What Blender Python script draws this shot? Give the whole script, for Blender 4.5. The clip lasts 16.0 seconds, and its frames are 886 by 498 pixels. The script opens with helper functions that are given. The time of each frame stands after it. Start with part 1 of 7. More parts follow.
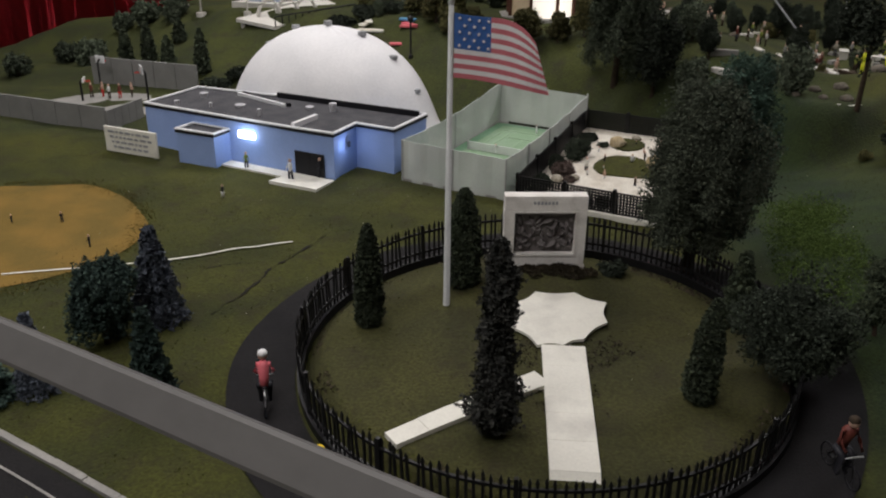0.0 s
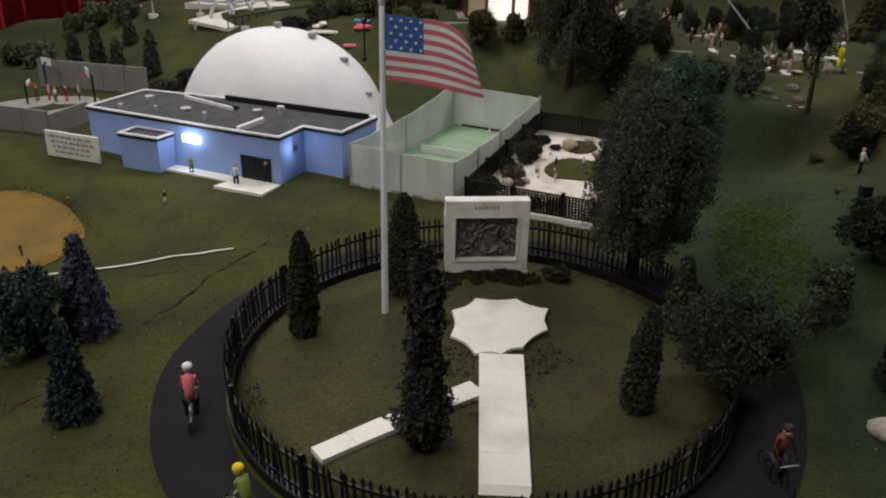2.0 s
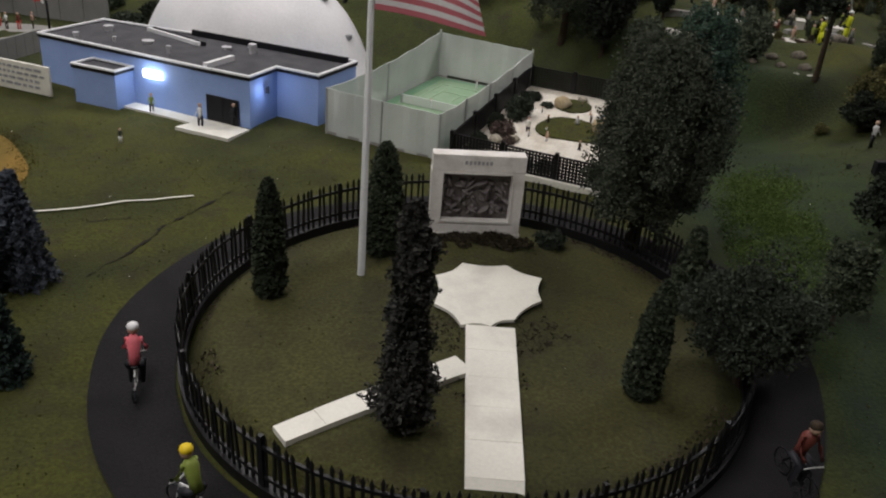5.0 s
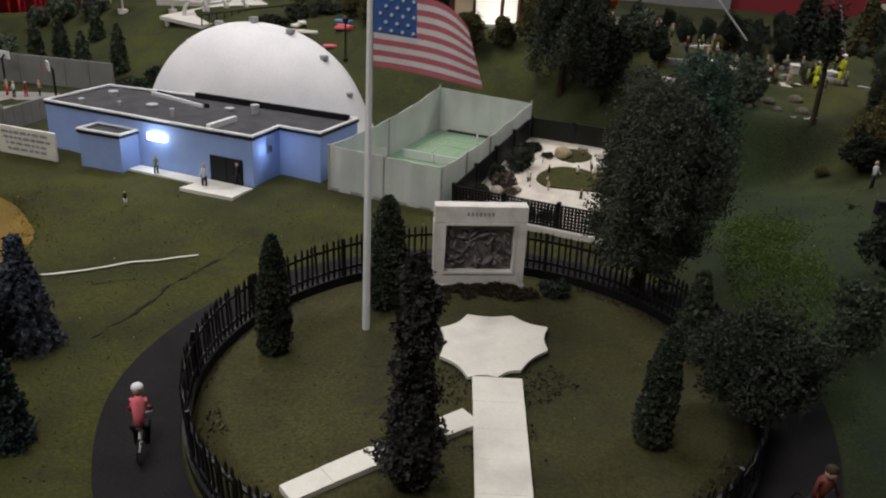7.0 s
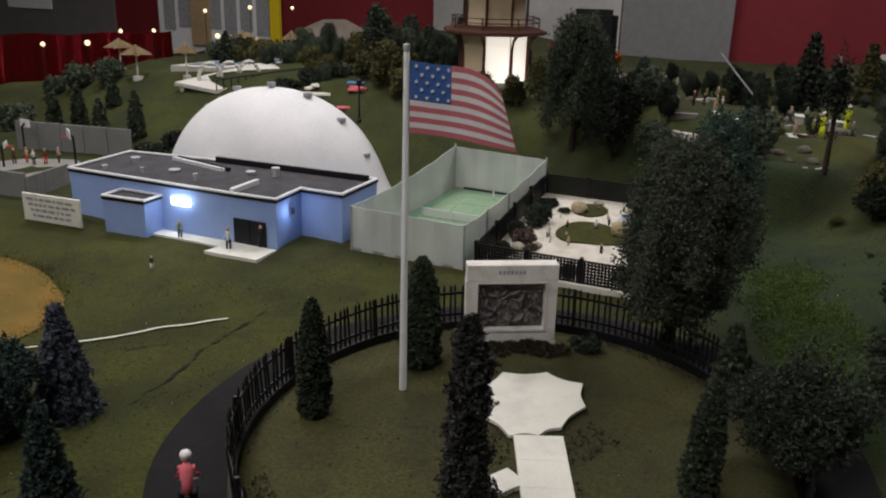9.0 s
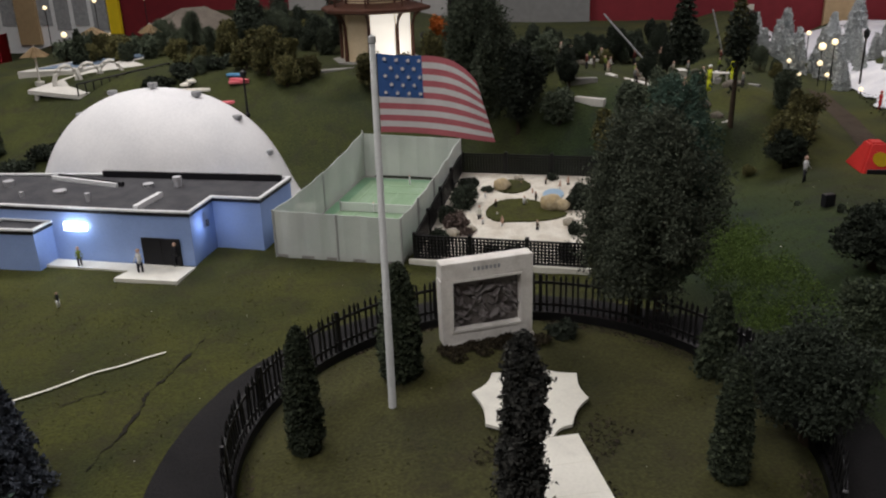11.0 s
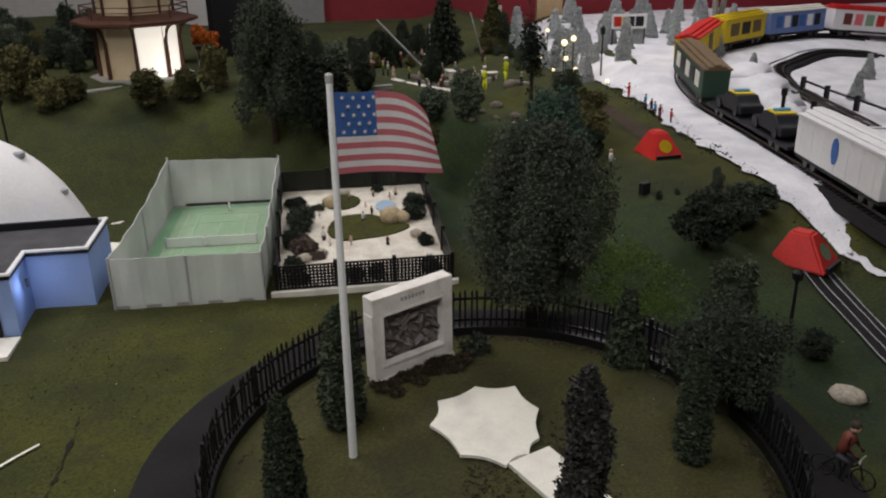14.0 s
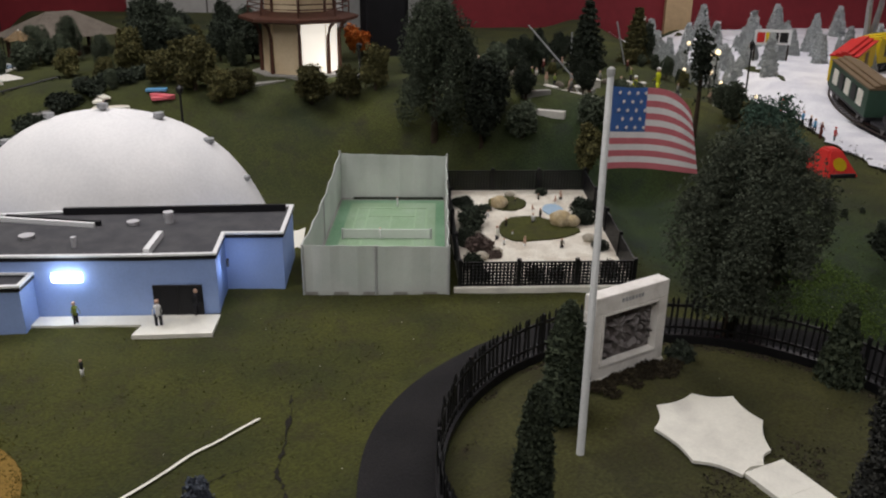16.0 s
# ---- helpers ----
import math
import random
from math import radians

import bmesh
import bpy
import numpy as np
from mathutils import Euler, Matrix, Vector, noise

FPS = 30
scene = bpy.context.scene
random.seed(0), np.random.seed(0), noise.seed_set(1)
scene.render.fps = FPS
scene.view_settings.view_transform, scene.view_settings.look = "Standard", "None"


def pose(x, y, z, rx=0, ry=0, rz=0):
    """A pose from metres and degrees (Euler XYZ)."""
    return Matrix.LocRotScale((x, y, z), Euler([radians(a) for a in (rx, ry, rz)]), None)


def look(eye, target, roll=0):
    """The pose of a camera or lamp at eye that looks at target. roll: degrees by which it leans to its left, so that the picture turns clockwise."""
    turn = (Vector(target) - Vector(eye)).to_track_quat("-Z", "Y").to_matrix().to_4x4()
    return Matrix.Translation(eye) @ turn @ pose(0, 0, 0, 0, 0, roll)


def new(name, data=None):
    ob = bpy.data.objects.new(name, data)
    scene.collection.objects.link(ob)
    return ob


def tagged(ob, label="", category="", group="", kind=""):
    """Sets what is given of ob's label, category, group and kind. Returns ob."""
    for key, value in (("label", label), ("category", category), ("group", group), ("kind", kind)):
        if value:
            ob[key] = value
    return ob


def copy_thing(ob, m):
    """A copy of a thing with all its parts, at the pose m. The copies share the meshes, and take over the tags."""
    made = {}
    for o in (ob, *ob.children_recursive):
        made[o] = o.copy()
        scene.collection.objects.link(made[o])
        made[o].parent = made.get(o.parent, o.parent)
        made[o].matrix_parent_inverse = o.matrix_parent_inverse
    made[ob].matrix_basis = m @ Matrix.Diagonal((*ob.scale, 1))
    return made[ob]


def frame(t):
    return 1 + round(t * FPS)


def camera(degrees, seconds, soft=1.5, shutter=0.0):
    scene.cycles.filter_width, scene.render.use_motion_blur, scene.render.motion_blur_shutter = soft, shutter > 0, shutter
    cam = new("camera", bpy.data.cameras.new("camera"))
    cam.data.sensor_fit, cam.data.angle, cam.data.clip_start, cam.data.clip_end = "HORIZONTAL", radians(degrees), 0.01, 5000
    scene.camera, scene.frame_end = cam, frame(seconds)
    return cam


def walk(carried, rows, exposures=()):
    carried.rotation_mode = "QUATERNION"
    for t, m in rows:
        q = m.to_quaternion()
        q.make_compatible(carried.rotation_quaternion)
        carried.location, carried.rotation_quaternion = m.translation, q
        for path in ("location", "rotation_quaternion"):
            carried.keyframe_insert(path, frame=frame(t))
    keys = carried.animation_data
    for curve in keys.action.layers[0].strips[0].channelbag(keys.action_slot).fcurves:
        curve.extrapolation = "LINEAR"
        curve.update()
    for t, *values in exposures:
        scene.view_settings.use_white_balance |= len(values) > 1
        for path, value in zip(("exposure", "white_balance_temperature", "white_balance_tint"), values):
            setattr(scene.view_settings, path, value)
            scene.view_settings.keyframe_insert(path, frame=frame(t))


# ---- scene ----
# One unit of the plan is 0.2 m: a large-gauge railway layout, about one forty-eighth of full size.
U = 0.2
cam = camera(55.9, 16.0, soft=2.1)
PATH = [
    (0.0, (-0.0186, -1.0208, 0.5472), (-0.0140, -0.6548, 0.3858), 0.80),
    (0.5, (-0.0050, -1.0196, 0.5332), (0.0082, -0.6552, 0.3688), 1.20),
    (1.0, (-0.0104, -1.0246, 0.5318), (0.0022, -0.6604, 0.3672), 1.90),
    (1.5, (0.0054, -1.0140, 0.5458), (0.0198, -0.6474, 0.3862), 1.30),
    (2.0, (0.0304, -0.9950, 0.5428), (0.0472, -0.6290, 0.3824), 1.10),
    (2.5, (0.0334, -0.9688, 0.5272), (0.0572, -0.6058, 0.3612), 2.40),
    (3.0, (0.0218, -0.9318, 0.5158), (0.0492, -0.5722, 0.3426), 3.20),
    (3.5, (0.0190, -0.9140, 0.5062), (0.0488, -0.5560, 0.3302), 3.80),
    (4.0, (0.0130, -0.8928, 0.4976), (0.0458, -0.5354, 0.3208), 4.90),
    (6.5, (0.0176, -0.8918, 0.4896), (0.0496, -0.5290, 0.3242), 4.20),
    (7.0, (0.0176, -0.8926, 0.4898), (0.0466, -0.5242, 0.3368), 2.90),
    (7.5, (0.0124, -0.9050, 0.4986), (0.0420, -0.5306, 0.3608), 2.10),
    (8.0, (0.0134, -0.9090, 0.4992), (0.0402, -0.5312, 0.3704), 1.60),
    (8.5, (0.0008, -0.9126, 0.5010), (0.0224, -0.5344, 0.3726), 2.00),
    (11.0, (-0.1484, -0.8052, 0.5104), (-0.0530, -0.4436, 0.3688), -1.70),
    (11.5, (-0.1686, -0.8120, 0.5192), (-0.0684, -0.4478, 0.3876), -0.90),
    (12.0, (-0.2084, -0.7786, 0.5234), (-0.0616, -0.4340, 0.3828), -0.70),
    (12.5, (-0.2466, -0.7506, 0.5392), (-0.0754, -0.4164, 0.4014), 1.30),
    (13.0, (-0.2588, -0.7244, 0.5304), (-0.1152, -0.3792, 0.3882), -0.90),
    (13.5, (-0.3234, -0.6822, 0.5426), (-0.1280, -0.3666, 0.3938), -3.20),
    (14.0, (-0.3654, -0.6634, 0.5494), (-0.1448, -0.3642, 0.4016), -0.90),
    (14.5, (-0.4040, -0.6542, 0.5618), (-0.1824, -0.3510, 0.4242), 0.40),
    (15.0, (-0.4586, -0.6370, 0.5606), (-0.2410, -0.3302, 0.4240), 0.30),
    (15.5, (-0.5024, -0.6086, 0.5528), (-0.2922, -0.2974, 0.4152), 0.10),
    (16.0, (-0.5186, -0.5694, 0.5344), (-0.3252, -0.2498, 0.3916), 0.60),
]
walk(cam, [(t, look(e, g, r)) for t, e, g, r in PATH])

# ---- light ----
world = bpy.data.worlds.new("hall_air")
world.use_nodes = True
world.node_tree.nodes["Background"].inputs[0].default_value = (0.9, 0.95, 1.0, 1)
world.node_tree.nodes["Background"].inputs[1].default_value = 0.08
scene.world = world
scene.view_settings.exposure = 0.0


def ceiling_lamp(x, y, z, w, d, power, colour):
    data = bpy.data.lights.new("ceiling_lamp", "AREA")
    data.shape, data.size, data.size_y, data.energy, data.color = "RECTANGLE", w * U, d * U, power, colour
    ob = new("ceiling_lamp", data)
    ob.matrix_world = pose(x * U, y * U, z * U)
    return ob


ceiling_lamp(-4.0, 2.5, 9.6, 6.0, 2.5, 13.5, (1.0, 0.95, 0.94))
ceiling_lamp(-3.0, 8.0, 9.6, 6.0, 2.5, 22.0, (1.0, 0.95, 0.94))
ceiling_lamp(8.5, 6.0, 9.6, 6.0, 2.5, 25.0, (1.0, 0.965, 0.99))
ceiling_lamp(-4.0, -6.0, 9.6, 6.0, 3.0, 24.5, (1.0, 0.95, 0.94))
ceiling_lamp(-10.0, -2.0, 9.6, 6.0, 2.5, 9.0, (1.0, 0.95, 0.94))


def bulb(x, y, z, power, colour, radius=0.03):
    data = bpy.data.lights.new("bulb", "POINT")
    data.energy, data.color, data.shadow_soft_size = power, colour, radius * U
    ob = new("bulb", data)
    ob.location = (x * U, y * U, z * U)
    return ob


# ---- materials ----
def material(name, colour, rough=0.7, var=0.25, scale=60.0, fine=600.0, bump=0.2, metal=0.0, second=None, glow=0.0, mixat=0.5, spread=0.12, by_object=0.0):
    """Two-scale mottled surface: broad stains between colour and second, fine grain in value and relief."""
    m = bpy.data.materials.new(name)
    m.use_nodes = True
    nt = m.node_tree
    n, l = nt.nodes, nt.links
    b = n["Principled BSDF"]
    co = n.new("ShaderNodeTexCoord")
    n1 = n.new("ShaderNodeTexNoise")
    n1.inputs["Scale"].default_value, n1.inputs["Detail"].default_value = scale, 5
    n2 = n.new("ShaderNodeTexNoise")
    n2.inputs["Scale"].default_value, n2.inputs["Detail"].default_value = fine, 3
    l.new(co.outputs["Object"], n1.inputs["Vector"])
    l.new(co.outputs["Object"], n2.inputs["Vector"])
    r = n.new("ShaderNodeValToRGB")
    r.color_ramp.elements[0].position, r.color_ramp.elements[1].position = mixat - spread, mixat + spread
    s = second or tuple(c * (1 - var) for c in colour)
    r.color_ramp.elements[0].color, r.color_ramp.elements[1].color = (*colour, 1), (*s, 1)
    l.new(n1.outputs[0], r.inputs[0])
    hsv = n.new("ShaderNodeHueSaturation")
    mp = n.new("ShaderNodeMapRange")
    mp.inputs[1].default_value, mp.inputs[2].default_value = 0.25, 0.75
    mp.inputs[3].default_value, mp.inputs[4].default_value = 1 - var, 1 + var
    l.new(n2.outputs[0], mp.inputs[0])
    val = mp.outputs[0]
    if by_object:
        oi = n.new("ShaderNodeObjectInfo")
        mo = n.new("ShaderNodeMapRange")
        mo.inputs[3].default_value, mo.inputs[4].default_value = 1 - by_object, 1 + by_object
        l.new(oi.outputs["Random"], mo.inputs[0])
        mu = n.new("ShaderNodeMath")
        mu.operation = "MULTIPLY"
        l.new(val, mu.inputs[0])
        l.new(mo.outputs[0], mu.inputs[1])
        val = mu.outputs[0]
    l.new(val, hsv.inputs["Value"])
    l.new(r.outputs[0], hsv.inputs["Color"])
    l.new(hsv.outputs[0], b.inputs["Base Color"])
    b.inputs["Roughness"].default_value, b.inputs["Metallic"].default_value = rough, metal
    b.inputs["Specular IOR Level"].default_value = 0.3
    if bump:
        bn = n.new("ShaderNodeBump")
        bn.inputs["Strength"].default_value, bn.inputs["Distance"].default_value = bump, 0.002
        l.new(n2.outputs[0], bn.inputs["Height"])
        l.new(bn.outputs[0], b.inputs["Normal"])
    if glow:
        b.inputs["Emission Color"].default_value, b.inputs["Emission Strength"].default_value = (*colour, 1), glow
    return m


def leafy(name, colour, dark, var=0.35):
    """Foliage flock: each clump has its own value."""
    m = bpy.data.materials.new(name)
    m.use_nodes = True
    n, l = m.node_tree.nodes, m.node_tree.links
    b = n["Principled BSDF"]
    g = n.new("ShaderNodeNewGeometry")
    r = n.new("ShaderNodeValToRGB")
    r.color_ramp.elements[0].color, r.color_ramp.elements[1].color = (*dark, 1), (*colour, 1)
    l.new(g.outputs["Random Per Island"], r.inputs[0])
    oi = n.new("ShaderNodeObjectInfo")
    mp = n.new("ShaderNodeMapRange")
    mp.inputs[3].default_value, mp.inputs[4].default_value = 1 - var, 1 + var
    l.new(oi.outputs["Random"], mp.inputs[0])
    h = n.new("ShaderNodeHueSaturation")
    l.new(mp.outputs[0], h.inputs["Value"])
    l.new(r.outputs[0], h.inputs["Color"])
    l.new(h.outputs[0], b.inputs["Base Color"])
    b.inputs["Roughness"].default_value, b.inputs["Specular IOR Level"].default_value = 0.85, 0.15
    return m


def turf(name="turf", c1=(0.058, 0.060, 0.0095), c2=(0.024, 0.029, 0.0075)):
    """Painted and flocked plaster: olive lawn, greener slope with shade mixed in, brown rubbed spots."""
    m = material(name, c1, 0.95, 0.42, 7.0, 260.0, 0.8, second=c2, spread=0.22)
    n, l = m.node_tree.nodes, m.node_tree.links
    b, h = n["Principled BSDF"], n["Hue/Saturation/Value"]
    co = n["Texture Coordinate"]
    v = n.new("ShaderNodeTexNoise")
    v.inputs["Scale"].default_value, v.inputs["Detail"].default_value, v.inputs["Roughness"].default_value = 22, 10, 0.68
    l.new(co.outputs["Object"], v.inputs["Vector"])
    r = n.new("ShaderNodeValToRGB")
    r.color_ramp.elements[0].position, r.color_ramp.elements[1].position = 0.50, 0.70
    r.color_ramp.elements[0].color, r.color_ramp.elements[1].color = (0, 0, 0, 1), (0.62, 0.62, 0.62, 1)
    l.new(v.outputs[0], r.inputs[0])
    mix = n.new("ShaderNodeMix")
    mix.data_type = "RGBA"
    l.new(r.outputs[0], mix.inputs["Factor"])
    l.new(h.outputs[0], mix.inputs["A"])
    mix.inputs["B"].default_value = (0.026, 0.021, 0.012, 1)
    # slopes colder, deeper green than lawns, with the right slope's tree shade mixed in
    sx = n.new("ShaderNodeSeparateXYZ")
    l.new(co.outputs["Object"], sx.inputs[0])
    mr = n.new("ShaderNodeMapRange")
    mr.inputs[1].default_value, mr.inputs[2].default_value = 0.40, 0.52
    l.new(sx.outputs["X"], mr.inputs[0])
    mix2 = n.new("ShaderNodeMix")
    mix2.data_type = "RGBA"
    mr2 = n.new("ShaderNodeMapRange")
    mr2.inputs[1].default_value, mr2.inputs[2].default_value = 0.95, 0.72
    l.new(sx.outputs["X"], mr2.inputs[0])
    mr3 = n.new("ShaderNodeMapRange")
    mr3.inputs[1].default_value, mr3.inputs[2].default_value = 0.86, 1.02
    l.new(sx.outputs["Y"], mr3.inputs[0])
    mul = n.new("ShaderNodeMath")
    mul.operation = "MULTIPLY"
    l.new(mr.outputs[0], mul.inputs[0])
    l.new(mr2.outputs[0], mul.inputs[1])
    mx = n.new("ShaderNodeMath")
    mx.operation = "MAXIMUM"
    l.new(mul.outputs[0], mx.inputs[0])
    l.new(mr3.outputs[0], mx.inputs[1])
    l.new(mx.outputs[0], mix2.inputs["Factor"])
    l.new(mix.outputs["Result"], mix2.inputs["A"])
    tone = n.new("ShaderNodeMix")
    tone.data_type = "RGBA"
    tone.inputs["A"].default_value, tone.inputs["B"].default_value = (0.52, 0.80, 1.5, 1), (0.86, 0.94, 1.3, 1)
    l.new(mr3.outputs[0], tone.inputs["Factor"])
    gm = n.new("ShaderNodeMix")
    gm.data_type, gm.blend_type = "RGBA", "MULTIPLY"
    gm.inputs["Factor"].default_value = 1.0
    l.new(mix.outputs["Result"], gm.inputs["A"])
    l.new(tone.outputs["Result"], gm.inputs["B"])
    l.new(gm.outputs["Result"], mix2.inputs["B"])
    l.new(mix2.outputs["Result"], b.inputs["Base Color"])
    return m


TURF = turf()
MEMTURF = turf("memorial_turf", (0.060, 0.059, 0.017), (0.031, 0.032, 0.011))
ASPHALT = material("asphalt", (0.0085, 0.0082, 0.009), 0.97, 0.45, 14, 500, 0.6, second=(0.0155, 0.0145, 0.015), spread=0.2)
CARD = material("white_card", (0.78, 0.762, 0.68), 0.6, 0.05, 22, 300, 0.05, second=(0.62, 0.60, 0.54), mixat=0.62)
STONE = material("white_stone", (0.79, 0.765, 0.72), 0.6, 0.07, 30, 400, 0.15, second=(0.55, 0.52, 0.47), mixat=0.6)
IRON = material("black_iron", (0.012, 0.012, 0.013), 0.45, 0.3, 40, 300, 0.1)
BRONZE = material("dark_relief", (0.075, 0.062, 0.060), 0.34, 0.25, 60, 500, 0.2, second=(0.16, 0.145, 0.14))
HIGHLIGHT = material("relief_highlight", (0.155, 0.14, 0.138), 0.42, 0.25, 60, 500, 0.2, second=(0.16, 0.145, 0.14))
STEEL = material("pole_grey", (0.42, 0.43, 0.42), 0.35, 0.08, 30, 300, 0.05)
BLUE = material("blue_wall", (0.30, 0.415, 0.72), 0.6, 0.05, 14, 300, 0.08, second=(0.26, 0.37, 0.67))
ROOF = material("roof_felt", (0.055, 0.055, 0.062), 0.9, 0.25, 30, 500, 0.3, second=(0.075, 0.075, 0.08))
TRIMW = material("white_trim", (0.78, 0.79, 0.80), 0.5, 0.05, 40, 300, 0.05)
BLACK = material("black_paint", (0.012, 0.012, 0.015), 0.5, 0.2, 40, 300, 0.05)
DOME = material("dome_fabric", (0.80, 0.795, 0.80), 0.7, 0.05, 10, 200, 0.1, second=(0.73, 0.73, 0.74))
GREYMETAL = material("grey_metal", (0.35, 0.36, 0.37), 0.5, 0.2, 60, 300, 0.1)
VENT = material("vent_grey", (0.50, 0.50, 0.52), 0.6, 0.1, 40, 300, 0.05)
COURT = material("court_green", (0.22, 0.33, 0.205), 0.8, 0.12, 20, 300, 0.1, second=(0.26, 0.36, 0.25))
GRAVEL = material("pale_gravel", (0.69, 0.655, 0.57), 0.9, 0.18, 30, 500, 0.4, second=(0.55, 0.5, 0.42))
SOIL = material("bare_soil", (0.016, 0.014, 0.009), 0.95, 0.3, 40, 300, 0.5)
DIRT = material("infield_dirt", (0.20, 0.122, 0.026), 0.95, 0.2, 14, 600, 0.3, second=(0.145, 0.098, 0.022))
SNOW = material("snow", (0.72, 0.72, 0.74), 0.85, 0.1, 12, 200, 0.5, second=(0.58, 0.58, 0.62))
ROCK = material("rock", (0.30, 0.27, 0.22), 0.9, 0.3, 30, 200, 0.6, second=(0.42, 0.38, 0.30))
HILLROCK = material("hill_rock", (0.11, 0.095, 0.075), 0.9, 0.3, 30, 200, 0.6, second=(0.17, 0.15, 0.12))
SANDROCK = material("sand_rock", (0.40, 0.31, 0.17), 0.9, 0.25, 30, 200, 0.5, second=(0.46, 0.39, 0.27))
SHADEBOARD = material("shaded_board", (0.13, 0.13, 0.13), 0.4, 0.1, 1.2, 40, 0.05, second=(0.19, 0.19, 0.185))
CONCRETE = material("court_grey", (0.24, 0.235, 0.22), 0.9, 0.12, 14, 300, 0.1, second=(0.30, 0.29, 0.27))
WALLRED = material("red_wall", (0.17, 0.016, 0.022), 0.7, 0.1, 2.0, 30, 0.05, second=(0.14, 0.012, 0.018))
BOARDGREY = material("grey_board", (0.30, 0.295, 0.285), 0.5, 0.08, 1.2, 40, 0.05, second=(0.42, 0.41, 0.40))
TAN = material("tan_post", (0.42, 0.30, 0.17), 0.6, 0.1, 5, 60, 0.1)
HALL = material("hall_dark", (0.16, 0.15, 0.15), 0.9, 0.1, 1.0, 20, 0.0)
HALLPALE = material("hall_pale", (0.48, 0.47, 0.46), 0.9, 0.1, 1.0, 20, 0.0)
HALLCEIL = material("hall_ceiling", (0.75, 0.75, 0.75), 0.9, 0.1, 1.0, 20, 0.0)
BARK = material("bark", (0.05, 0.035, 0.022), 0.9, 0.3, 80, 300, 0.5)
RAILGREY = material("rail_grey", (0.115, 0.111, 0.106), 0.5, 0.06, 10, 200, 0.05)
REDF = material("red_paint", (0.55, 0.03, 0.025), 0.5, 0.1, 30, 200, 0.05)
YELF = material("yellow_paint", (0.75, 0.55, 0.02), 0.5, 0.06, 30, 200, 0.05)
WHITEF = material("white_paint", (0.8, 0.8, 0.8), 0.5, 0.04, 30, 200, 0.03)
NAVY = material("flag_blue", (0.06, 0.15, 0.42), 0.8, 0.08, 60, 400, 0.05)
FLAGR = material("flag_red", (0.62, 0.18, 0.21), 0.8, 0.08, 60, 400, 0.05)
FLAGW = material("flag_white", (0.85, 0.82, 0.82), 0.8, 0.06, 60, 400, 0.05)
PINE = leafy("pine_flock", (0.075, 0.115, 0.095), (0.022, 0.038, 0.034))
CYP = leafy("cypress_flock", (0.075, 0.092, 0.055), (0.022, 0.030, 0.020))
DARKCYP = leafy("dark_cypress_flock", (0.052, 0.052, 0.046), (0.014, 0.015, 0.014))
BLUEPINE = leafy("blue_spruce_flock", (0.12, 0.135, 0.165), (0.038, 0.046, 0.060))
LEAF = leafy("leaf_flock", (0.100, 0.122, 0.080), (0.038, 0.047, 0.033))
WEEP = leafy("weeping_flock", (0.112, 0.130, 0.090), (0.050, 0.060, 0.043))
TEAL = leafy("teal_flock", (0.056, 0.092, 0.068), (0.028, 0.050, 0.038))
LEAFDARK = leafy("dark_leaf_flock", (0.052, 0.064, 0.045), (0.016, 0.021, 0.015))
OLIVE = leafy("olive_flock", (0.14, 0.13, 0.05), (0.045, 0.045, 0.02))
AUTUMN = leafy("autumn_flock", (0.50, 0.15, 0.03), (0.22, 0.05, 0.01))
FROST = leafy("frosted_flock", (0.66, 0.68, 0.68), (0.28, 0.31, 0.31), 0.12)


# ---- building blocks ----
def part(name, bm, mat, parent=None, label="", smooth=False):
    """Links a bmesh, drawn in plan units, as one mesh object under parent."""
    bmesh.ops.scale(bm, vec=(U, U, U), verts=bm.verts)
    me = bpy.data.meshes.new(name)
    if smooth:
        for f in bm.faces:
            f.smooth = True
    bm.to_mesh(me)
    bm.free()
    for m in mat if isinstance(mat, (list, tuple)) else [mat]:
        me.materials.append(m)
    ob = new(name, me)
    ob.parent = parent
    if label:
        tagged(ob, label)
    return ob


def raw(name, verts, faces, mat, parent=None, smooth=False):
    me = bpy.data.meshes.new(name)
    me.from_pydata((np.asarray(verts) * U).tolist(), [], faces)
    for m in mat if isinstance(mat, (list, tuple)) else [mat]:
        me.materials.append(m)
    if smooth:
        me.polygons.foreach_set("use_smooth", [True] * len(me.polygons))
    ob = new(name, me)
    ob.parent = parent
    return ob


def thing(name, x=0, y=0, z=0, turn=0, label="", category="", group="", kind=""):
    ob = new(name)
    ob.empty_display_size = 0.01
    ob.matrix_world = pose(x * U, y * U, z * U, 0, 0, turn)
    return tagged(ob, label, category, group, kind)


def box(bm, x0, y0, z0, x1, y1, z1, bevel=0.0, mi=0):
    vs = [bm.verts.new((x, y, z)) for z in (z0, z1) for x, y in ((x0, y0), (x1, y0), (x1, y1), (x0, y1))]
    fs = [bm.faces.new([vs[i] for i in q]) for q in ((3, 2, 1, 0), (4, 5, 6, 7), (0, 1, 5, 4), (1, 2, 6, 5), (2, 3, 7, 6), (3, 0, 4, 7))]
    for f in fs:
        f.material_index = mi
    if bevel:
        es = list({e for f in fs for e in f.edges})
        bmesh.ops.bevel(bm, geom=es, offset=bevel, segments=1, affect="EDGES")
    return vs


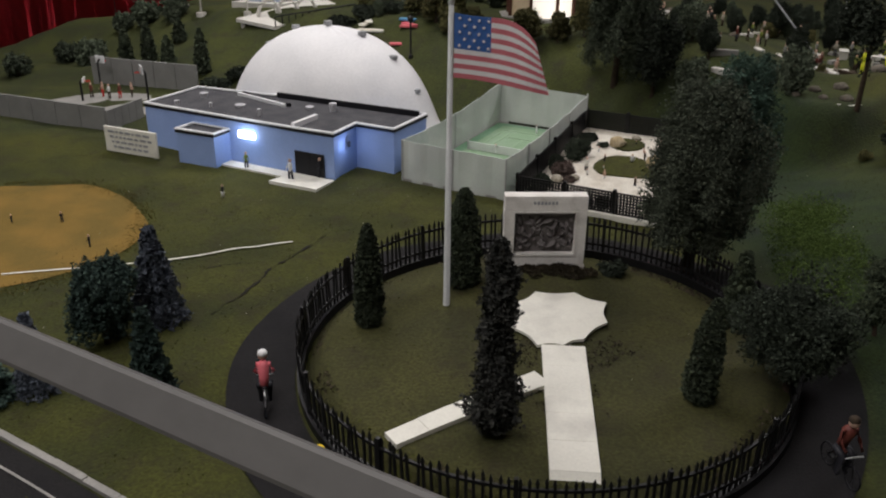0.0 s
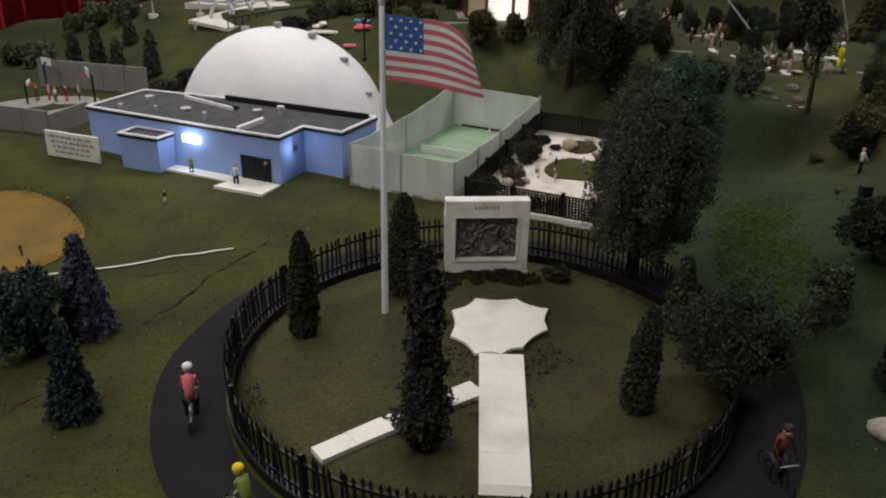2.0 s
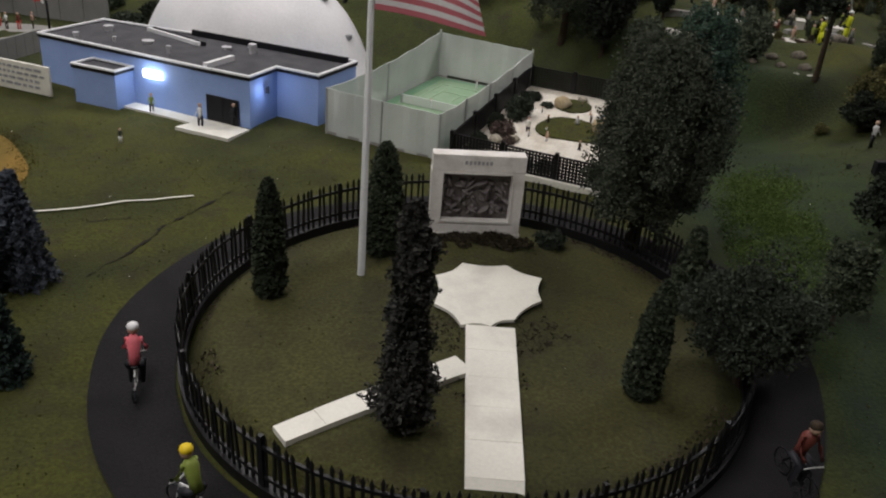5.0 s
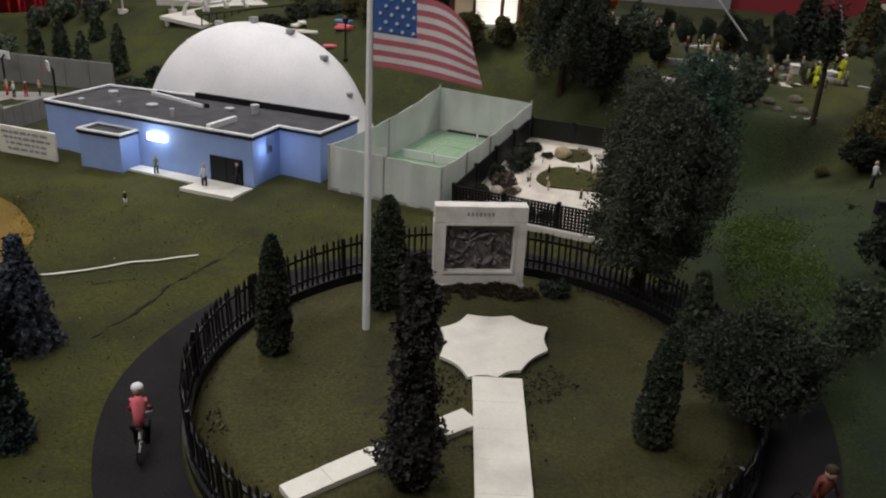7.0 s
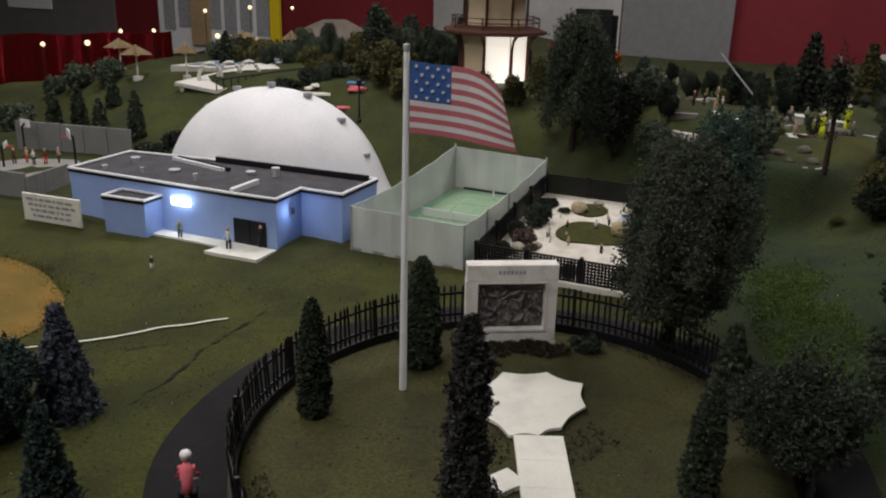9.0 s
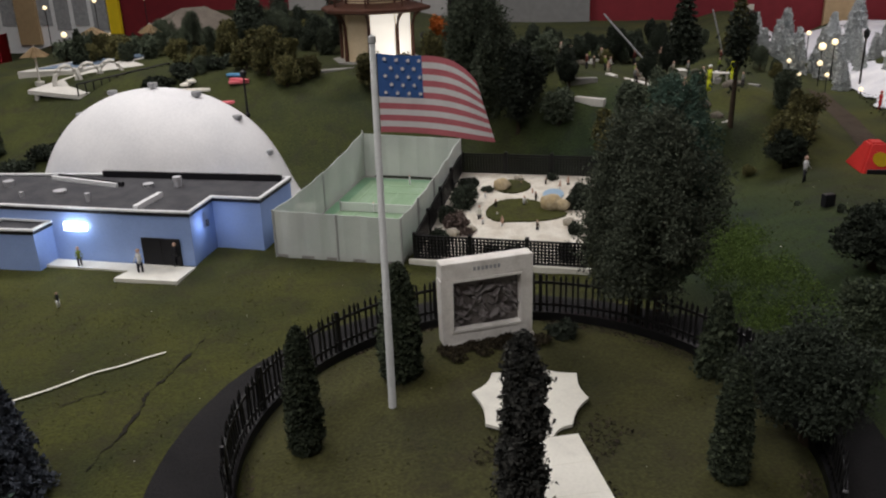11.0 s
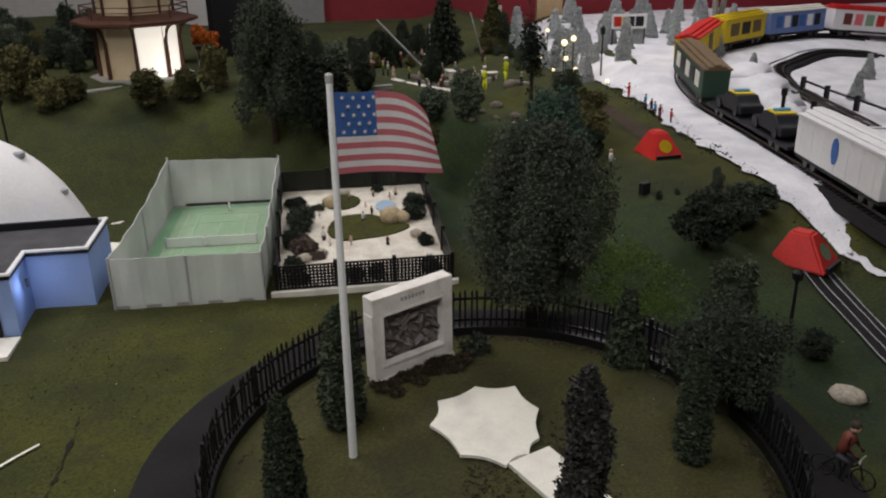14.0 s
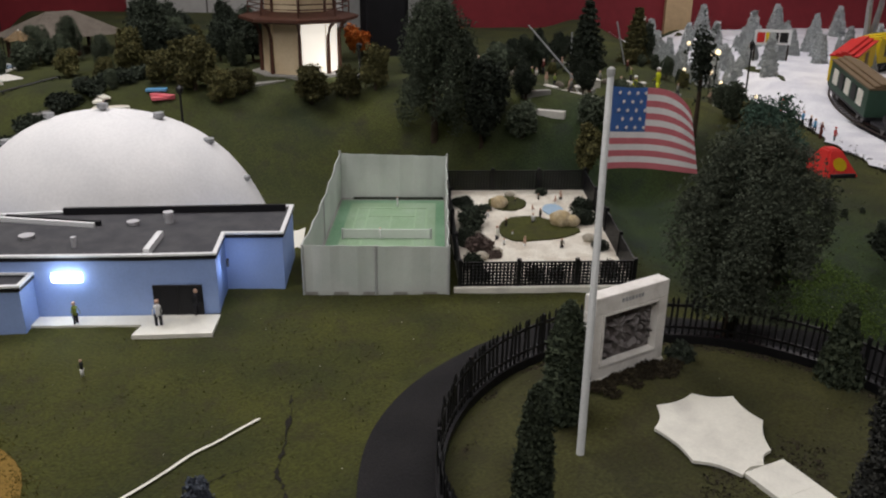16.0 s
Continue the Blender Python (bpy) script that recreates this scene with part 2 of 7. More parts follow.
def prism(bm, poly, z0, z1, mi=0):
    lo = [bm.verts.new((x, y, z0)) for x, y in poly]
    hi = [bm.verts.new((x, y, z1)) for x, y in poly]
    k = len(poly)
    fs = [bm.faces.new(lo[::-1]), bm.faces.new(hi)]
    for i in range(k):
        fs.append(bm.faces.new((lo[i], lo[(i + 1) % k], hi[(i + 1) % k], hi[i])))
    for f in fs:
        f.material_index = mi
    bmesh.ops.recalc_face_normals(bm, faces=fs)
    return hi


def tube(bm, pts, radii, seg=8, caps=True, mi=0):
    rings = []
    for i, p in enumerate(pts):
        p = Vector(p)
        d = (Vector(pts[min(i + 1, len(pts) - 1)]) - Vector(pts[max(i - 1, 0)])).normalized()
        a = d.orthogonal().normalized() if abs(d.z) < 0.9 else Vector((1, 0, 0)).cross(d).normalized()
        b = d.cross(a)
        r = radii[i] if isinstance(radii, (list, tuple)) else radii
        rings.append([bm.verts.new(p + (a * math.cos(k * math.tau / seg) + b * math.sin(k * math.tau / seg)) * r) for k in range(seg)])
    for q, w in zip(rings, rings[1:]):
        for k in range(seg):
            bm.faces.new((q[k], q[(k + 1) % seg], w[(k + 1) % seg], w[k])).material_index = mi
    if caps:
        bm.faces.new(rings[0][::-1]).material_index = mi
        bm.faces.new(rings[-1]).material_index = mi


def lump(bm, c, r, sub=2, rough=0.25, squash=1.0, freq=3.0, mi=0):
    made = bmesh.ops.create_icosphere(bm, subdivisions=sub, radius=1.0)["verts"]
    for v in made:
        k = 1 + rough * noise.noise(v.co * freq + Vector(c) * 7)
        v.co = Vector(c) + Vector((v.co.x * k * r, v.co.y * k * r, v.co.z * k * r * squash))
    for f in {f for v in made for f in v.link_faces}:
        f.material_index = mi
        f.smooth = True


def lathe(bm, profile, seg=20, c=(0, 0), mi=0):
    rings = [[bm.verts.new((c[0] + r * math.cos(k * math.tau / seg), c[1] + r * math.sin(k * math.tau / seg), z)) for k in range(seg)] for r, z in profile]
    for q, w in zip(rings, rings[1:]):
        for k in range(seg):
            bm.faces.new((q[k], q[(k + 1) % seg], w[(k + 1) % seg], w[k])).material_index = mi
    bm.faces.new(rings[0][::-1]).material_index = mi
    bm.faces.new(rings[-1]).material_index = mi


def sm(a, b, v):
    v = min(1.0, max(0.0, (v - a) / (b - a)))
    return v * v * (3 - 2 * v)


# ---- the lie of the land ----
E1, E2 = Vector((0.883, -0.469)), Vector((0.469, 0.883))
GRID = -27.97
RING, RR = (0.60, -0.49), 1.52
LEAN = (0.027, 0.046)
GSLOPE = 0.10


def track_side(x, y):
    return 0.85 * (x - 5.75) - 0.52 * (y - 2.2)


def height(x, y):
    h = -0.09 + 0.07 * sm(1.2, 2.8, y + 0.4 * x) + 0.016 * noise.noise(Vector((x, y, 0)) * 1.6) + 0.006 * noise.noise(Vector((x, y, 3)) * 6.0)
    s = track_side(x, y)
    up = 0.35 * sm(4.9, 5.9, y + 0.75 * max(0.0, x - 1.4) - 0.35 * max(0.0, -x)) + 0.65 * sm(5.2, 7.0, y + 0.9 * max(0.0, x - 1.4) - 0.5 * max(0.0, -x))
    h += up * (1 - sm(-1.9, -0.5, s)) * (1 - 0.25 * sm(0, -6, x)) * (1 - 0.30 * sm(3.2, 5.2, x))
    h += 0.42 * max(sm(-2.6, -0.9, s) * sm(-1.6, 1.3, y), sm(-0.15, 0.5, s)) + 0.26 * sm(3.3, 4.9, y) * sm(-0.15, 0.5, s)
    h -= 0.25 * sm(-4.0, -5.5, x) * sm(6.5, 8.5, y) + 0.5 * sm(0.0, 0.8, y - 0.51 * (x + 9.6) - 8.2) * sm(-0.6, -1.4, x)
    h -= 0.21 * math.exp(-((x - 5.4) ** 2 + (y - 5.4) ** 2) / 1.1)
    k = sm(0.8, 0.4, math.hypot(x - 4.1, y - 3.78))
    h += (0.68 - h) * k
    gx, gy = 0.883 * (x - 0.70) - 0.469 * (y - 2.33), 0.469 * (x - 0.70) + 0.883 * (y - 2.33)
    if -0.1 < gx < 1.9 and 0 < gy < 2.7:
        h += max(0.0, GSLOPE * gy - 0.02 - h) * sm(0.0, 0.12, gx) * (1 - sm(1.42, 1.85, gx)) * (1 - sm(2.02, 2.6, gy))
    r = math.hypot(x - RING[0], y - RING[1])
    if r < RR + 0.6:
        inside = 0.02 + 0.05 * (1 - (r / RR) ** 2) + 0.11 * math.exp(-((x - 0.75) ** 2 + (y - 0.38) ** 2) / 0.25)
        k = sm(RR - 0.02, RR - 0.16, r)
        low = -0.06 + (h + 0.06) * sm(RR + 0.1, RR + 0.6, r)
        h = low + (inside - low) * k
        # the fence line and its road climb towards the courts
        h += (LEAN[0] * (x - RING[0]) + LEAN[1] * (y - RING[1])) * sm(1.34, 1.5, r) * (1 - sm(RR + 0.3, RR + 0.6, r))
    return h


def spread(name, rows, cols, at, mat, lift=0.0, parent=None, flat=None):
    """A draped sheet: at(i, j) gives x, y of the grid's knots, which lie on the land."""
    verts = []
    for i in range(rows):
        for j in range(cols):
            x, y = at(i, j)
            verts.append((x, y, (height(x, y) if flat is None else flat) + lift))
    faces = [(i * cols + j, i * cols + j + 1, (i + 1) * cols + j + 1, (i + 1) * cols + j) for i in range(rows - 1) for j in range(cols - 1)]
    return raw(name, verts, faces, mat, parent, smooth=True)


def knots(lo, hi, dense_lo, dense_hi, coarse, fine):
    v, k = [], lo
    while k < hi:
        v.append(k)
        k += fine if dense_lo < k < dense_hi else coarse
    return v + [hi]


XS, YS = knots(-26, 26, -3.5, 4.5, 0.25, 0.06), knots(-9, 26, -2.6, 4.6, 0.25, 0.06)
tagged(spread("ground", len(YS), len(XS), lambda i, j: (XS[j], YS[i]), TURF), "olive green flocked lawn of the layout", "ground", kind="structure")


def lh(x, y):
    return height(x, y)


def polar(name, c, r0, r1, n, m, mat, lift, a0=0.0, a1=math.tau, parent=None, wob=0.0):
    def at(i, j):
        a = a0 + (a1 - a0) * j / m
        r = r0 + (r1 - r0) * i / n
        if wob:
            r *= 1 + wob * noise.noise(Vector((math.cos(a) * 1.5, math.sin(a) * 1.5, c[0])))
        return c[0] + r * math.cos(a), c[1] + r * math.sin(a)
    return spread(name, n + 1, m + 1, at, mat, lift, parent)


def strip(name, line, w0, w1, mat, lift, steps=60, across=8, jag=0.0):
    """A draped strip beside a polyline of plan points; w0, w1: its edges, to the right of the line."""
    pts = [Vector(p) for p in line]
    lens = [0.0]
    for a, b in zip(pts, pts[1:]):
        lens.append(lens[-1] + (b - a).length)

    def at(i, j):
        d = lens[-1] * i / steps
        k = max(q for q in range(len(pts) - 1) if lens[q] <= d + 1e-9)
        dr = (pts[k + 1] - pts[k]).normalized()
        p = pts[k] + dr * (d - lens[k])
        w = w0 + (w1 - w0) * j / across
        if j == 0 and jag:
            w += jag * noise.noise(Vector((d * 3, 0, 0))) + jag * 0.6 * noise.noise(Vector((d * 11, 3, 0)))
        return p.x + dr.y * w, p.y - dr.x * w
    return spread(name, steps + 1, across + 1, at, mat, lift)


# ---- hall ----
def wall_slab(name, a, b, z0, z1, mat, thick=0.4, label="", kind="structure", category="wall"):
    a, b = Vector(a), Vector(b)
    d = (b - a).normalized()
    nrm = Vector((-d.y, d.x)) * thick
    bm = bmesh.new()
    prism(bm, [a, b, b + nrm, a + nrm], z0, z1)
    return tagged(part(name, bm, mat), label, category, kind=kind)


def wp(along, off=0.0):
    """A place on the line of the hall's back wall."""
    q = Vector((7.2, 13.2)) + E1 * along - E2 * off
    return q.x, q.y


wall_slab("wall_north", wp(24), wp(-40), -4.5, 10, WALLRED, -0.5, "dark red painted wall of the hall")
wall_slab("wall_east", wp(24), wp(24, 40), -4.5, 10, WALLRED, 0.5, "dark red painted wall of the hall")
wall_slab("wall_west", wp(-40), wp(-40, 40), -4.5, 10, HALL, -0.5, "dark wall of the hall")
wall_slab("wall_south", wp(-40, 40), wp(24, 40), -4.5, 10, HALLPALE, -0.5, "plain pale wall of the hall")
bm = bmesh.new()
prism(bm, [wp(25, -1), wp(-41, -1), wp(-41, 41), wp(25, 41)], 10, 10.4)
tagged(part("ceiling", bm, HALLCEIL), "plain pale ceiling of the hall", "ceiling", kind="structure")
bm = bmesh.new()
prism(bm, [wp(25, -1), wp(-41, -1), wp(-41, 41), wp(25, 41)], -4.9, -4.5)
tagged(part("floor", bm, HALLPALE), "plain pale floor of the hall", "floor", kind="structure")
# grey partition boards, black case and tan post before the red wall
for a0, a1, off in ((-6.8, -5.15, 0.12), (-5.12, -2.3, 0.12), (-2.27, 0.05, 0.12)):
    # the fall-off of light on the right board is put in as darker grey
    ob = wall_slab("partition_board", wp(a0, off), wp(a1, off), -0.4, 6, SHADEBOARD if a1 > 0 else BOARDGREY, -0.1, "tall smooth grey partition board against the wall", "", "board")
    ob["group"] = "partition boards"
bm = bmesh.new()
prism(bm, [(2.62, 8.02), (3.30, 7.86), (3.34, 8.04), (2.66, 8.2)], 0.5, 1.93)
bmesh.ops.bevel(bm, geom=bm.edges[:], offset=0.08, segments=2, affect="EDGES")
tagged(part("black_case", bm, BLACK), "tall black case with rounded corners standing behind the layout", "case")
bm = bmesh.new()
prism(bm, [wp(4.74, 0.15), wp(5.32, 0.15), wp(5.32, 0.02), wp(4.74, 0.02)], -2, 9.9)
tagged(part("wall_post", bm, TAN), "tan wooden post against the red wall", "post", kind="structure")
# barrier rail along the visitors' side
bm = bmesh.new()
c, run = Vector((-0.28, -4.47, 2.267)), Vector((1.0, -0.565, -0.028))
side = Vector((0.565, 1.0, 0.0)).normalized()
face, thick = Vector((side.x * 0.56, side.y * 0.56, 0.83)) * 0.0215, Vector((side.x * 0.83, side.y * 0.83, -0.56)) * 0.008
ends = [[bm.verts.new(p + face * u + thick * v) for u, v in ((-1, -0.7), (-0.8, -1), (0.8, -1), (1, -0.7), (1, 0.7), (0.8, 1), (-0.8, 1), (-1, 0.7))] for p in (c - run * 6, c + run * 5)]
for k in range(8):
    bm.faces.new((ends[0][k], ends[0][(k + 1) % 8], ends[1][(k + 1) % 8], ends[1][k]))
bm.faces.new(ends[0])
bm.faces.new(ends[1][::-1])
bmesh.ops.recalc_face_normals(bm, faces=bm.faces)
tagged(part("barrier_rail", bm, RAILGREY), "flat grey barrier rail along the layout's edge", "rail", kind="structure")

# ---- road, infield, snow ----
tagged(polar("road", RING, RR + 0.02, 1.95, 8, 200, ASPHALT, 0.012, wob=0.03), "black asphalt road loop round the memorial lawn", "road", kind="structure")
tagged(polar("infield", (-3.95, 1.55), 0.0, 1.27, 12, 60, DIRT, 0.008, wob=0.12), "ochre dirt infield of the ball field", "infield", kind="structure")
tagged(strip("front_road", [(-6.5, 1.28), (-2.48, -1.26), (2.0, -4.1)], 0.06, 2.6, ASPHALT, 0.012), "dark asphalt road along the layout's front edge", "road", kind="structure")
SNOWLINE = [(3.5, -2.6), (4.33, -0.5), (5.05, 0.96), (5.8, 2.38), (7.0, 4.28), (7.9, 6.1), (8.5, 7.4), (9.1, 8.9), (9.8, 11.0)]
tagged(strip("snow_field", SNOWLINE, 0.0, 13.0, SNOW, 0.03, 120, 30, 0.12), "white snow ground beside the railway", "snow", kind="structure")


def kerb(line, w, hgt, mat, name, label):
    bm = bmesh.new()
    pts = [Vector(p) for p in line]
    for a, b in zip(pts, pts[1:]):
        d = (b - a).normalized()
        q = Vector((d.y, -d.x)) * w
        n = max(1, int((b - a).length / 0.25))
        for k in range(n):
            s, e = a + (b - a) * (k / n), a + (b - a) * ((k + 1) / n - 0.0006)
            z = lh(s.x, s.y)
            prism(bm, [s, s + q, e + q, e], z - 0.05, z + hgt)
    return tagged(part(name, bm, mat), label, "kerb", kind="structure")


kerb([(-6.5, 1.28), (-2.48, -1.26), (2.0, -4.1)], 0.04, 0.025, CONCRETE, "kerb", "pale stone kerb beside the road")
tagged(polar("memorial_lawn", RING, 0.0, RR - 0.03, 28, 120, MEMTURF, 0.004), "dull brownish green memorial lawn", "lawn", kind="structure")
ob = strip("road_line", [(-6.5, 1.06), (-2.48, -1.48), (2.0, -4.32)], 0.0, 0.014, CONCRETE, 0.016, 60, 2)
tagged(ob, "thin pale line along the front road", "line", kind="structure")
# chalk lines of the ball field
for line in ([(-3.42, 0.72), (-2.72, 0.86), (-2.15, 1.04), (-1.72, 1.25), (-1.29, 1.41)], [(-5.4, 2.75), (-4.6, 2.95)]):
    ob = strip("chalk_line", line, -0.009, 0.009, CARD, 0.016, 40, 2)
    tagged(ob, "white chalk foul line on the ball field", "line", kind="structure")

# ---- memorial ----
m_ = thing("monument", 0.7, 0.42, 0.10, 1.5, "white stone memorial with a dark relief panel", "monument")
bm = bmesh.new()
prism(bm, [(-0.262, 0.0), (0.312, 0.0), (0.312, 0.11), (-0.262, 0.11)], -0.05, 0.075)
for v in bm.verts:
    v.co.x *= 1.0 + 0.02 * (v.co.z < 0)
part("plinth", bm, STONE, m_)
bm = bmesh.new()
for x0, x1, z0, z1, y0 in ((-0.285, -0.215, 0.075, 0.50, 0.006), (0.223, 0.303, 0.075, 0.50, 0.006), (-0.215, 0.223, 0.075, 0.165, 0.006), (-0.215, 0.223, 0.485, 0.50, 0.006), (-0.215, 0.223, 0.165, 0.485, 0.06)):
    box(bm, x0, y0, z0, x1, 0.10, z1)
for v in bm.verts:
    if v.co.x < -0.27:
        v.co.x -= 0.02 * (v.co.z - 0.2)
part("body", bm, STONE, m_)
bm = bmesh.new()
vs = box(bm, -0.288, 0.003, 0.501, 0.304, 0.104, 0.61, 0.004)
part("cornice", bm, STONE, m_, "plain top band")
bm = bmesh.new()
# crowded carving: overlapping rounded limbs and bodies
nx, nz = 96, 66
rng = random.Random(4)
blobs = [(rng.uniform(0.04, 0.96), rng.uniform(0.10, 0.80), rng.uniform(0.02, 0.045), rng.uniform(0.05, 0.15), rng.uniform(0, math.pi), rng.uniform(0.5, 1.0)) for _ in range(64)]


def carved(u, v):
    best = 0.0
    for bu, bv, ra, rb_, an, hh in blobs:
        du, dv = (u - bu) * 1.38, v - bv
        p, q = du * math.cos(an) + dv * math.sin(an), -du * math.sin(an) + dv * math.cos(an)
        d = (p / rb_) ** 2 + (q / ra) ** 2
        if d < 1:
            best = max(best, hh * math.sqrt(1 - d))
    return best


vs = [[bm.verts.new((-0.215 + 0.438 * i / nx, 0.056 - 0.042 * carved(i / nx, j / nz), 0.165 + 0.32 * j / nz)) for j in range(nz + 1)] for i in range(nx + 1)]
for i in range(nx):
    for j in range(nz):
        f = bm.faces.new((vs[i][j], vs[i + 1][j], vs[i + 1][j + 1], vs[i][j + 1]))
        # raised parts take the paler copy, which paints in the carving's highlights
        f.material_index = int(carved((i + 0.5) / nx, (j + 0.5) / nz) > 0.42)
part("relief_panel", bm, [BRONZE, HIGHLIGHT], m_, "dark crowded relief carving", smooth=True)
bm = bmesh.new()
for x0, x1, z0, z1 in ((-0.228, -0.215, 0.152, 0.498), (0.223, 0.236, 0.152, 0.498), (-0.215, 0.223, 0.152, 0.165), (-0.215, 0.223, 0.485, 0.498)):
    box(bm, x0, -0.003, z0, x1, 0.0055, z1)
part("moulding", bm, STONE, m_, "narrow raised frame round the carving")
bm = bmesh.new()
for k in range(7):
    x = -0.085 + k * 0.026
    box(bm, x, 0.0, 0.548, x + 0.016, 0.0028, 0.572)
part("inscription", bm, GREYMETAL, m_, "row of small carved letter marks")

# plaza star and walkways of white card
star = [(0.888, 0.062), (1.085, -0.072), (1.045, -0.325), (0.86, -0.53), (0.72, -0.60), (0.56, -0.60), (0.42, -0.395), (0.442, -0.09), (0.614, 0.070)]
outline = []
cx, cy = 0.755, -0.26
for (xa, ya), (xb, yb) in zip(star, star[1:] + star[:1]):
    for k in range(6):
        t = k / 6
        x, y = xa + (xb - xa) * t, ya + (yb - ya) * t
        q = 1 - 0.075 * math.sin(math.pi * t)
        outline.append((cx + (x - cx) * q, cy + (y - cy) * q))
bm = bmesh.new()
prism(bm, outline, -0.018, 0.0)
for v in bm.verts:
    v.co.z += 0.103 + 0.055 * (v.co.y + 0.6)
tagged(part("plaza", bm, CARD), "white star-shaped card plaza on the lawn", "plaza", kind="structure")


def slabs(name, a, b, w0, w1, n, label):
    a, b = Vector(a), Vector(b)
    d = (b - a).normalized()
    q = Vector((-d.y, d.x))
    top = thing(name, 0, 0, 0, 0, label, "path", kind="structure")
    for k in range(n):
        t0, t1 = k / n, (k + 1) / n - 0.0012
        p0, p1 = a + (b - a) * t0, a + (b - a) * t1
        h0, h1 = w0 + (w1 - w0) * t0, w0 + (w1 - w0) * t1
        bm = bmesh.new()
        hi = prism(bm, [p0 + q * h0, p0 - q * h0, p1 - q * h1, p1 + q * h1], -0.03, 0.0)
        z0, z1 = lh(*p0) + 0.03, lh(*p1) + 0.03
        for v in bm.verts:
            t = (Vector(v.co.xy) - p0).dot(d) / (p1 - p0).length
            v.co.z += z0 + (z1 - z0) * t + random.uniform(-0.002, 0.002)
        part("slab", bm, CARD, top)
    return top


slabs("walkway", (0.72, -0.60), (0.60, -2.0), 0.135, 0.125, 6, "straight walkway of white card slabs")
slabs("side_path", (0.55, -0.95), (-0.31, -1.50), 0.075, 0.062, 5, "narrow side path of white card slabs")

# flagpole with flag
fp = thing("flagpole", 0.0, 0.0, 0.02, 0, "grey flagpole with a small striped flag", "flagpole")
bm = bmesh.new()
lathe(bm, [(0.034, -0.05), (0.034, 0.015), (0.0225, 0.025), (0.0155, 2.05)], 12)
part("pole", bm, STEEL, fp, smooth=True)
bm = bmesh.new()
lathe(bm, [(0.012, 2.045), (0.019, 2.05), (0.019, 2.08), (0.008, 2.088)], 10)
part("finial", bm, STEEL, fp)


def flag_at(u, v):
    """u along the fly, v down from the head; the fly droops and ripples."""
    x = 0.02 + 0.59 * u
    top = 2.0 - 0.03 * u - 0.13 * u ** 2.6 - 0.01 * math.sin(u * 7)
    bot = 1.615 - 0.10 * u ** 1.3
    y = -0.005 + 0.03 * math.sin(u * 5.2 + 0.4 * v) * u
    x -= 0.10 * (1 - v) * u ** 3
    return Vector((x, y, top + (bot - top) * v))


bm = bmesh.new()
nu = 26
for st in range(13):
    for k in range(nu):
        u0, u1 = k / nu, (k + 1) / nu
        if st < 7 and u1 <= 0.42:
            mi = 2
        else:
            mi = st % 2
        f = bm.faces.new([bm.verts.new(flag_at(u, v)) for u, v in ((u0, (st + 1) / 13), (u1, (st + 1) / 13), (u1, st / 13), (u0, st / 13))])
        f.material_index = mi
bmesh.ops.remove_doubles(bm, verts=bm.verts, dist=1e-4)
bmesh.ops.solidify(bm, geom=bm.faces[:], thickness=0.004)
flag = part("flag", bm, [FLAGR, FLAGW, NAVY], fp, "red and white striped flag with a starred blue canton")
bm = bmesh.new()
for r in range(5):
    for k in range(4 if r % 2 == 0 else 3):
        u, v = 0.055 + k * 0.10 + (0.05 if r % 2 else 0), 0.06 + r * 0.105
        p = flag_at(u, v)
        ring = []
        for q in range(10):
            rr = 0.0125 if q % 2 == 0 else 0.006
            ring.append(bm.verts.new(p + Vector((math.sin(q * math.pi / 5) * rr, -0.009, math.cos(q * math.pi / 5) * rr))))
        bm.faces.new(ring)
part("stars", bm, FLAGW, flag, "small white stars")

# ring fence
def hoop(bm, r0, r1, z0, z1, n=120):
    rings = [[bm.verts.new((r * math.cos(k * math.tau / n), r * math.sin(k * math.tau / n), z)) for k in range(n)] for r, z in ((r0, z0), (r1, z0), (r1, z1), (r0, z1))]
    for q in range(4):
        for k in range(n):
            bm.faces.new((rings[q][k], rings[q][(k + 1) % n], rings[(q + 1) % 4][(k + 1) % n], rings[(q + 1) % 4][k]))


fence = thing("iron_fence", RING[0], RING[1], -0.06, 0, "black iron picket fence round the memorial lawn", "fence")
fence.matrix_world = pose(RING[0] * U, RING[1] * U, -0.06 * U, math.degrees(LEAN[1]), -math.degrees(LEAN[0]), 0)
bm = bmesh.new()
hoop(bm, RR - 0.022, RR + 0.022, -0.05, 0.065)
part("kerb_wall", bm, IRON, fence, "low dark stone footing")
for z in (0.12, 0.285):
    bm = bmesh.new()
    hoop(bm, RR - 0.008, RR + 0.008, z - 0.009, z + 0.009)
    part("fence_rail", bm, IRON, fence)
bm = bmesh.new()
box(bm, -0.0068, -0.005, 0.06, 0.0068, 0.005, 0.32)
tip = [bm.verts.new(p) for p in ((-0.0105, -0.005, 0.32), (0.0105, -0.005, 0.32), (0.0105, 0.005, 0.32), (-0.0105, 0.005, 0.32))]
ap = bm.verts.new((0, 0, 0.355))
for i in range(4):
    bm.faces.new((tip[i], tip[(i + 1) % 4], ap))
bm.faces.new(tip[::-1])
first = part("picket", bm, IRON, fence)
NP = 222
for k in range(NP):
    ob = first if k == 0 else new("picket", first.data)
    ob.parent = fence
    a = k * math.tau / NP
    ob.matrix_basis = pose(RR * math.cos(a) * U, RR * math.sin(a) * U, random.uniform(-0.001, 0.001), random.uniform(-2, 2), random.uniform(-2, 2), math.degrees(a) + 90)
bm = bmesh.new()
box(bm, -0.0105, -0.0105, 0.0, 0.0105, 0.0105, 0.345)
fpst = part("post", bm, IRON, fence)
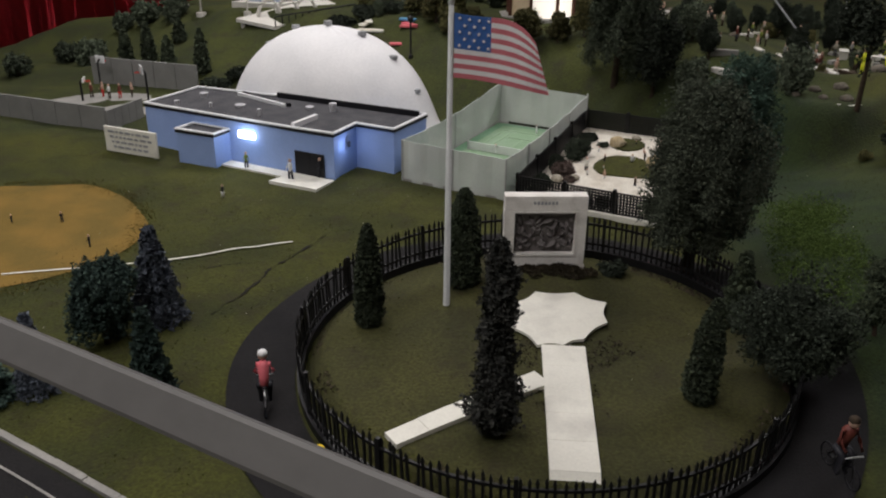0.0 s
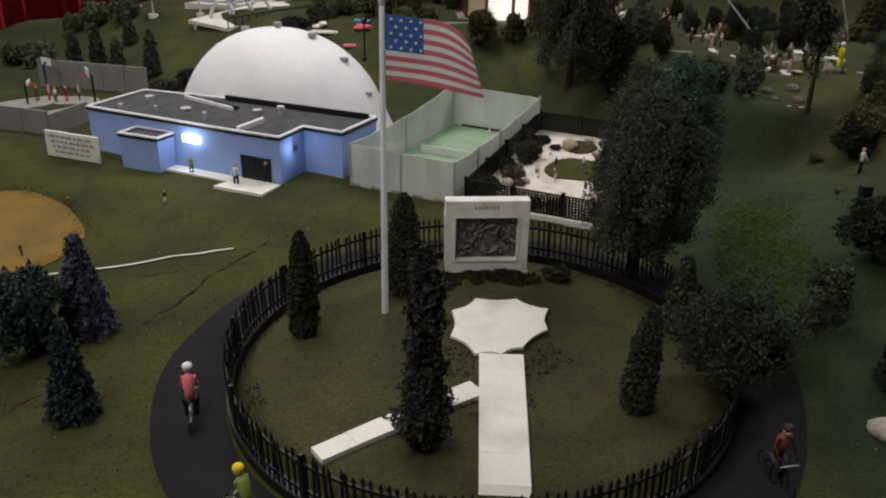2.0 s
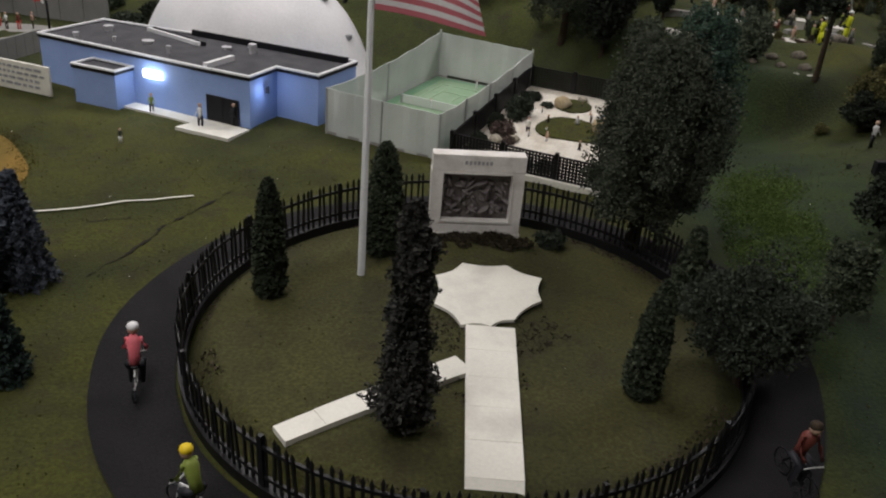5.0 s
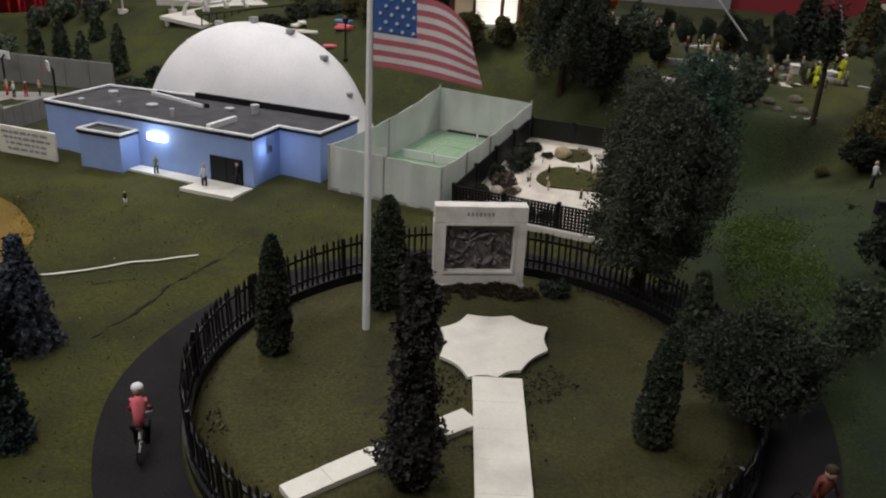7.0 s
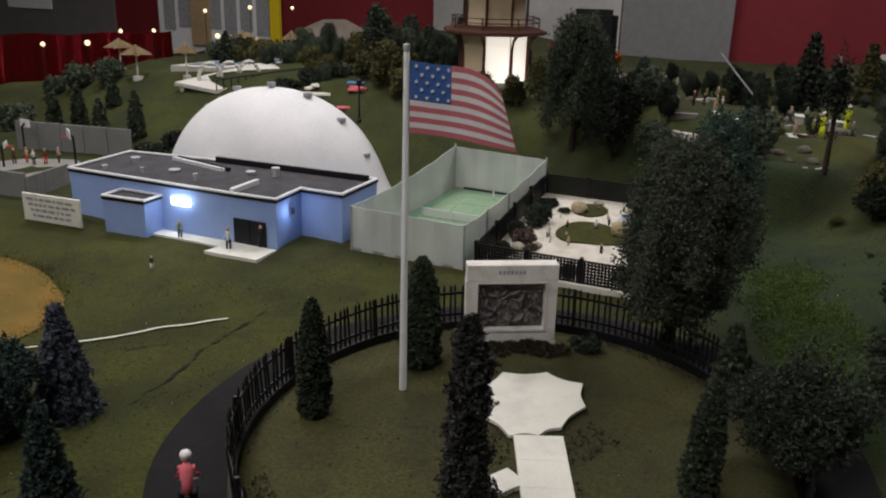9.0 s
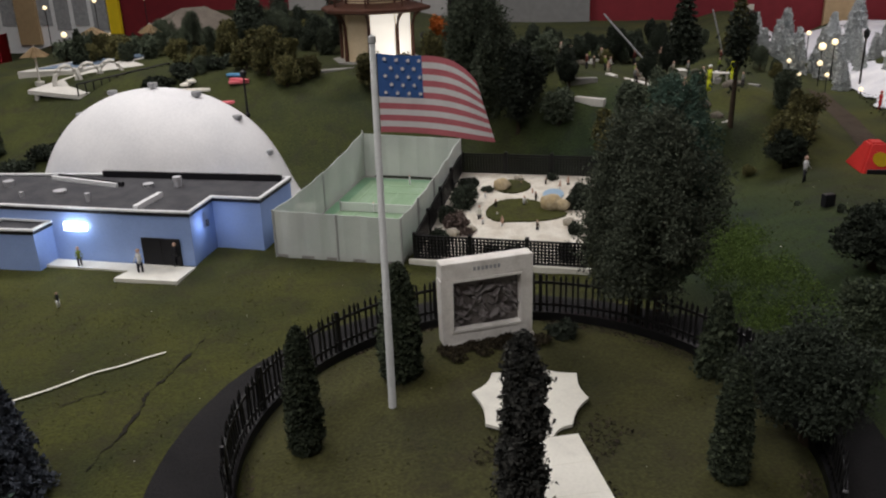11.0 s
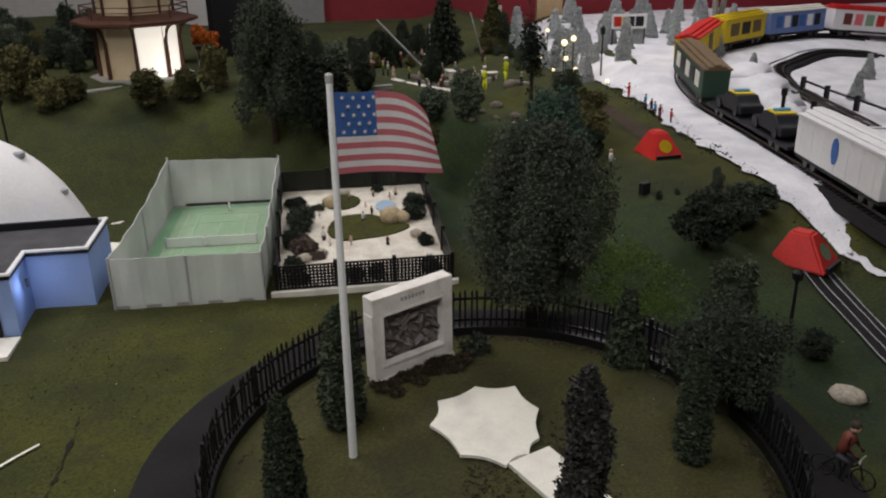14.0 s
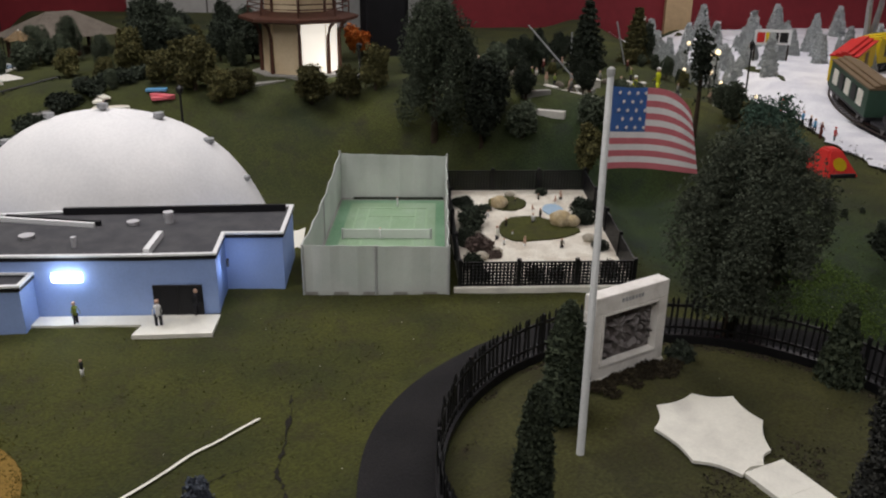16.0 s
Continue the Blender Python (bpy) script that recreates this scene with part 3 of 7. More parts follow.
for k in range(13):
    ob = fpst if k == 0 else new("post", fpst.data)
    ob.parent = fence
    a = (k + 0.35) * math.tau / 13
    ob.matrix_basis = pose(RR * math.cos(a) * U, RR * math.sin(a) * U, 0, 0, 0, math.degrees(a) + 90)

# ---- blue club house, dome, courts ----
BP, BROOF, BG = Vector((-0.5, 3.04)), 0.45, -0.03
bld = thing("club_house", BP.x, BP.y, BG, GRID, "pale blue flat-roofed club house with white roof edging", "building")
RZ = BROOF - BG


def walls_of(poly, z0, z1, name, mat):
    bm = bmesh.new()
    prism(bm, poly, z0, z1)
    return part(name, bm, mat, bld)


MAIN = [(0, 0), (0, 0.68), (-1.5, 0.60), (-2.95, 0.42), (-2.92, -0.46), (-0.93, -0.46), (-0.43, -0.44), (-0.45, 0.0)]
walls_of(MAIN, -0.06, RZ - 0.02, "wall", BLUE)
ANNEX = [(-1.74, -0.461), (-2.22, -0.461), (-2.22, -0.73), (-1.74, -0.70)]
walls_of(ANNEX, -0.06, 0.33, "annex", BLUE)


def inset(poly, d):
    out, k = [], len(poly)
    for i in range(k):
        p0, p1, p2 = Vector(poly[i - 1]), Vector(poly[i]), Vector(poly[(i + 1) % k])
        n1, n2 = (p1 - p0).normalized(), (p2 - p1).normalized()
        n1, n2 = Vector((n1.y, -n1.x)), Vector((n2.y, -n2.x))
        s = -1 if AREA(poly) < 0 else 1
        b = (n1 + n2)
        b = b / max(0.3, b.dot(n1))
        out.append(p1 - b * d * s)
    return out


def AREA(poly):
    return sum(poly[i - 1][0] * poly[i][1] - poly[i][0] * poly[i - 1][1] for i in range(len(poly))) / 2


def coping(poly, z, w, hgt, name, mat, out=0.012):
    """A raised edging strip that runs round a flat roof."""
    bm = bmesh.new()
    o, i_ = inset(poly, -out), inset(poly, w)
    k = len(poly)
    lo = [[bm.verts.new((*p, z)) for p in q] for q in (o, i_)]
    hi = [[bm.verts.new((*p, z + hgt)) for p in q] for q in (o, i_)]
    for a in range(k):
        b = (a + 1) % k
        bm.faces.new((hi[0][a], hi[0][b], hi[1][b], hi[1][a]))
        bm.faces.new((lo[0][a], lo[0][b], hi[0][b], hi[0][a]))
        bm.faces.new((lo[1][a], hi[1][a], hi[1][b], lo[1][b]))
        bm.faces.new((lo[0][a], lo[1][a], lo[1][b], lo[0][b]))
    bmesh.ops.recalc_face_normals(bm, faces=bm.faces)
    return part(name, bm, mat, bld)


for poly, z in ((MAIN, RZ - 0.02), (ANNEX, 0.33)):
    bm = bmesh.new()
    prism(bm, inset(poly, 0.02), z, z + 0.012)
    part("roof", bm, ROOF, bld, "dark felt roof")
    coping(poly, z - 0.012, 0.03, 0.03, "eaves_band", BLACK, 0.010)
    coping(poly, z + 0.018, 0.018, 0.015, "coping", TRIMW, 0.014)
# low parapets that divide the roof
for x0, y0, x1, y1, w, hh, mat in ((-0.922, -0.43, -0.922, -0.03, 0.022, 0.04, TRIMW), (-2.30, 0.37, -1.50, 0.20, 0.014, 0.028, TRIMW), (-1.85, 0.52, -0.04, 0.585, 0.016, 0.05, BLACK), (-2.26, 0.41, -1.46, 0.235, 0.014, 0.034, BLACK)):
    bm = bmesh.new()
    d = Vector((x1 - x0, y1 - y0)).normalized() * w
    q = Vector((-d.y, d.x))
    prism(bm, [Vector((x0, y0)) - q, Vector((x1, y1)) - q, Vector((x1, y1)) + q, Vector((x0, y0)) + q], RZ - 0.01, RZ + hh)
    part("parapet", bm, mat, bld)
for x, y, r, hh in ((-0.94, 0.30, 0.042, 0.085), (-1.50, -0.24, 0.022, 0.07), (-1.92, -0.05, 0.06, 0.022), (-2.57, 0.10, 0.05, 0.045), (-1.21, 0.25, 0.05, 0.025), (-2.2, -0.2, 0.02, 0.04), (-2.62, -0.28, 0.03, 0.03)):
    bm = bmesh.new()
    lathe(bm, [(r * 0.8, RZ - 0.01), (r * 0.8, RZ + hh * 0.6), (r, RZ + hh * 0.62), (r, RZ + hh)], 12)
    for v in bm.verts:
        v.co.x += x
        v.co.y += y
    part("roof_vent", bm, VENT, bld)
bm = bmesh.new()
box(bm, -0.90, -0.466, 0.0, -0.54, -0.452, 0.25, 0.004)
door = part("door", bm, BLACK, bld, "black double door under the canopy")
bm = bmesh.new()
box(bm, -0.725, -0.47, 0.0, -0.715, -0.466, 0.25)
part("door_gap", bm, IRON, door)
LIT = material("lit_sign", (0.85, 0.92, 1.0), 0.4, 0.02, 10, 100, 0, glow=9.0)
bm = bmesh.new()
box(bm, -1.60, -0.50, 0.290, -1.38, -0.465, 0.362, 0.012)
part("sign_box", bm, LIT, bld, "brightly lit white sign box")
bm = bmesh.new()
box(bm, -0.395, -0.25, 0.30, -0.38, -0.22, 0.36)
part("wall_lamp", bm, BLACK, bld)
bm = bmesh.new()
prism(bm, [(-1.76, -0.47), (-1.76, -0.62), (-0.95, -0.63), (-0.98, -0.80), (-0.42, -0.78), (-0.42, -0.47)], -0.03, 0.012)
part("doorstep", bm, CARD, bld, "white card pavement at the entrance")
bulb(BP.x + E1.x * -1.48 + E2.x * -0.62, BP.y + E1.y * -1.48 + E2.y * -0.62, 0.33, 0.045, (0.75, 0.85, 1.0), 0.05)
bulb(BP.x + E1.x * -0.34 + E2.x * -0.28, BP.y + E1.y * -0.34 + E2.y * -0.28, 0.30, 0.03, (0.55, 0.68, 1.0), 0.02)

# dome
dome = thing("air_dome", -1.36, 5.06, -0.05, GRID, "large white air-supported sports dome", "dome")
bm = bmesh.new()
DA, DB, DH = 1.36, 0.92, 1.19
seg, rows = 72, 26
rings = []
for i in range(rows):
    t = i / (rows - 1) * math.pi / 2
    cr, cz = math.cos(t) ** 0.95 + 0.10 * (1 - math.sin(t)) ** 6, math.sin(t)
    ring = []
    for k in range(seg):
        a = k * math.tau / seg
        w = 1 - 0.012 * (1 - abs(math.sin(a * 9))) * (1 if cr > 0.05 else 0)
        ring.append(bm.verts.new((DA * cr * w * math.cos(a), DB * cr * w * math.sin(a), DH * cz * (1 - 0.008 * abs(math.sin(9 * a))))))
    rings.append(ring)
for q, w in zip(rings, rings[1:]):
    for k in range(seg):
        bm.faces.new((q[k], q[(k + 1) % seg], w[(k + 1) % seg], w[k]))
bmesh.ops.remove_doubles(bm, verts=bm.verts, dist=1e-4)
part("skin", bm, DOME, dome, smooth=True)
bm = bmesh.new()
prism(bm, [(-1.62, -0.9), (1.75, -0.55), (1.68, 0.9), (-1.62, 0.95)], -0.05, 0.03)
part("base_slab", bm, CARD, dome)
for k in range(7):
    t = -1.15 + k * 0.38
    bm = bmesh.new()
    x = DA * math.sin(t) * 0.97
    z = DH * math.cos(t) * 0.985
    lathe(bm, [(0.028, z - 0.02), (0.028, z + 0.03), (0.05, z + 0.035), (0.05, z + 0.075)], 10, (x, 0.02 * math.sin(k)))
    part("vent_cap", bm, GREYMETAL, dome, "small grey vent cap")

# ---- tennis court in its screens ----
ten = thing("tennis_court", 0, 0, 0, 0, "green tennis court inside pale mesh wind screens", "court")
NET = material("wind_screen", (0.72, 0.75, 0.71), 0.8, 0.10, 9, 700, 0.3, second=(0.60, 0.63, 0.60))
_n, _l = NET.node_tree.nodes, NET.node_tree.links
_t = _n.new("ShaderNodeBsdfTransparent")
_m = _n.new("ShaderNodeMixShader")
_m.inputs[0].default_value = 0.72
_l.new(_t.outputs[0], _m.inputs[1])
_l.new(_n["Principled BSDF"].outputs[0], _m.inputs[2])
_l.new(_m.outputs[0], _n["Material Output"].inputs[0])
TA, TB, TC, TD = Vector((-0.41, 2.86)), Vector((0.575, 2.30)), Vector((1.60, 4.03)), Vector((0.68, 4.55))
bm = bmesh.new()
prism(bm, [TA, TB, TC, TD], -0.1, 0.0)
part("court_base", bm, CONCRETE, ten)


def mix2(s, t):
    """A place on the court: s across the front, t to the back."""
    a, b = TA + (TB - TA) * s, TD + (TC - TD) * s
    return a + (b - a) * t


bm = bmesh.new()
prism(bm, [mix2(0.02, 0.04), mix2(0.98, 0.04), mix2(0.98, 0.97), mix2(0.02, 0.97)], 0.0, 0.004)
part("court_apron", bm, material("court_apron", (0.14, 0.27, 0.16), 0.85, 0.15, 16, 300, 0.1, second=(0.18, 0.31, 0.20)), ten, "darker green apron")
bm = bmesh.new()
prism(bm, [mix2(0.12, 0.22), mix2(0.9, 0.22), mix2(0.9, 0.93), mix2(0.12, 0.93)], 0.004, 0.008)
part("playing_surface", bm, COURT, ten)
LINEP = material("court_line", (0.27, 0.39, 0.25), 0.7, 0.05, 30, 200, 0)
for s0, t0, s1, t1 in ((0.2, 0.42, 0.82, 0.42), (0.2, 0.86, 0.82, 0.86), (0.2, 0.42, 0.2, 0.86), (0.82, 0.42, 0.82, 0.86), (0.3, 0.42, 0.3, 0.86), (0.72, 0.42, 0.72, 0.86), (0.51, 0.52, 0.51, 0.76), (0.3, 0.52, 0.72, 0.52), (0.3, 0.76, 0.72, 0.76)):
    a, b = mix2(s0, t0), mix2(s1, t1)
    d = (b - a).normalized() * 0.008
    q = Vector((-d.y, d.x))
    bm = bmesh.new()
    prism(bm, [a - q - d, a + q - d, b + q + d, b - q + d], 0.008, 0.012)
    part("court_line", bm, LINEP, ten)
bm = bmesh.new()
a, b = mix2(0.15, 0.50), mix2(0.86, 0.50)
prism(bm, [a, b, b + Vector((0.006, 0.01)), a + Vector((0.006, 0.01))], 0.012, 0.095)
part("net", bm, NET, ten)
for s in (0.145, 0.865):
    bm = bmesh.new()
    p = mix2(s, 0.50)
    tube(bm, [(p.x, p.y, 0), (p.x, p.y, 0.105)], 0.01, 6)
    part("net_post", bm, STEEL, ten)


def screen(a, b, za, zb, sag, name="wind_screen", bow=0.0):
    """A hung screen between two corners; its head sags in a curve from za to zb."""
    bm = bmesh.new()
    n = 16
    d = (b - a).normalized()
    q = Vector((-d.y, d.x))
    top, low = [], []
    for k in range(n + 1):
        t = k / n
        p = a + (b - a) * t
        z = za + (zb - za) * t ** sag
        w = q * (0.004 * math.sin(k * 1.9))
        low.append([bm.verts.new((p.x + o.x, p.y + o.y, -0.09)) for o in (w, w + q * 0.008)])
        top.append([bm.verts.new((p.x + o.x, p.y + o.y, z)) for o in (w * 2, w * 2 + q * 0.008)])
    for k in range(n):
        for i in (0, 1):
            bm.faces.new((low[k][i], low[k + 1][i], top[k + 1][i], top[k][i]))
        bm.faces.new((top[k][0], top[k + 1][0], top[k + 1][1], top[k][1]))
    return part(name, bm, NET, ten)


screen(TA, TB, 0.39, 0.38, 1.0)
screen(TD, TC, 0.60, 0.575, 1.0)
screen(TA, TD, 0.39, 0.61, 2.0)
screen(TB, TC, 0.38, 0.58, 1.7)
for p, z in ((TA, 0.40), (TB, 0.39), (TC, 0.60), (TD, 0.63), (mix2(0, 0.5), 0.45), (mix2(1, 0.5), 0.45), (mix2(0.5, 0), 0.39), (mix2(1, 0.25), 0.41), (mix2(1, 0.75), 0.5)):
    bm = bmesh.new()
    tube(bm, [(p.x, p.y, -0.05), (p.x, p.y, z)], 0.011, 6)
    part("screen_post", bm, STEEL, ten)
bm = bmesh.new()
a, b = mix2(0.12, 0.985), mix2(0.97, 0.985)
prism(bm, [a, b, b + E2 * 0.02, a + E2 * 0.02], 0.0, 0.02)
part("back_board", bm, LEAFDARK, ten)

for ob in ten.children:
    if ob.name.split(".")[0] in ("court_base", "court_apron", "playing_surface", "court_line", "net", "net_post", "back_board"):
        for v in ob.data.vertices:
            v.co.z += 0.07 * max(0.0, (v.co.x - TA.x * U) * E2.x + (v.co.y - TA.y * U) * E2.y)

# ---- playground garden ----
gar = thing("garden_ground", 0.70, 2.33, 0.0, GRID, "pale gravel playground inside a black fence", "garden", kind="structure")
GTILT = math.degrees(math.atan(GSLOPE))
gar.matrix_world = pose(0.70 * U, 2.33 * U, 0, GTILT, 0, GRID)
GW, GD = 1.40, 1.98
bm = bmesh.new()
prism(bm, [(0, 0), (GW, 0), (GW, GD), (0, GD)], -0.12, 0.015)
part("gravel_bed", bm, GRAVEL, gar)
for patch in ([(0.42, 0.94), (0.44, 1.12), (0.53, 1.27), (0.66, 1.31), (0.80, 1.31), (0.96, 1.20), (1.10, 1.10), (1.19, 0.99), (1.06, 0.88), (0.90, 0.82), (0.74, 0.80), (0.59, 0.77), (0.48, 0.83)],
              [(0.38, 1.65), (0.42, 1.52), (0.55, 1.44), (0.68, 1.47), (0.77, 1.60), (0.74, 1.74), (0.58, 1.80), (0.44, 1.76)]):
    bm = bmesh.new()
    prism(bm, patch, 0.0, 0.03)
    bmesh.ops.bevel(bm, geom=[e for e in bm.edges if abs(e.verts[0].co.z - e.verts[1].co.z) > 0.01], offset=0.03, segments=2, affect="EDGES")
    part("lawn_patch", bm, TURF, gar)


def gat(x, y):
    q = Vector((0.70, 2.33)) + E1 * x + E2 * y
    return q.x, q.y


gf = thing("garden_fence", 0.70, 2.33, 0.0, GRID, "black lattice fence round the playground", "fence")
gf.matrix_world = pose(0.70 * U, 2.33 * U, 0, GTILT, 0, GRID)


def lattice(x0, y0, x1, y1, hgt=0.215, z0=0.012):
    a, b = Vector((x0, y0)), Vector((x1, y1))
    d = (b - a).normalized()
    q = Vector((-d.y, d.x)) * 0.006
    L = (b - a).length
    nb = int(L / 0.028)
    bm = bmesh.new()
    for k in range(nb + 1):
        p = a + (b - a) * (k / nb)
        e = d * 0.0078
        prism(bm, [p - e - q, p + e - q, p + e + q, p - e + q], z0, z0 + hgt)
    for k in range(8):
        z = z0 + 0.012 + (hgt - 0.02) * k / 7
        prism(bm, [a - q * 1.2, b - q * 1.2, b + q * 1.2, a + q * 1.2], z - 0.0065, z + 0.0065)
    return tagged(part("lattice_panel", bm, IRON, gf), kind="stuff")


for k in range(3):
    lattice(GW * k / 3, 0, GW * (k + 1) / 3, 0)
    lattice(GW * k / 3, GD, GW * (k + 1) / 3, GD)
for k in range(4):
    lattice(0, GD * k / 4, 0, GD * (k + 1) / 4)
    lattice(GW, GD * k / 4, GW, GD * (k + 1) / 4)
for x, y in [(GW * k / 3, yy) for k in range(4) for yy in (0, GD)] + [(xx, GD * k / 4) for k in (1, 2, 3) for xx in (0, GW)]:
    bm = bmesh.new()
    box(bm, x - 0.016, y - 0.016, 0.0, x + 0.016, y + 0.016, 0.25)
    part("post", bm, IRON, gf)
bm = bmesh.new()
box(bm, -0.05, -0.06, -0.1, GW + 0.05, -0.025, 0.02, 0.006)
tagged(part("garden_kerb", bm, CARD), "white card kerb before the playground fence", "kerb", kind="structure").matrix_world = pose(0.70 * U, 2.33 * U, 0, 0, 0, GRID)


# ---- foliage ----
def flock(name, pts, size, mat, parent, seed=0, k=3):
    """Crown of small loose scraps of foam: k three-cornered scraps at each point."""
    rng = np.random.default_rng(seed)
    pts = np.repeat(np.asarray(pts, float), k, axis=0)
    n = len(pts)
    c = pts + rng.normal(0, size * 0.45, (n, 3))
    tri = rng.normal(0, 1, (n, 3, 3))
    tri -= tri.mean(axis=1, keepdims=True)
    tri /= np.linalg.norm(tri, axis=2, keepdims=True) + 1e-6
    tri *= size * rng.uniform(0.5, 1.15, (n, 1, 1))
    v = (c[:, None, :] + tri).reshape(-1, 3) * U
    me = bpy.data.meshes.new(name)
    me.vertices.add(3 * n)
    me.vertices.foreach_set("co", v.ravel())
    me.loops.add(3 * n)
    me.loops.foreach_set("vertex_index", np.arange(3 * n, dtype=np.int32))
    me.polygons.add(n)
    me.polygons.foreach_set("loop_start", np.arange(0, 3 * n, 3, dtype=np.int32))
    me.update(calc_edges=True)
    me.materials.append(mat)
    ob = new(name, me)
    ob.parent = parent
    return ob


def cypress(h, r, mat, n=2200, size=0.022, seed=1, lumpy=0.25, waist=0.0, label="", name="cypress_tree", col=2.0, shape=None):
    """Slim upright conifer: tapered column of foliage on a short trunk."""
    rng = np.random.default_rng(seed)
    t = thing(name, 0, 0, 0, 0, label, "tree")
    bm = bmesh.new()
    tube(bm, [(0, 0, -0.05), (0, 0, h * 0.5), (0, 0, h * 0.93)], [r * 0.2, r * 0.13, 0.004], 7)
    part("trunk", bm, BARK, t)
    z = rng.beta(1.15, 1.5, n)
    a = rng.uniform(0, math.tau, n)
    prof = np.clip(1 - z ** col, 0.05, 1) ** 0.8 * np.clip(z * 9 + 0.55, 0, 1) * (1 - waist * np.exp(-((z - 0.45) / 0.12) ** 2))
    if shape:
        z = rng.uniform(0, 1, n)
        prof = np.interp(z, shape[0], shape[1])
    ridge = 1 + lumpy * np.sin(z * 23 + 2.2 * np.sin(a * 2 + seed)) * np.cos(a * 3 + z * 9) + lumpy * 0.4 * rng.normal(0, 1, n)
    rad = r * prof * ridge * np.sqrt(rng.uniform(0.35, 1.0, n))
    pts = np.stack([rad * np.cos(a), rad * np.sin(a), 0.03 * h + z * h * 0.97], 1)
    flock("crown", pts, size, mat, t, seed)
    return t


def spruce(h, r, mat, seed=1, tiers=11, size=0.026, label="", name="spruce_tree"):
    """Layered conifer with drooping boughs."""
    rng = np.random.default_rng(seed)
    t = thing(name, 0, 0, 0, 0, label, "tree")
    bm = bmesh.new()
    tube(bm, [(0, 0, -0.05), (0, 0, h * 0.5), (0, 0, h * 0.95)], [r * 0.12, r * 0.08, 0.004], 7)
    part("trunk", bm, BARK, t)
    pts = []
    for q in range(tiers):
        f = q / tiers
        z0, R = h * (0.10 + 0.88 * f), r * (1 - f) ** 0.8 + 0.01
        nb = int(15 - 8 * f)
        for b in range(nb):
            a = (b + rng.uniform(-0.3, 0.3)) * math.tau / nb + q * 0.7
            L = R * rng.uniform(0.8, 1.12)
            for s in np.linspace(0.1, 1, 18):
                w = 0.28 * L * (1.05 - s) + 0.012
                for _ in range(2):
                    o = rng.uniform(-w, w)
                    x, y = s * L * math.cos(a) - o * math.sin(a), s * L * math.sin(a) + o * math.cos(a)
                    pts.append((x, y, z0 - 0.35 * s * s * L + rng.normal(0, 0.008)))
    flock("crown", pts, size, mat, t, seed)
    return t


def broadleaf(h, r, mat, seed=1, trunk=0.25, n=3200, size=0.028, blobs=22, slim=1.0, label="", name="leafy_tree"):
    """Trunk with limbs, and a crown of uneven foliage clouds."""
    rng = np.random.default_rng(seed)
    t = thing(name, 0, 0, 0, 0, label, "tree")
    c0 = h * (trunk + 1) / 2
    hz = h * (1 - trunk) / 2
    cs = []
    for k in range(blobs):
        u = rng.normal(0, 1, 3)
        u *= rng.uniform(0.25, 0.78) / np.linalg.norm(u)
        cs.append((u[0] * r, u[1] * r, c0 + u[2] * hz))
    bm = bmesh.new()
    tube(bm, [(0, 0, -0.06), (0.01, 0, h * trunk * 0.6), (0, 0.012, h * (trunk + 0.2)), (0, 0, h * 0.7)], [r * 0.11, r * 0.085, r * 0.06, 0.006], 8)
    for c in cs[:9]:
        tube(bm, [(0, 0.01, h * (trunk * 0.9 + 0.06)), (c[0] * 0.45, c[1] * 0.45, (c[2] + h * trunk) / 2), c], [r * 0.04, r * 0.025, 0.004], 5)
    part("trunk", bm, BARK, t)
    pts = []
    for c in cs:
        m = n // blobs
        u = rng.normal(0, 1, (m, 3))
        u /= np.linalg.norm(u, axis=1, keepdims=True)
        br = r * rng.uniform(0.24, 0.50)
        u *= (br * (0.55 + 0.5 * rng.uniform(0, 1, (m, 1))) * (1 + 0.18 * np.sin(u[:, :1] * 7 + u[:, 1:2] * 5)))
        u[:, 2] *= min(1.4, hz / r * 1.05)
        pts.append(u + c)
    flock("crown", np.concatenate(pts), size, mat, t, seed)
    return t


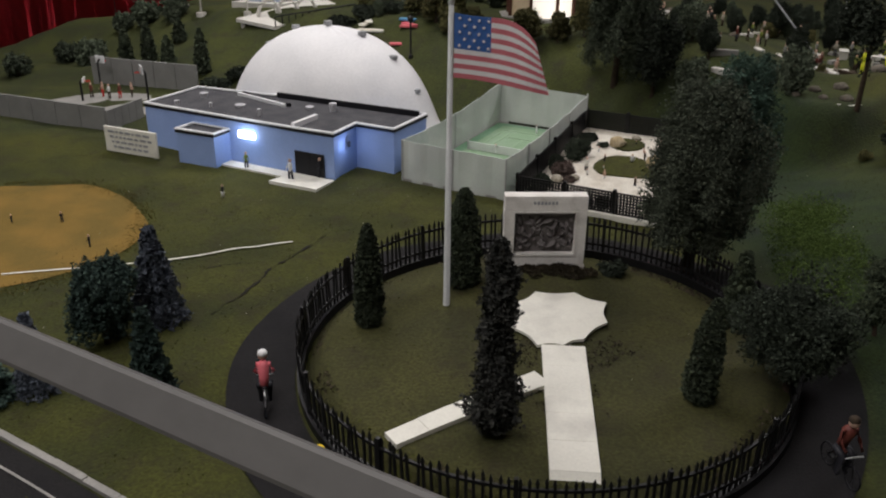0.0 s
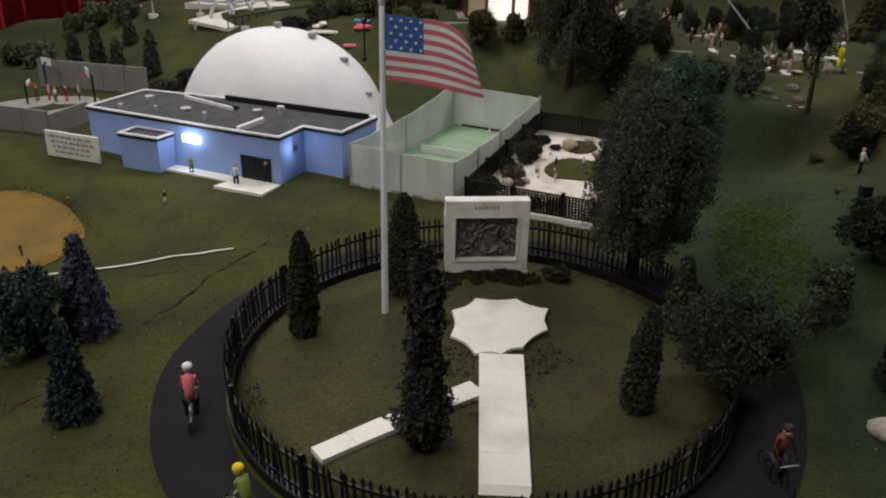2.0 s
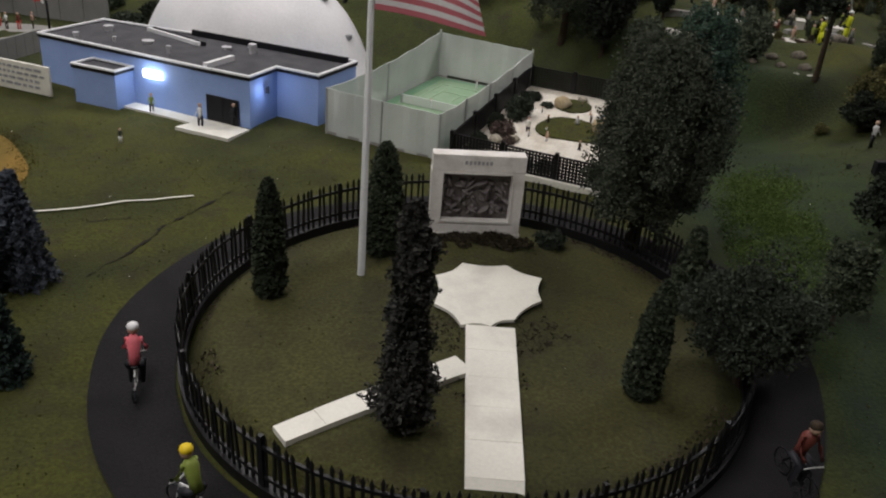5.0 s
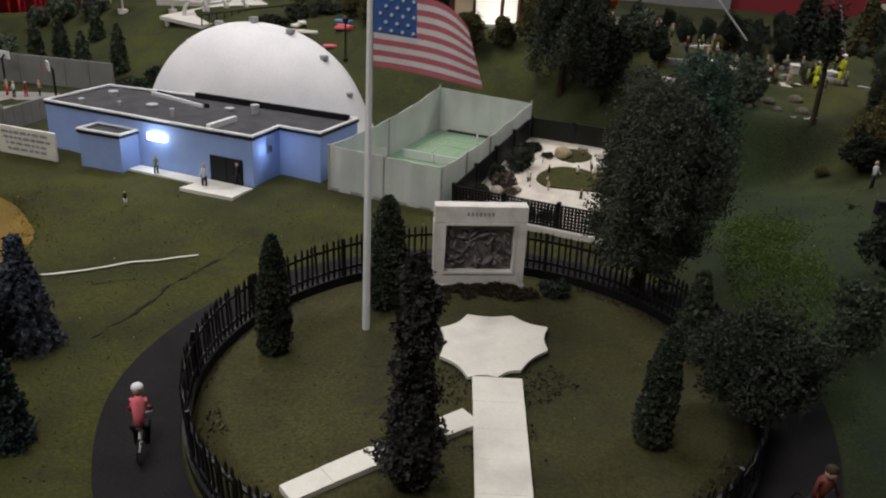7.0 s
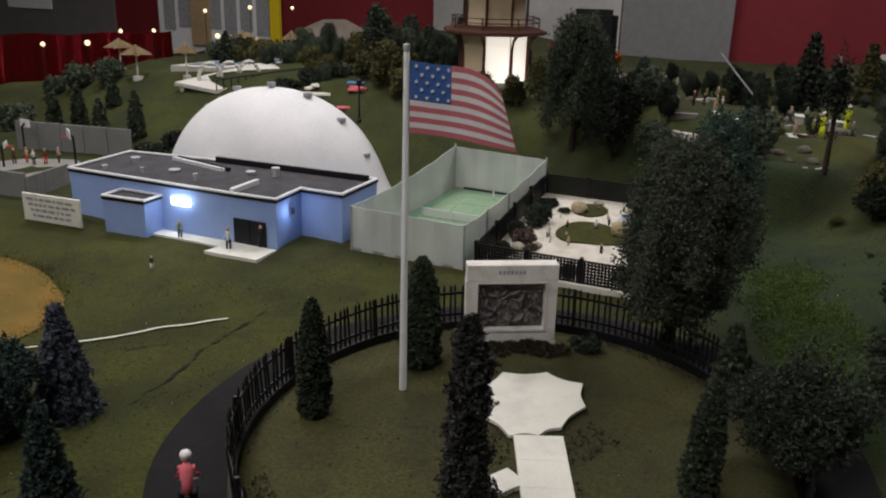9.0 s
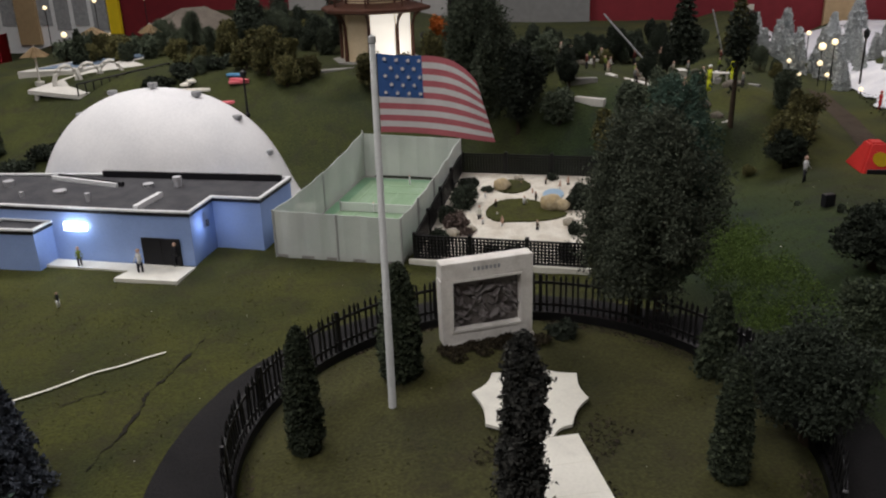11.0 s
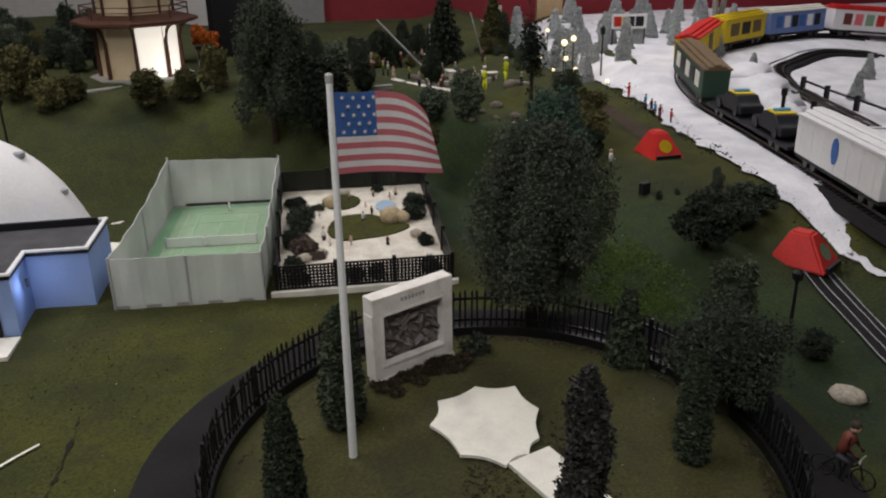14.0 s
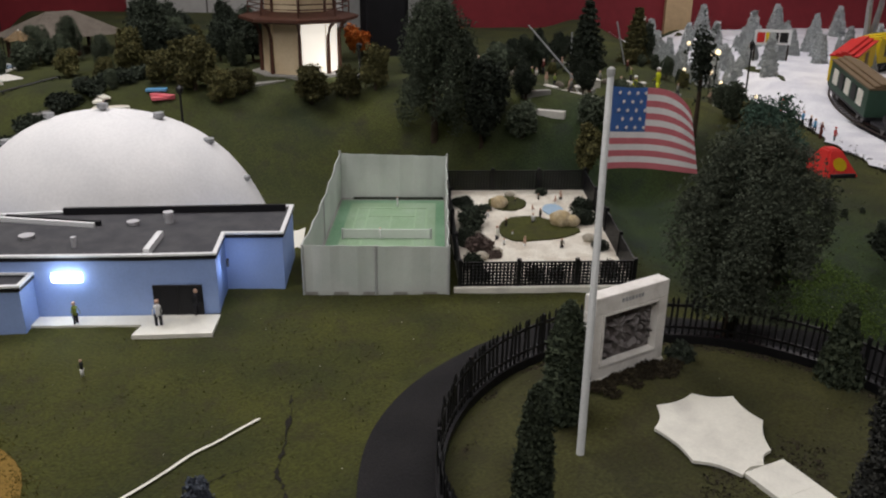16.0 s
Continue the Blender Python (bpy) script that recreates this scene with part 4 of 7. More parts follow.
def weeping(h, r, mat, seed=1, limbs=90, size=0.016, lean=0.0, n=150, trunk=0.14, low=0.62, label="", name="weeping_tree"):
    """Tree whose foliage hangs in uneven overlapping curtains from arched limbs."""
    rng = np.random.default_rng(seed)
    t = thing(name, 0, 0, 0, 0, label, "tree")
    bm = bmesh.new()
    tube(bm, [(0, 0, -0.06), (0.01, 0, h * 0.2), (lean * 0.4, 0.01, h * 0.55), (lean, 0, h * 0.93)], [r * 0.12, r * 0.09, r * 0.06, 0.006], 8)
    pts = []
    for k in range(limbs):
        f = (k + 0.5) / limbs
        z0 = h * (0.34 + 0.62 * f ** 0.9)
        a = k * 2.4 + rng.uniform(-0.5, 0.5)
        R = r * (1.0 - 0.80 * max(0.0, f - 0.45) ** 1.3) * min(1.0, low + (1 - low) * f / 0.45) * rng.uniform(0.5, 1.2) * (1 + 0.22 * math.sin(2 * a + seed) + 0.12 * math.sin(3 * a + 5 * f))
        drop = h * rng.uniform(0.14, 0.34)
        ox = lean * (z0 / h) ** 2
        if k % 5 == 0:
            tube(bm, [(ox * 0.8, 0, z0 * 0.9), (ox + R * 0.5 * math.cos(a), R * 0.5 * math.sin(a), z0 + 0.02), (ox + R * 0.9 * math.cos(a), R * 0.9 * math.sin(a), z0 - drop * 0.4)], [r * 0.03, r * 0.02, 0.004], 5)
        s = rng.uniform(0, 1, n) ** 0.8
        w = rng.normal(0, 1, (n, 3)) * np.array((0.10, 0.10, 0.08)) * r
        rad = R * np.sin(np.minimum(s * 1.7, 1.0) * math.pi / 2)
        zz = z0 + 0.06 * h * np.sin(np.minimum(s * 1.6, 1.0) * math.pi) - drop * np.clip(s - 0.25, 0, 1) ** 1.4 * 1.5
        p = np.stack([ox + rad * math.cos(a), rad * math.sin(a), zz], 1) + w
        pts.append(p[p[:, 2] > h * trunk * rng.uniform(0.7, 1.1)])
    part("trunk", bm, BARK, t)
    flock("crown", np.concatenate(pts), size, mat, t, seed)
    return t


def shrub(h, r, mat, seed=1, n=900, size=0.022, blobs=9, label="", name="shrub"):
    rng = np.random.default_rng(seed)
    t = thing(name, 0, 0, 0, 0, label, "shrub")
    bm = bmesh.new()
    for k in range(5):
        a = k * 1.26
        tube(bm, [(0, 0, -0.05), (r * 0.4 * math.cos(a), r * 0.4 * math.sin(a), h * 0.55)], [r * 0.07, 0.004], 5)
    part("stems", bm, BARK, t)
    pts = []
    for k in range(blobs):
        a, q = rng.uniform(0, math.tau), math.sqrt(rng.uniform(0, 0.45)) * r
        c = np.array((q * math.cos(a), q * math.sin(a), h * rng.uniform(0.32, 0.62)))
        u = rng.normal(0, 1, (n // blobs, 3))
        u *= 0.42 * rng.uniform(0.6, 1.05, (n // blobs, 1)) / np.linalg.norm(u, axis=1, keepdims=True)
        u[:, :2] *= r
        u[:, 2] *= h * 0.9
        pts.append(u + c)
    p = np.concatenate(pts)
    p[:, 2] = np.maximum(p[:, 2], 0.005)
    flock("foliage", p, size, mat, t, seed)
    return t


def stand(t, x, y, turn=0, s=1.0, sz=None, tilt=0.0):
    t.matrix_world = pose(x * U, y * U, (lh(x, y) - 0.008) * U, tilt, 0, turn) @ Matrix.Diagonal((s, s, sz or s, 1))
    return t


def again(t, x, y, turn=0, s=1.0, sz=None, label="", tilt=0.0):
    m = pose(x * U, y * U, (lh(x, y) - 0.008) * U, tilt, 0, turn) @ Matrix.Diagonal((s, s, sz or s, 1))
    keep = t.scale.copy()
    t.scale = (1, 1, 1)
    ob = copy_thing(t, m)
    t.scale = keep
    if label:
        ob["label"] = label
    return ob


# on the memorial lawn
stand(cypress(1.13, 0.103, DARKCYP, 9000, 0.0145, 3, 0.50, 0.25, "tall dark ragged cypress on the memorial lawn", shape=((0, 0.06, 0.16, 0.3, 0.45, 0.8, 0.93, 1), (0.4, 1.0, 1.2, 0.86, 0.72, 0.66, 0.45, 0.08))), 0.235, -1.44, 20)
cy = stand(cypress(0.72, 0.092, CYP, 5600, 0.0135, 5, 0.10, 0, "slim dark green column cypress on the lawn", shape=((0, 0.08, 0.3, 0.6, 0.82, 0.95, 1), (0.75, 1.0, 1.0, 0.85, 0.6, 0.32, 0.06))), -0.51, -0.25)
cy["group"] = "lawn cypresses"
again(cy, 0.12, 0.30, 70, 1.32, 1.02, "dark green cypress beside the flagpole")
again(cy, 1.41, -1.12, 140, 1.0, 0.86, "dark green cypress leaning on the lawn", 10)
sp = stand(spruce(0.62, 0.19, CYP, 7, 9, 0.024, "small dark conifer beside the fence"), 1.95, -0.17, 0, 0.75, 0.92)
stand(weeping(1.46, 0.41, WEEP, 11, 64, 0.0115, 0.08, 640, 0.20, 0.5, "large dense grey-green tree with hanging foliage"), 1.80, 0.58, 0)
stand(weeping(1.62, 0.29, TEAL, 12, 56, 0.0115, 0.05, 420, 0.20, 0.6, "tall smooth blue-green tree with hanging foliage"), 2.06, 0.74, 0)
stand(broadleaf(0.70, 0.36, LEAFDARK, 13, 0.20, 19000, 0.0118, 44, 1, "low spreading dark tree by the road"), 2.03, -0.88, 40)
sh = stand(shrub(0.10, 0.13, LEAFDARK, 14, 500, 0.018, 7, "small dark shrub beside the memorial"), 1.22, 0.50)
# low bed at the foot of the memorial
material_bed = leafy("bed_flock", (0.075, 0.06, 0.035), (0.02, 0.017, 0.012))
bed = shrub(0.046, 0.13, material_bed, 15, 900, 0.011, 9, "low planting at the foot of the memorial")
stand(bed, 0.50, 0.36)
for k, (x, y) in enumerate(((0.66, 0.34), (0.82, 0.35), (0.95, 0.37))):
    again(bed, x, y, 50 * k, 0.9 + 0.1 * k)
# conifers on the west lawn
bs = stand(spruce(0.74, 0.185, BLUEPINE, 21, 15, 0.017, "blue-green spruce on the lawn"), -1.99, 0.03)
bs["group"] = "lawn spruces"
stand(broadleaf(0.68, 0.24, PINE, 22, 0.05, 11000, 0.0145, 30, 1, "broad round-headed dark green fir on the lawn"), -2.25, -0.29)
gs = stand(spruce(0.64, 0.135, PINE, 24, 14, 0.017, "narrow green fir on the lawn"), -1.74, -0.93)
again(gs, -2.75, -0.95, 60, 1.5, 0.6)
again(bs, -2.45, -0.85, 200, 0.7, 0.75)
# right slope
rb = stand(broadleaf(0.54, 0.19, CYP, 25, 0.04, 5600, 0.015, 22, 1, "upright rounded dark fir by the road"), 2.78, -0.36)
tr = stand(broadleaf(0.50, 0.30, LEAFDARK, 26, 0.2, 5200, 0.020, 18, 1, "dark bushy tree on the slope"), 3.52, 0.42)
tr["group"] = "slope trees"
again(tr, 4.40, 0.62, 110, 0.85, 0.55)
again(tr, 4.05, 0.45, 210, 0.6, 0.5)
again(tr, 2.12, -0.55, 150, 0.45, 0.75)
again(tr, 3.05, -0.84, 10, 0.45, 0.45)
ms = stand(broadleaf(0.78, 0.36, OLIVE, 27, 0.12, 5200, 0.023, 20, 1, "olive green tree on the hill"), 4.56, 2.77, 0, 0.8, 0.7)
ms["group"] = "hill trees"
again(ms, 4.95, 3.1, 70, 0.6, 0.5)
again(ms, 4.2, 2.86, 20, 0.25, 0.15)
again(tr, 4.45, 2.66, 40, 0.8, 0.85)
# on the hill behind the courts
ha = stand(weeping(1.52, 0.40, LEAF, 31, 60, 0.016, 0.03, 330, 0.05, 0.95, "tall dense dark green tree on the hill"), 2.12, 5.16)
hb = stand(broadleaf(0.98, 0.29, LEAFDARK, 32, 0.06, 6000, 0.025, 24, 1, "round dark tree on the hill"), 2.50, 4.78)
wsh = stand(shrub(0.52, 0.20, LEAF, 33, 2200, 0.021, 12, "weeping dull green shrub on the hill"), 3.80, 3.80)
for x, y, s, z in ((3.58, 4.15, 1.0, 0.7), (3.06, 5.36, 1.0, 0.95), (2.9, 4.55, 1.05, 0.8), (4.95, 3.4, 0.85, 0.85), (5.3, 3.9, 0.8, 0.6)):
    again(wsh, x, y, x * 90, s, z)
for x, y, s in ((3.15, 4.85, 0.55), (3.94, 6.3, 0.42), (6.6, 6.6, 0.62), (4.9, 7.3, 0.6), (5.9, 7.8, 0.55), (1.9, 7.9, 0.5), (3.3, 6.3, 0.5)):
    again(hb, x, y, x * 70, s, s * 0.95)
for x, y, s in ((0.45, 9.1, 0.4), (-0.25, 8.9, 0.34)):
    again(ha, x, y, x * 50, s, s * 0.7)
ol = stand(broadleaf(0.62, 0.30, OLIVE, 35, 0.1, 3600, 0.027, 15, 1, "olive green tree beside the tower"), -0.09, 6.79)
ol["group"] = "tower garden trees"
for x, y, s, z in ((-0.34, 7.2, 0.9, 0.65), (-0.5, 8.1, 0.85, 0.95), (0.10, 6.46, 0.68, 0.62), (0.40, 6.58, 0.6, 0.5), (1.12, 6.30, 1.0, 0.75), (1.55, 6.22, 0.75, 0.66), (1.88, 6.12, 0.72, 0.92), (-1.2, 8.3, 0.7, 0.6), (-0.9, 7.6, 0.6, 0.5)):
    again(ol, x, y, x * 80, s, z)
au = stand(broadleaf(0.50, 0.22, AUTUMN, 36, 0.15, 1500, 0.034, 12, 1, "orange autumn tree behind the tower"), 2.99, 8.3)
again(au, 3.4, 8.5, 60, 0.85, 0.75, "red autumn tree behind the tower")
again(au, 2.5, 7.9, 10, 0.9, 0.9)
# thin dark pine with a bare stem
pt = thing("pine_tree", 0, 0, 0, 0, "thin dark pine with a bare stem", "tree")
bm = bmesh.new()
tube(bm, [(0, 0, -0.05), (0.01, 0, 0.5), (0, 0, 1.0)], [0.03, 0.022, 0.006], 7)
part("trunk", bm, BARK, pt)
rng = np.random.default_rng(5)
p = rng.normal(0, 1, (420, 3)) * (0.055, 0.055, 0.15) + (0, 0, 0.82)
flock("crown", p, 0.028, LEAFDARK, pt, 4)
stand(pt, 4.24, 3.29)
# slope left of the dome
ci = stand(cypress(0.58, 0.10, CYP, 900, 0.028, 41, 0.1, 0, "dark column cypress on the far slope"), -4.28, 7.25)
ci["group"] = "slope cypresses"
for x, y, z in ((-4.64, 7.32, 0.95), (-3.93, 7.01, 0.78), (-3.38, 6.75, 1.05), (-2.55, 8.98, 0.95), (-4.0, 7.9, 0.6)):
    again(ci, x, y, x * 60, 1.0, z)
rs = stand(shrub(0.38, 0.24, LEAF, 42, 1100, 0.03, 10, "round green shrub on the far slope"), -4.80, 8.94)
for x, y, s in ((-5.25, 9.1, 0.8), (-4.29, 8.64, 1.0), (-5.41, 8.02, 1.1), (-2.86, 9.9, 0.9), (-5.9, 8.3, 0.9), (-6.4, 7.6, 0.9), (-1.9, 9.9, 0.8), (-1.2, 9.4, 0.8)):
    again(rs, x, y, x * 60, s)
# hedge behind the dome
hd = stand(shrub(0.16, 0.22, LEAFDARK, 43, 800, 0.026, 10, "clipped dark hedge behind the dome", "hedge"), -3.1, 6.35)
for k in range(1, 9):
    again(hd, -3.1 + 0.33 * k, 6.35 + 0.16 * k, 40 * k, 1.0, 1.0)
# planting in the playground
pl = stand(shrub(0.26, 0.17, LEAFDARK, 44, 2000, 0.015, 11, "dark round shrub in the playground"), *gat(0.19, 1.12))
for x, y, s, z in ((0.12, 0.30, 0.6, 0.7), (0.10, 0.75, 0.6, 0.8), (0.14, 1.60, 0.8, 0.5), (1.24, 1.18, 0.75, 0.7), (1.28, 1.42, 0.7, 0.75), (1.27, 0.62, 0.5, 0.6), (0.16, 0.10, 0.55, 0.6), (0.62, 0.09, 0.55, 0.6), (0.80, 0.10, 0.5, 0.6), (1.24, 0.14, 0.6, 0.7), (0.95, 1.85, 0.4, 0.45), (0.35, 1.50, 0.5, 0.35)):
    x, y = gat(x, y)
    again(pl, x, y, x * 100, s, z)
heap = stand(shrub(0.17, 0.15, leafy("heather_flock", (0.20, 0.15, 0.13), (0.06, 0.045, 0.04), 0.1), 45, 1500, 0.016, 9, "dull pink heather clump in the playground"), *gat(0.22, 0.66))
again(heap, *gat(0.32, 0.52), 80, 0.6, 0.6)


# ---- small people of painted plastic, bicycles ----
def dye(name, c, **k):
    return material(name, c, 0.55, 0.08, 80, 300, 0.05, **k)


SKIN, PINKF, GREENF, ORANGEF, BLUEF, DARKF = dye("doll_skin", (0.55, 0.36, 0.27)), dye("pink_cloth", (0.75, 0.17, 0.20)), dye("olive_cloth", (0.24, 0.30, 0.06)), dye("orange_cloth", (0.15, 0.04, 0.03)), dye("blue_cloth", (0.12, 0.35, 0.60)), dye("dark_cloth", (0.02, 0.02, 0.025))
LIME = dye("safety_yellow", (0.70, 0.75, 0.03))


def figurine(x, y, h, top, legs, turn=0, hat=None, label="tiny painted figurine standing", sit=False, z=None, lean=0.0):
    bm = bmesh.new()
    s = h
    hip = 0.48 * s
    for sx in (-1, 1):
        if sit:
            tube(bm, [(sx * 0.07 * s, -0.02 * s, 0.44 * s), (sx * 0.08 * s, 0.16 * s, 0.40 * s), (sx * 0.07 * s, 0.08 * s, 0.10 * s), (sx * 0.07 * s, 0.14 * s, 0.07 * s)], [0.06 * s, 0.055 * s, 0.035 * s, 0.03 * s], 6, mi=1)
        else:
            tube(bm, [(sx * 0.07 * s, 0.01 * s * sx, 0.0), (sx * 0.065 * s, 0.03 * s * sx, 0.25 * s), (sx * 0.06 * s, 0, hip)], [0.04 * s, 0.045 * s, 0.065 * s], 6, mi=1)
        tube(bm, [(sx * 0.085 * s, lean * 0.28 * s, 0.79 * s), (sx * 0.145 * s, lean * 0.3 * s + 0.04 * s, 0.62 * s), (sx * 0.12 * s, lean * 0.3 * s + 0.16 * s, 0.52 * s)], [0.036 * s, 0.03 * s, 0.026 * s], 6, mi=0)
    tube(bm, [(0, 0, hip - 0.04 * s), (0, lean * 0.1 * s, 0.58 * s), (0, lean * 0.25 * s, 0.76 * s), (0, lean * 0.3 * s, 0.84 * s)], [0.075 * s, 0.075 * s, 0.10 * s, 0.045 * s], 8, mi=0)
    lump(bm, (0, lean * 0.38 * s, 0.92 * s), 0.075 * s, 2, 0.1, 1.15, mi=2)
    if hat:
        lump(bm, (0, lean * 0.37 * s, 0.955 * s), 0.082 * s, 2, 0.05, 0.8, mi=3)
    ob = part("figurine", bm, [top, legs, SKIN] + ([hat] if hat else []), None, smooth=True)
    ob.matrix_world = pose(x * U, y * U, (lh(x, y) - 0.002 if z is None else z) * U, 0, 0, turn)
    return tagged(ob, label, "figurine")


def bicycle(x, y, s, turn, mat, label):
    t = thing("bicycle", x, y, lh(x, y) + 0.014, turn, label, "bicycle")
    for yy in (-0.27, 0.27):
        bm = bmesh.new()
        pts = [(0, yy * s + 0.16 * s * math.cos(k * math.tau / 20), 0.17 * s + 0.16 * s * math.sin(k * math.tau / 20)) for k in range(21)]
        tube(bm, pts, 0.014 * s, 6, caps=False)
        for k in range(5):
            a = k * math.pi / 5
            tube(bm, [(0, yy * s + 0.16 * s * math.cos(a), 0.17 * s + 0.16 * s * math.sin(a)), (0, yy * s - 0.16 * s * math.cos(a), 0.17 * s - 0.16 * s * math.sin(a))], 0.003 * s, 4)
        part("wheel", bm, BLACK, t)
    bm = bmesh.new()
    a, b, c, d, e = (0, -0.27 * s, 0.17 * s), (0, -0.08 * s, 0.42 * s), (0, -0.02 * s, 0.17 * s), (0, 0.2 * s, 0.40 * s), (0, 0.27 * s, 0.17 * s)
    for p, q in ((a, b), (a, c), (c, b), (c, d), (b, d), (d, e)):
        tube(bm, [p, q], 0.013 * s, 6)
    part("frame", bm, mat, t)
    bm = bmesh.new()
    tube(bm, [(-0.13 * s, 0.22 * s, 0.47 * s), (0, 0.2 * s, 0.46 * s), (0.13 * s, 0.22 * s, 0.47 * s)], 0.012 * s, 6)
    part("handlebar", bm, STEEL, t)
    bm = bmesh.new()
    box(bm, -0.04 * s, -0.16 * s, 0.42 * s, 0.04 * s, -0.02 * s, 0.455 * s, 0.01 * s)
    part("saddle", bm, BLACK, t)


def rider(x, y, s, turn, top, legs, hat, frame_mat, what):
    bicycle(x, y, s, turn, frame_mat, "tiny bicycle on the road loop")
    a = math.radians(turn)
    figurine(x - 0.07 * s * -math.sin(a), y - 0.07 * s * math.cos(a), s * 0.98, top, legs, turn, hat, what, True, lh(x, y) + 0.02, 0.35)


rider(-1.07, -0.96, 0.37, 8, PINKF, DARKF, WHITEF, WHITEF, "cyclist figurine in a pink shirt and white cap")
rider(-0.62, -1.80, 0.37, 55, GREENF, DARKF, YELF, WHITEF, "cyclist figurine in an olive shirt and yellow helmet")
rider(2.02, -1.62, 0.38, 190, ORANGEF, DARKF, BARK, IRON, "cyclist figurine in dull red clothes")
for x, y, h, a, b, tn, lb in ((-1.53, 2.86, 0.23, WHITEF, DARKF, 150, "figurine in a white shirt on the doorstep"), (-2.04, 3.19, 0.19, GREENF, DARKF, 200, "figurine in green by the club house wall"), (-1.24, 2.90, 0.22, DARKF, DARKF, 180, "figurine in dark clothes by the door"), (-2.12, 2.46, 0.13, DARKF, WHITEF, 30, "small dark child figurine on the lawn"), (-3.39, 1.80, 0.11, DARKF, DARKF, 10, "dark ball player figurine"), (-2.94, 1.26, 0.12, DARKF, DARKF, 80, "dark ball player figurine"), (-3.83, 1.79, 0.09, DARKF, DARKF, 120, "dark ball player figurine"), (4.26, 2.12, 0.24, WHITEF, DARKF, 200, "figurine in a white shirt on the slope")):
    figurine(x, y, h, a, b, tn, None, lb)
for k, (x, y, h, c) in enumerate(((6.98, 4.30, 0.22, REDF), (6.62, 3.70, 0.21, BLUEF), (6.50, 3.50, 0.20, DARKF), (6.42, 3.38, 0.19, BLUEF), (6.30, 3.20, 0.20, ORANGEF), (6.20, 2.95, 0.20, REDF))):
    figurine(x, y, h, c, DARKF if k % 2 else c, 40 * k, c if k in (0, 5) else None, "winter-dressed figurine queueing beside the snow")["group"] = "queue"
for k, (x, y, h, c) in enumerate(((0.39, 0.83, 0.17, CARD), (0.50, 1.08, 0.13, BARK), (0.54, 0.92, 0.08, WHITEF), (0.76, 1.16, 0.14, WHITEF), (0.85, 1.30, 0.13, BARK), (0.94, 0.65, 0.13, BARK), (0.30, 0.60, 0.13, ORANGEF), (0.66, 1.66, 0.08, DARKF), (1.12, 1.72, 0.13, SKIN))):
    x, y = gat(x, y)
    figurine(x, y, h, c, DARKF, 60 * k, None, "tiny figurine in the playground")["group"] = "playground figurines"
for x, y, r, q in ((0.49, 1.55, 0.085, 0.8), (1.02, 1.14, 0.11, 0.75), (1.11, 1.12, 0.085, 0.7)):
    rise = GSLOPE * y
    x, y = gat(x, y)
    bm = bmesh.new()
    lump(bm, (0, 0, r * q * 0.6), r, 2, 0.3, q, 2.5)
    ob = tagged(part("boulder", bm, SANDROCK), "tan boulder in the playground", "rock")
    ob.location = (x * U, y * U, (0.02 + rise) * U)
bm = bmesh.new()
prism(bm, [(0.10 * math.cos(k * math.tau / 24), 0.13 * math.sin(k * math.tau / 24)) for k in range(24)], 0, 0.012)
ob = tagged(part("splash_pool", bm, dye("pool_blue", (0.30, 0.42, 0.54))), "small pale blue pool in the playground", "pool")
ob.matrix_world = pose(gat(1.0, 1.46)[0] * U, gat(1.0, 1.46)[1] * U, (0.014 + GSLOPE * 1.46) * U, GTILT, 0, GRID)

# ---- notice board and ball court by the club house ----
sg = thing("notice_board", -3.36, 3.62, -0.06, -24.5, "white notice board with lines of dark writing", "sign")
bm = bmesh.new()
box(bm, -0.36, -0.012, 0.04, 0.36, 0.012, 0.32, 0.004)
part("board", bm, CARD, sg)
bm = bmesh.new()
for r in range(4):
    x = -0.30 + 0.02 * r
    while x < 0.28 - 0.03 * r:
        w = random.uniform(0.03, 0.09)
        box(bm, x, -0.0165, 0.255 - r * 0.055, min(x + w, 0.31), -0.0125, 0.28 - r * 0.055)
        x += w + 0.02
part("lettering", bm, GREYMETAL, sg, "rows of illegible grey lettering")
for x in (-0.3, 0.3):
    bm = bmesh.new()
    tube(bm, [(x, 0.018, -0.05), (x, 0.018, 0.30)], 0.01, 6)
    part("leg", bm, STEEL, sg)
SCREENG = material("court_screen", (0.22, 0.22, 0.21), 0.8, 0.12, 25, 500, 0.3)
bc = thing("ball_court", 0, 0, -0.03, 0, "grey basketball court inside plain grey screens", "court")
CA, CB, CC, CD = Vector((-5.7, 5.25)), Vector((-3.95, 4.52)), Vector((-3.35, 6.35)), Vector((-5.0, 6.9))
bm = bmesh.new()
prism(bm, [CA, CB, CC, CD], -0.1, 0.01)
part("court_floor", bm, CONCRETE, bc)
for a, b, z in ((CA, CB, 0.29), (CC, CD, 0.42), (CB, CB + (CC - CB) * 0.35, 0.25)):
    d = (b - a).normalized()
    q = Vector((-d.y, d.x)) * 0.015
    for k in range(5):
        bm = bmesh.new()
        s, e = a + (b - a) * (k / 5), a + (b - a) * ((k + 1) / 5 - 0.006)
        prism(bm, [s - q, e - q, e + q, s + q], 0, z)
        part("screen_panel", bm, SCREENG, bc)
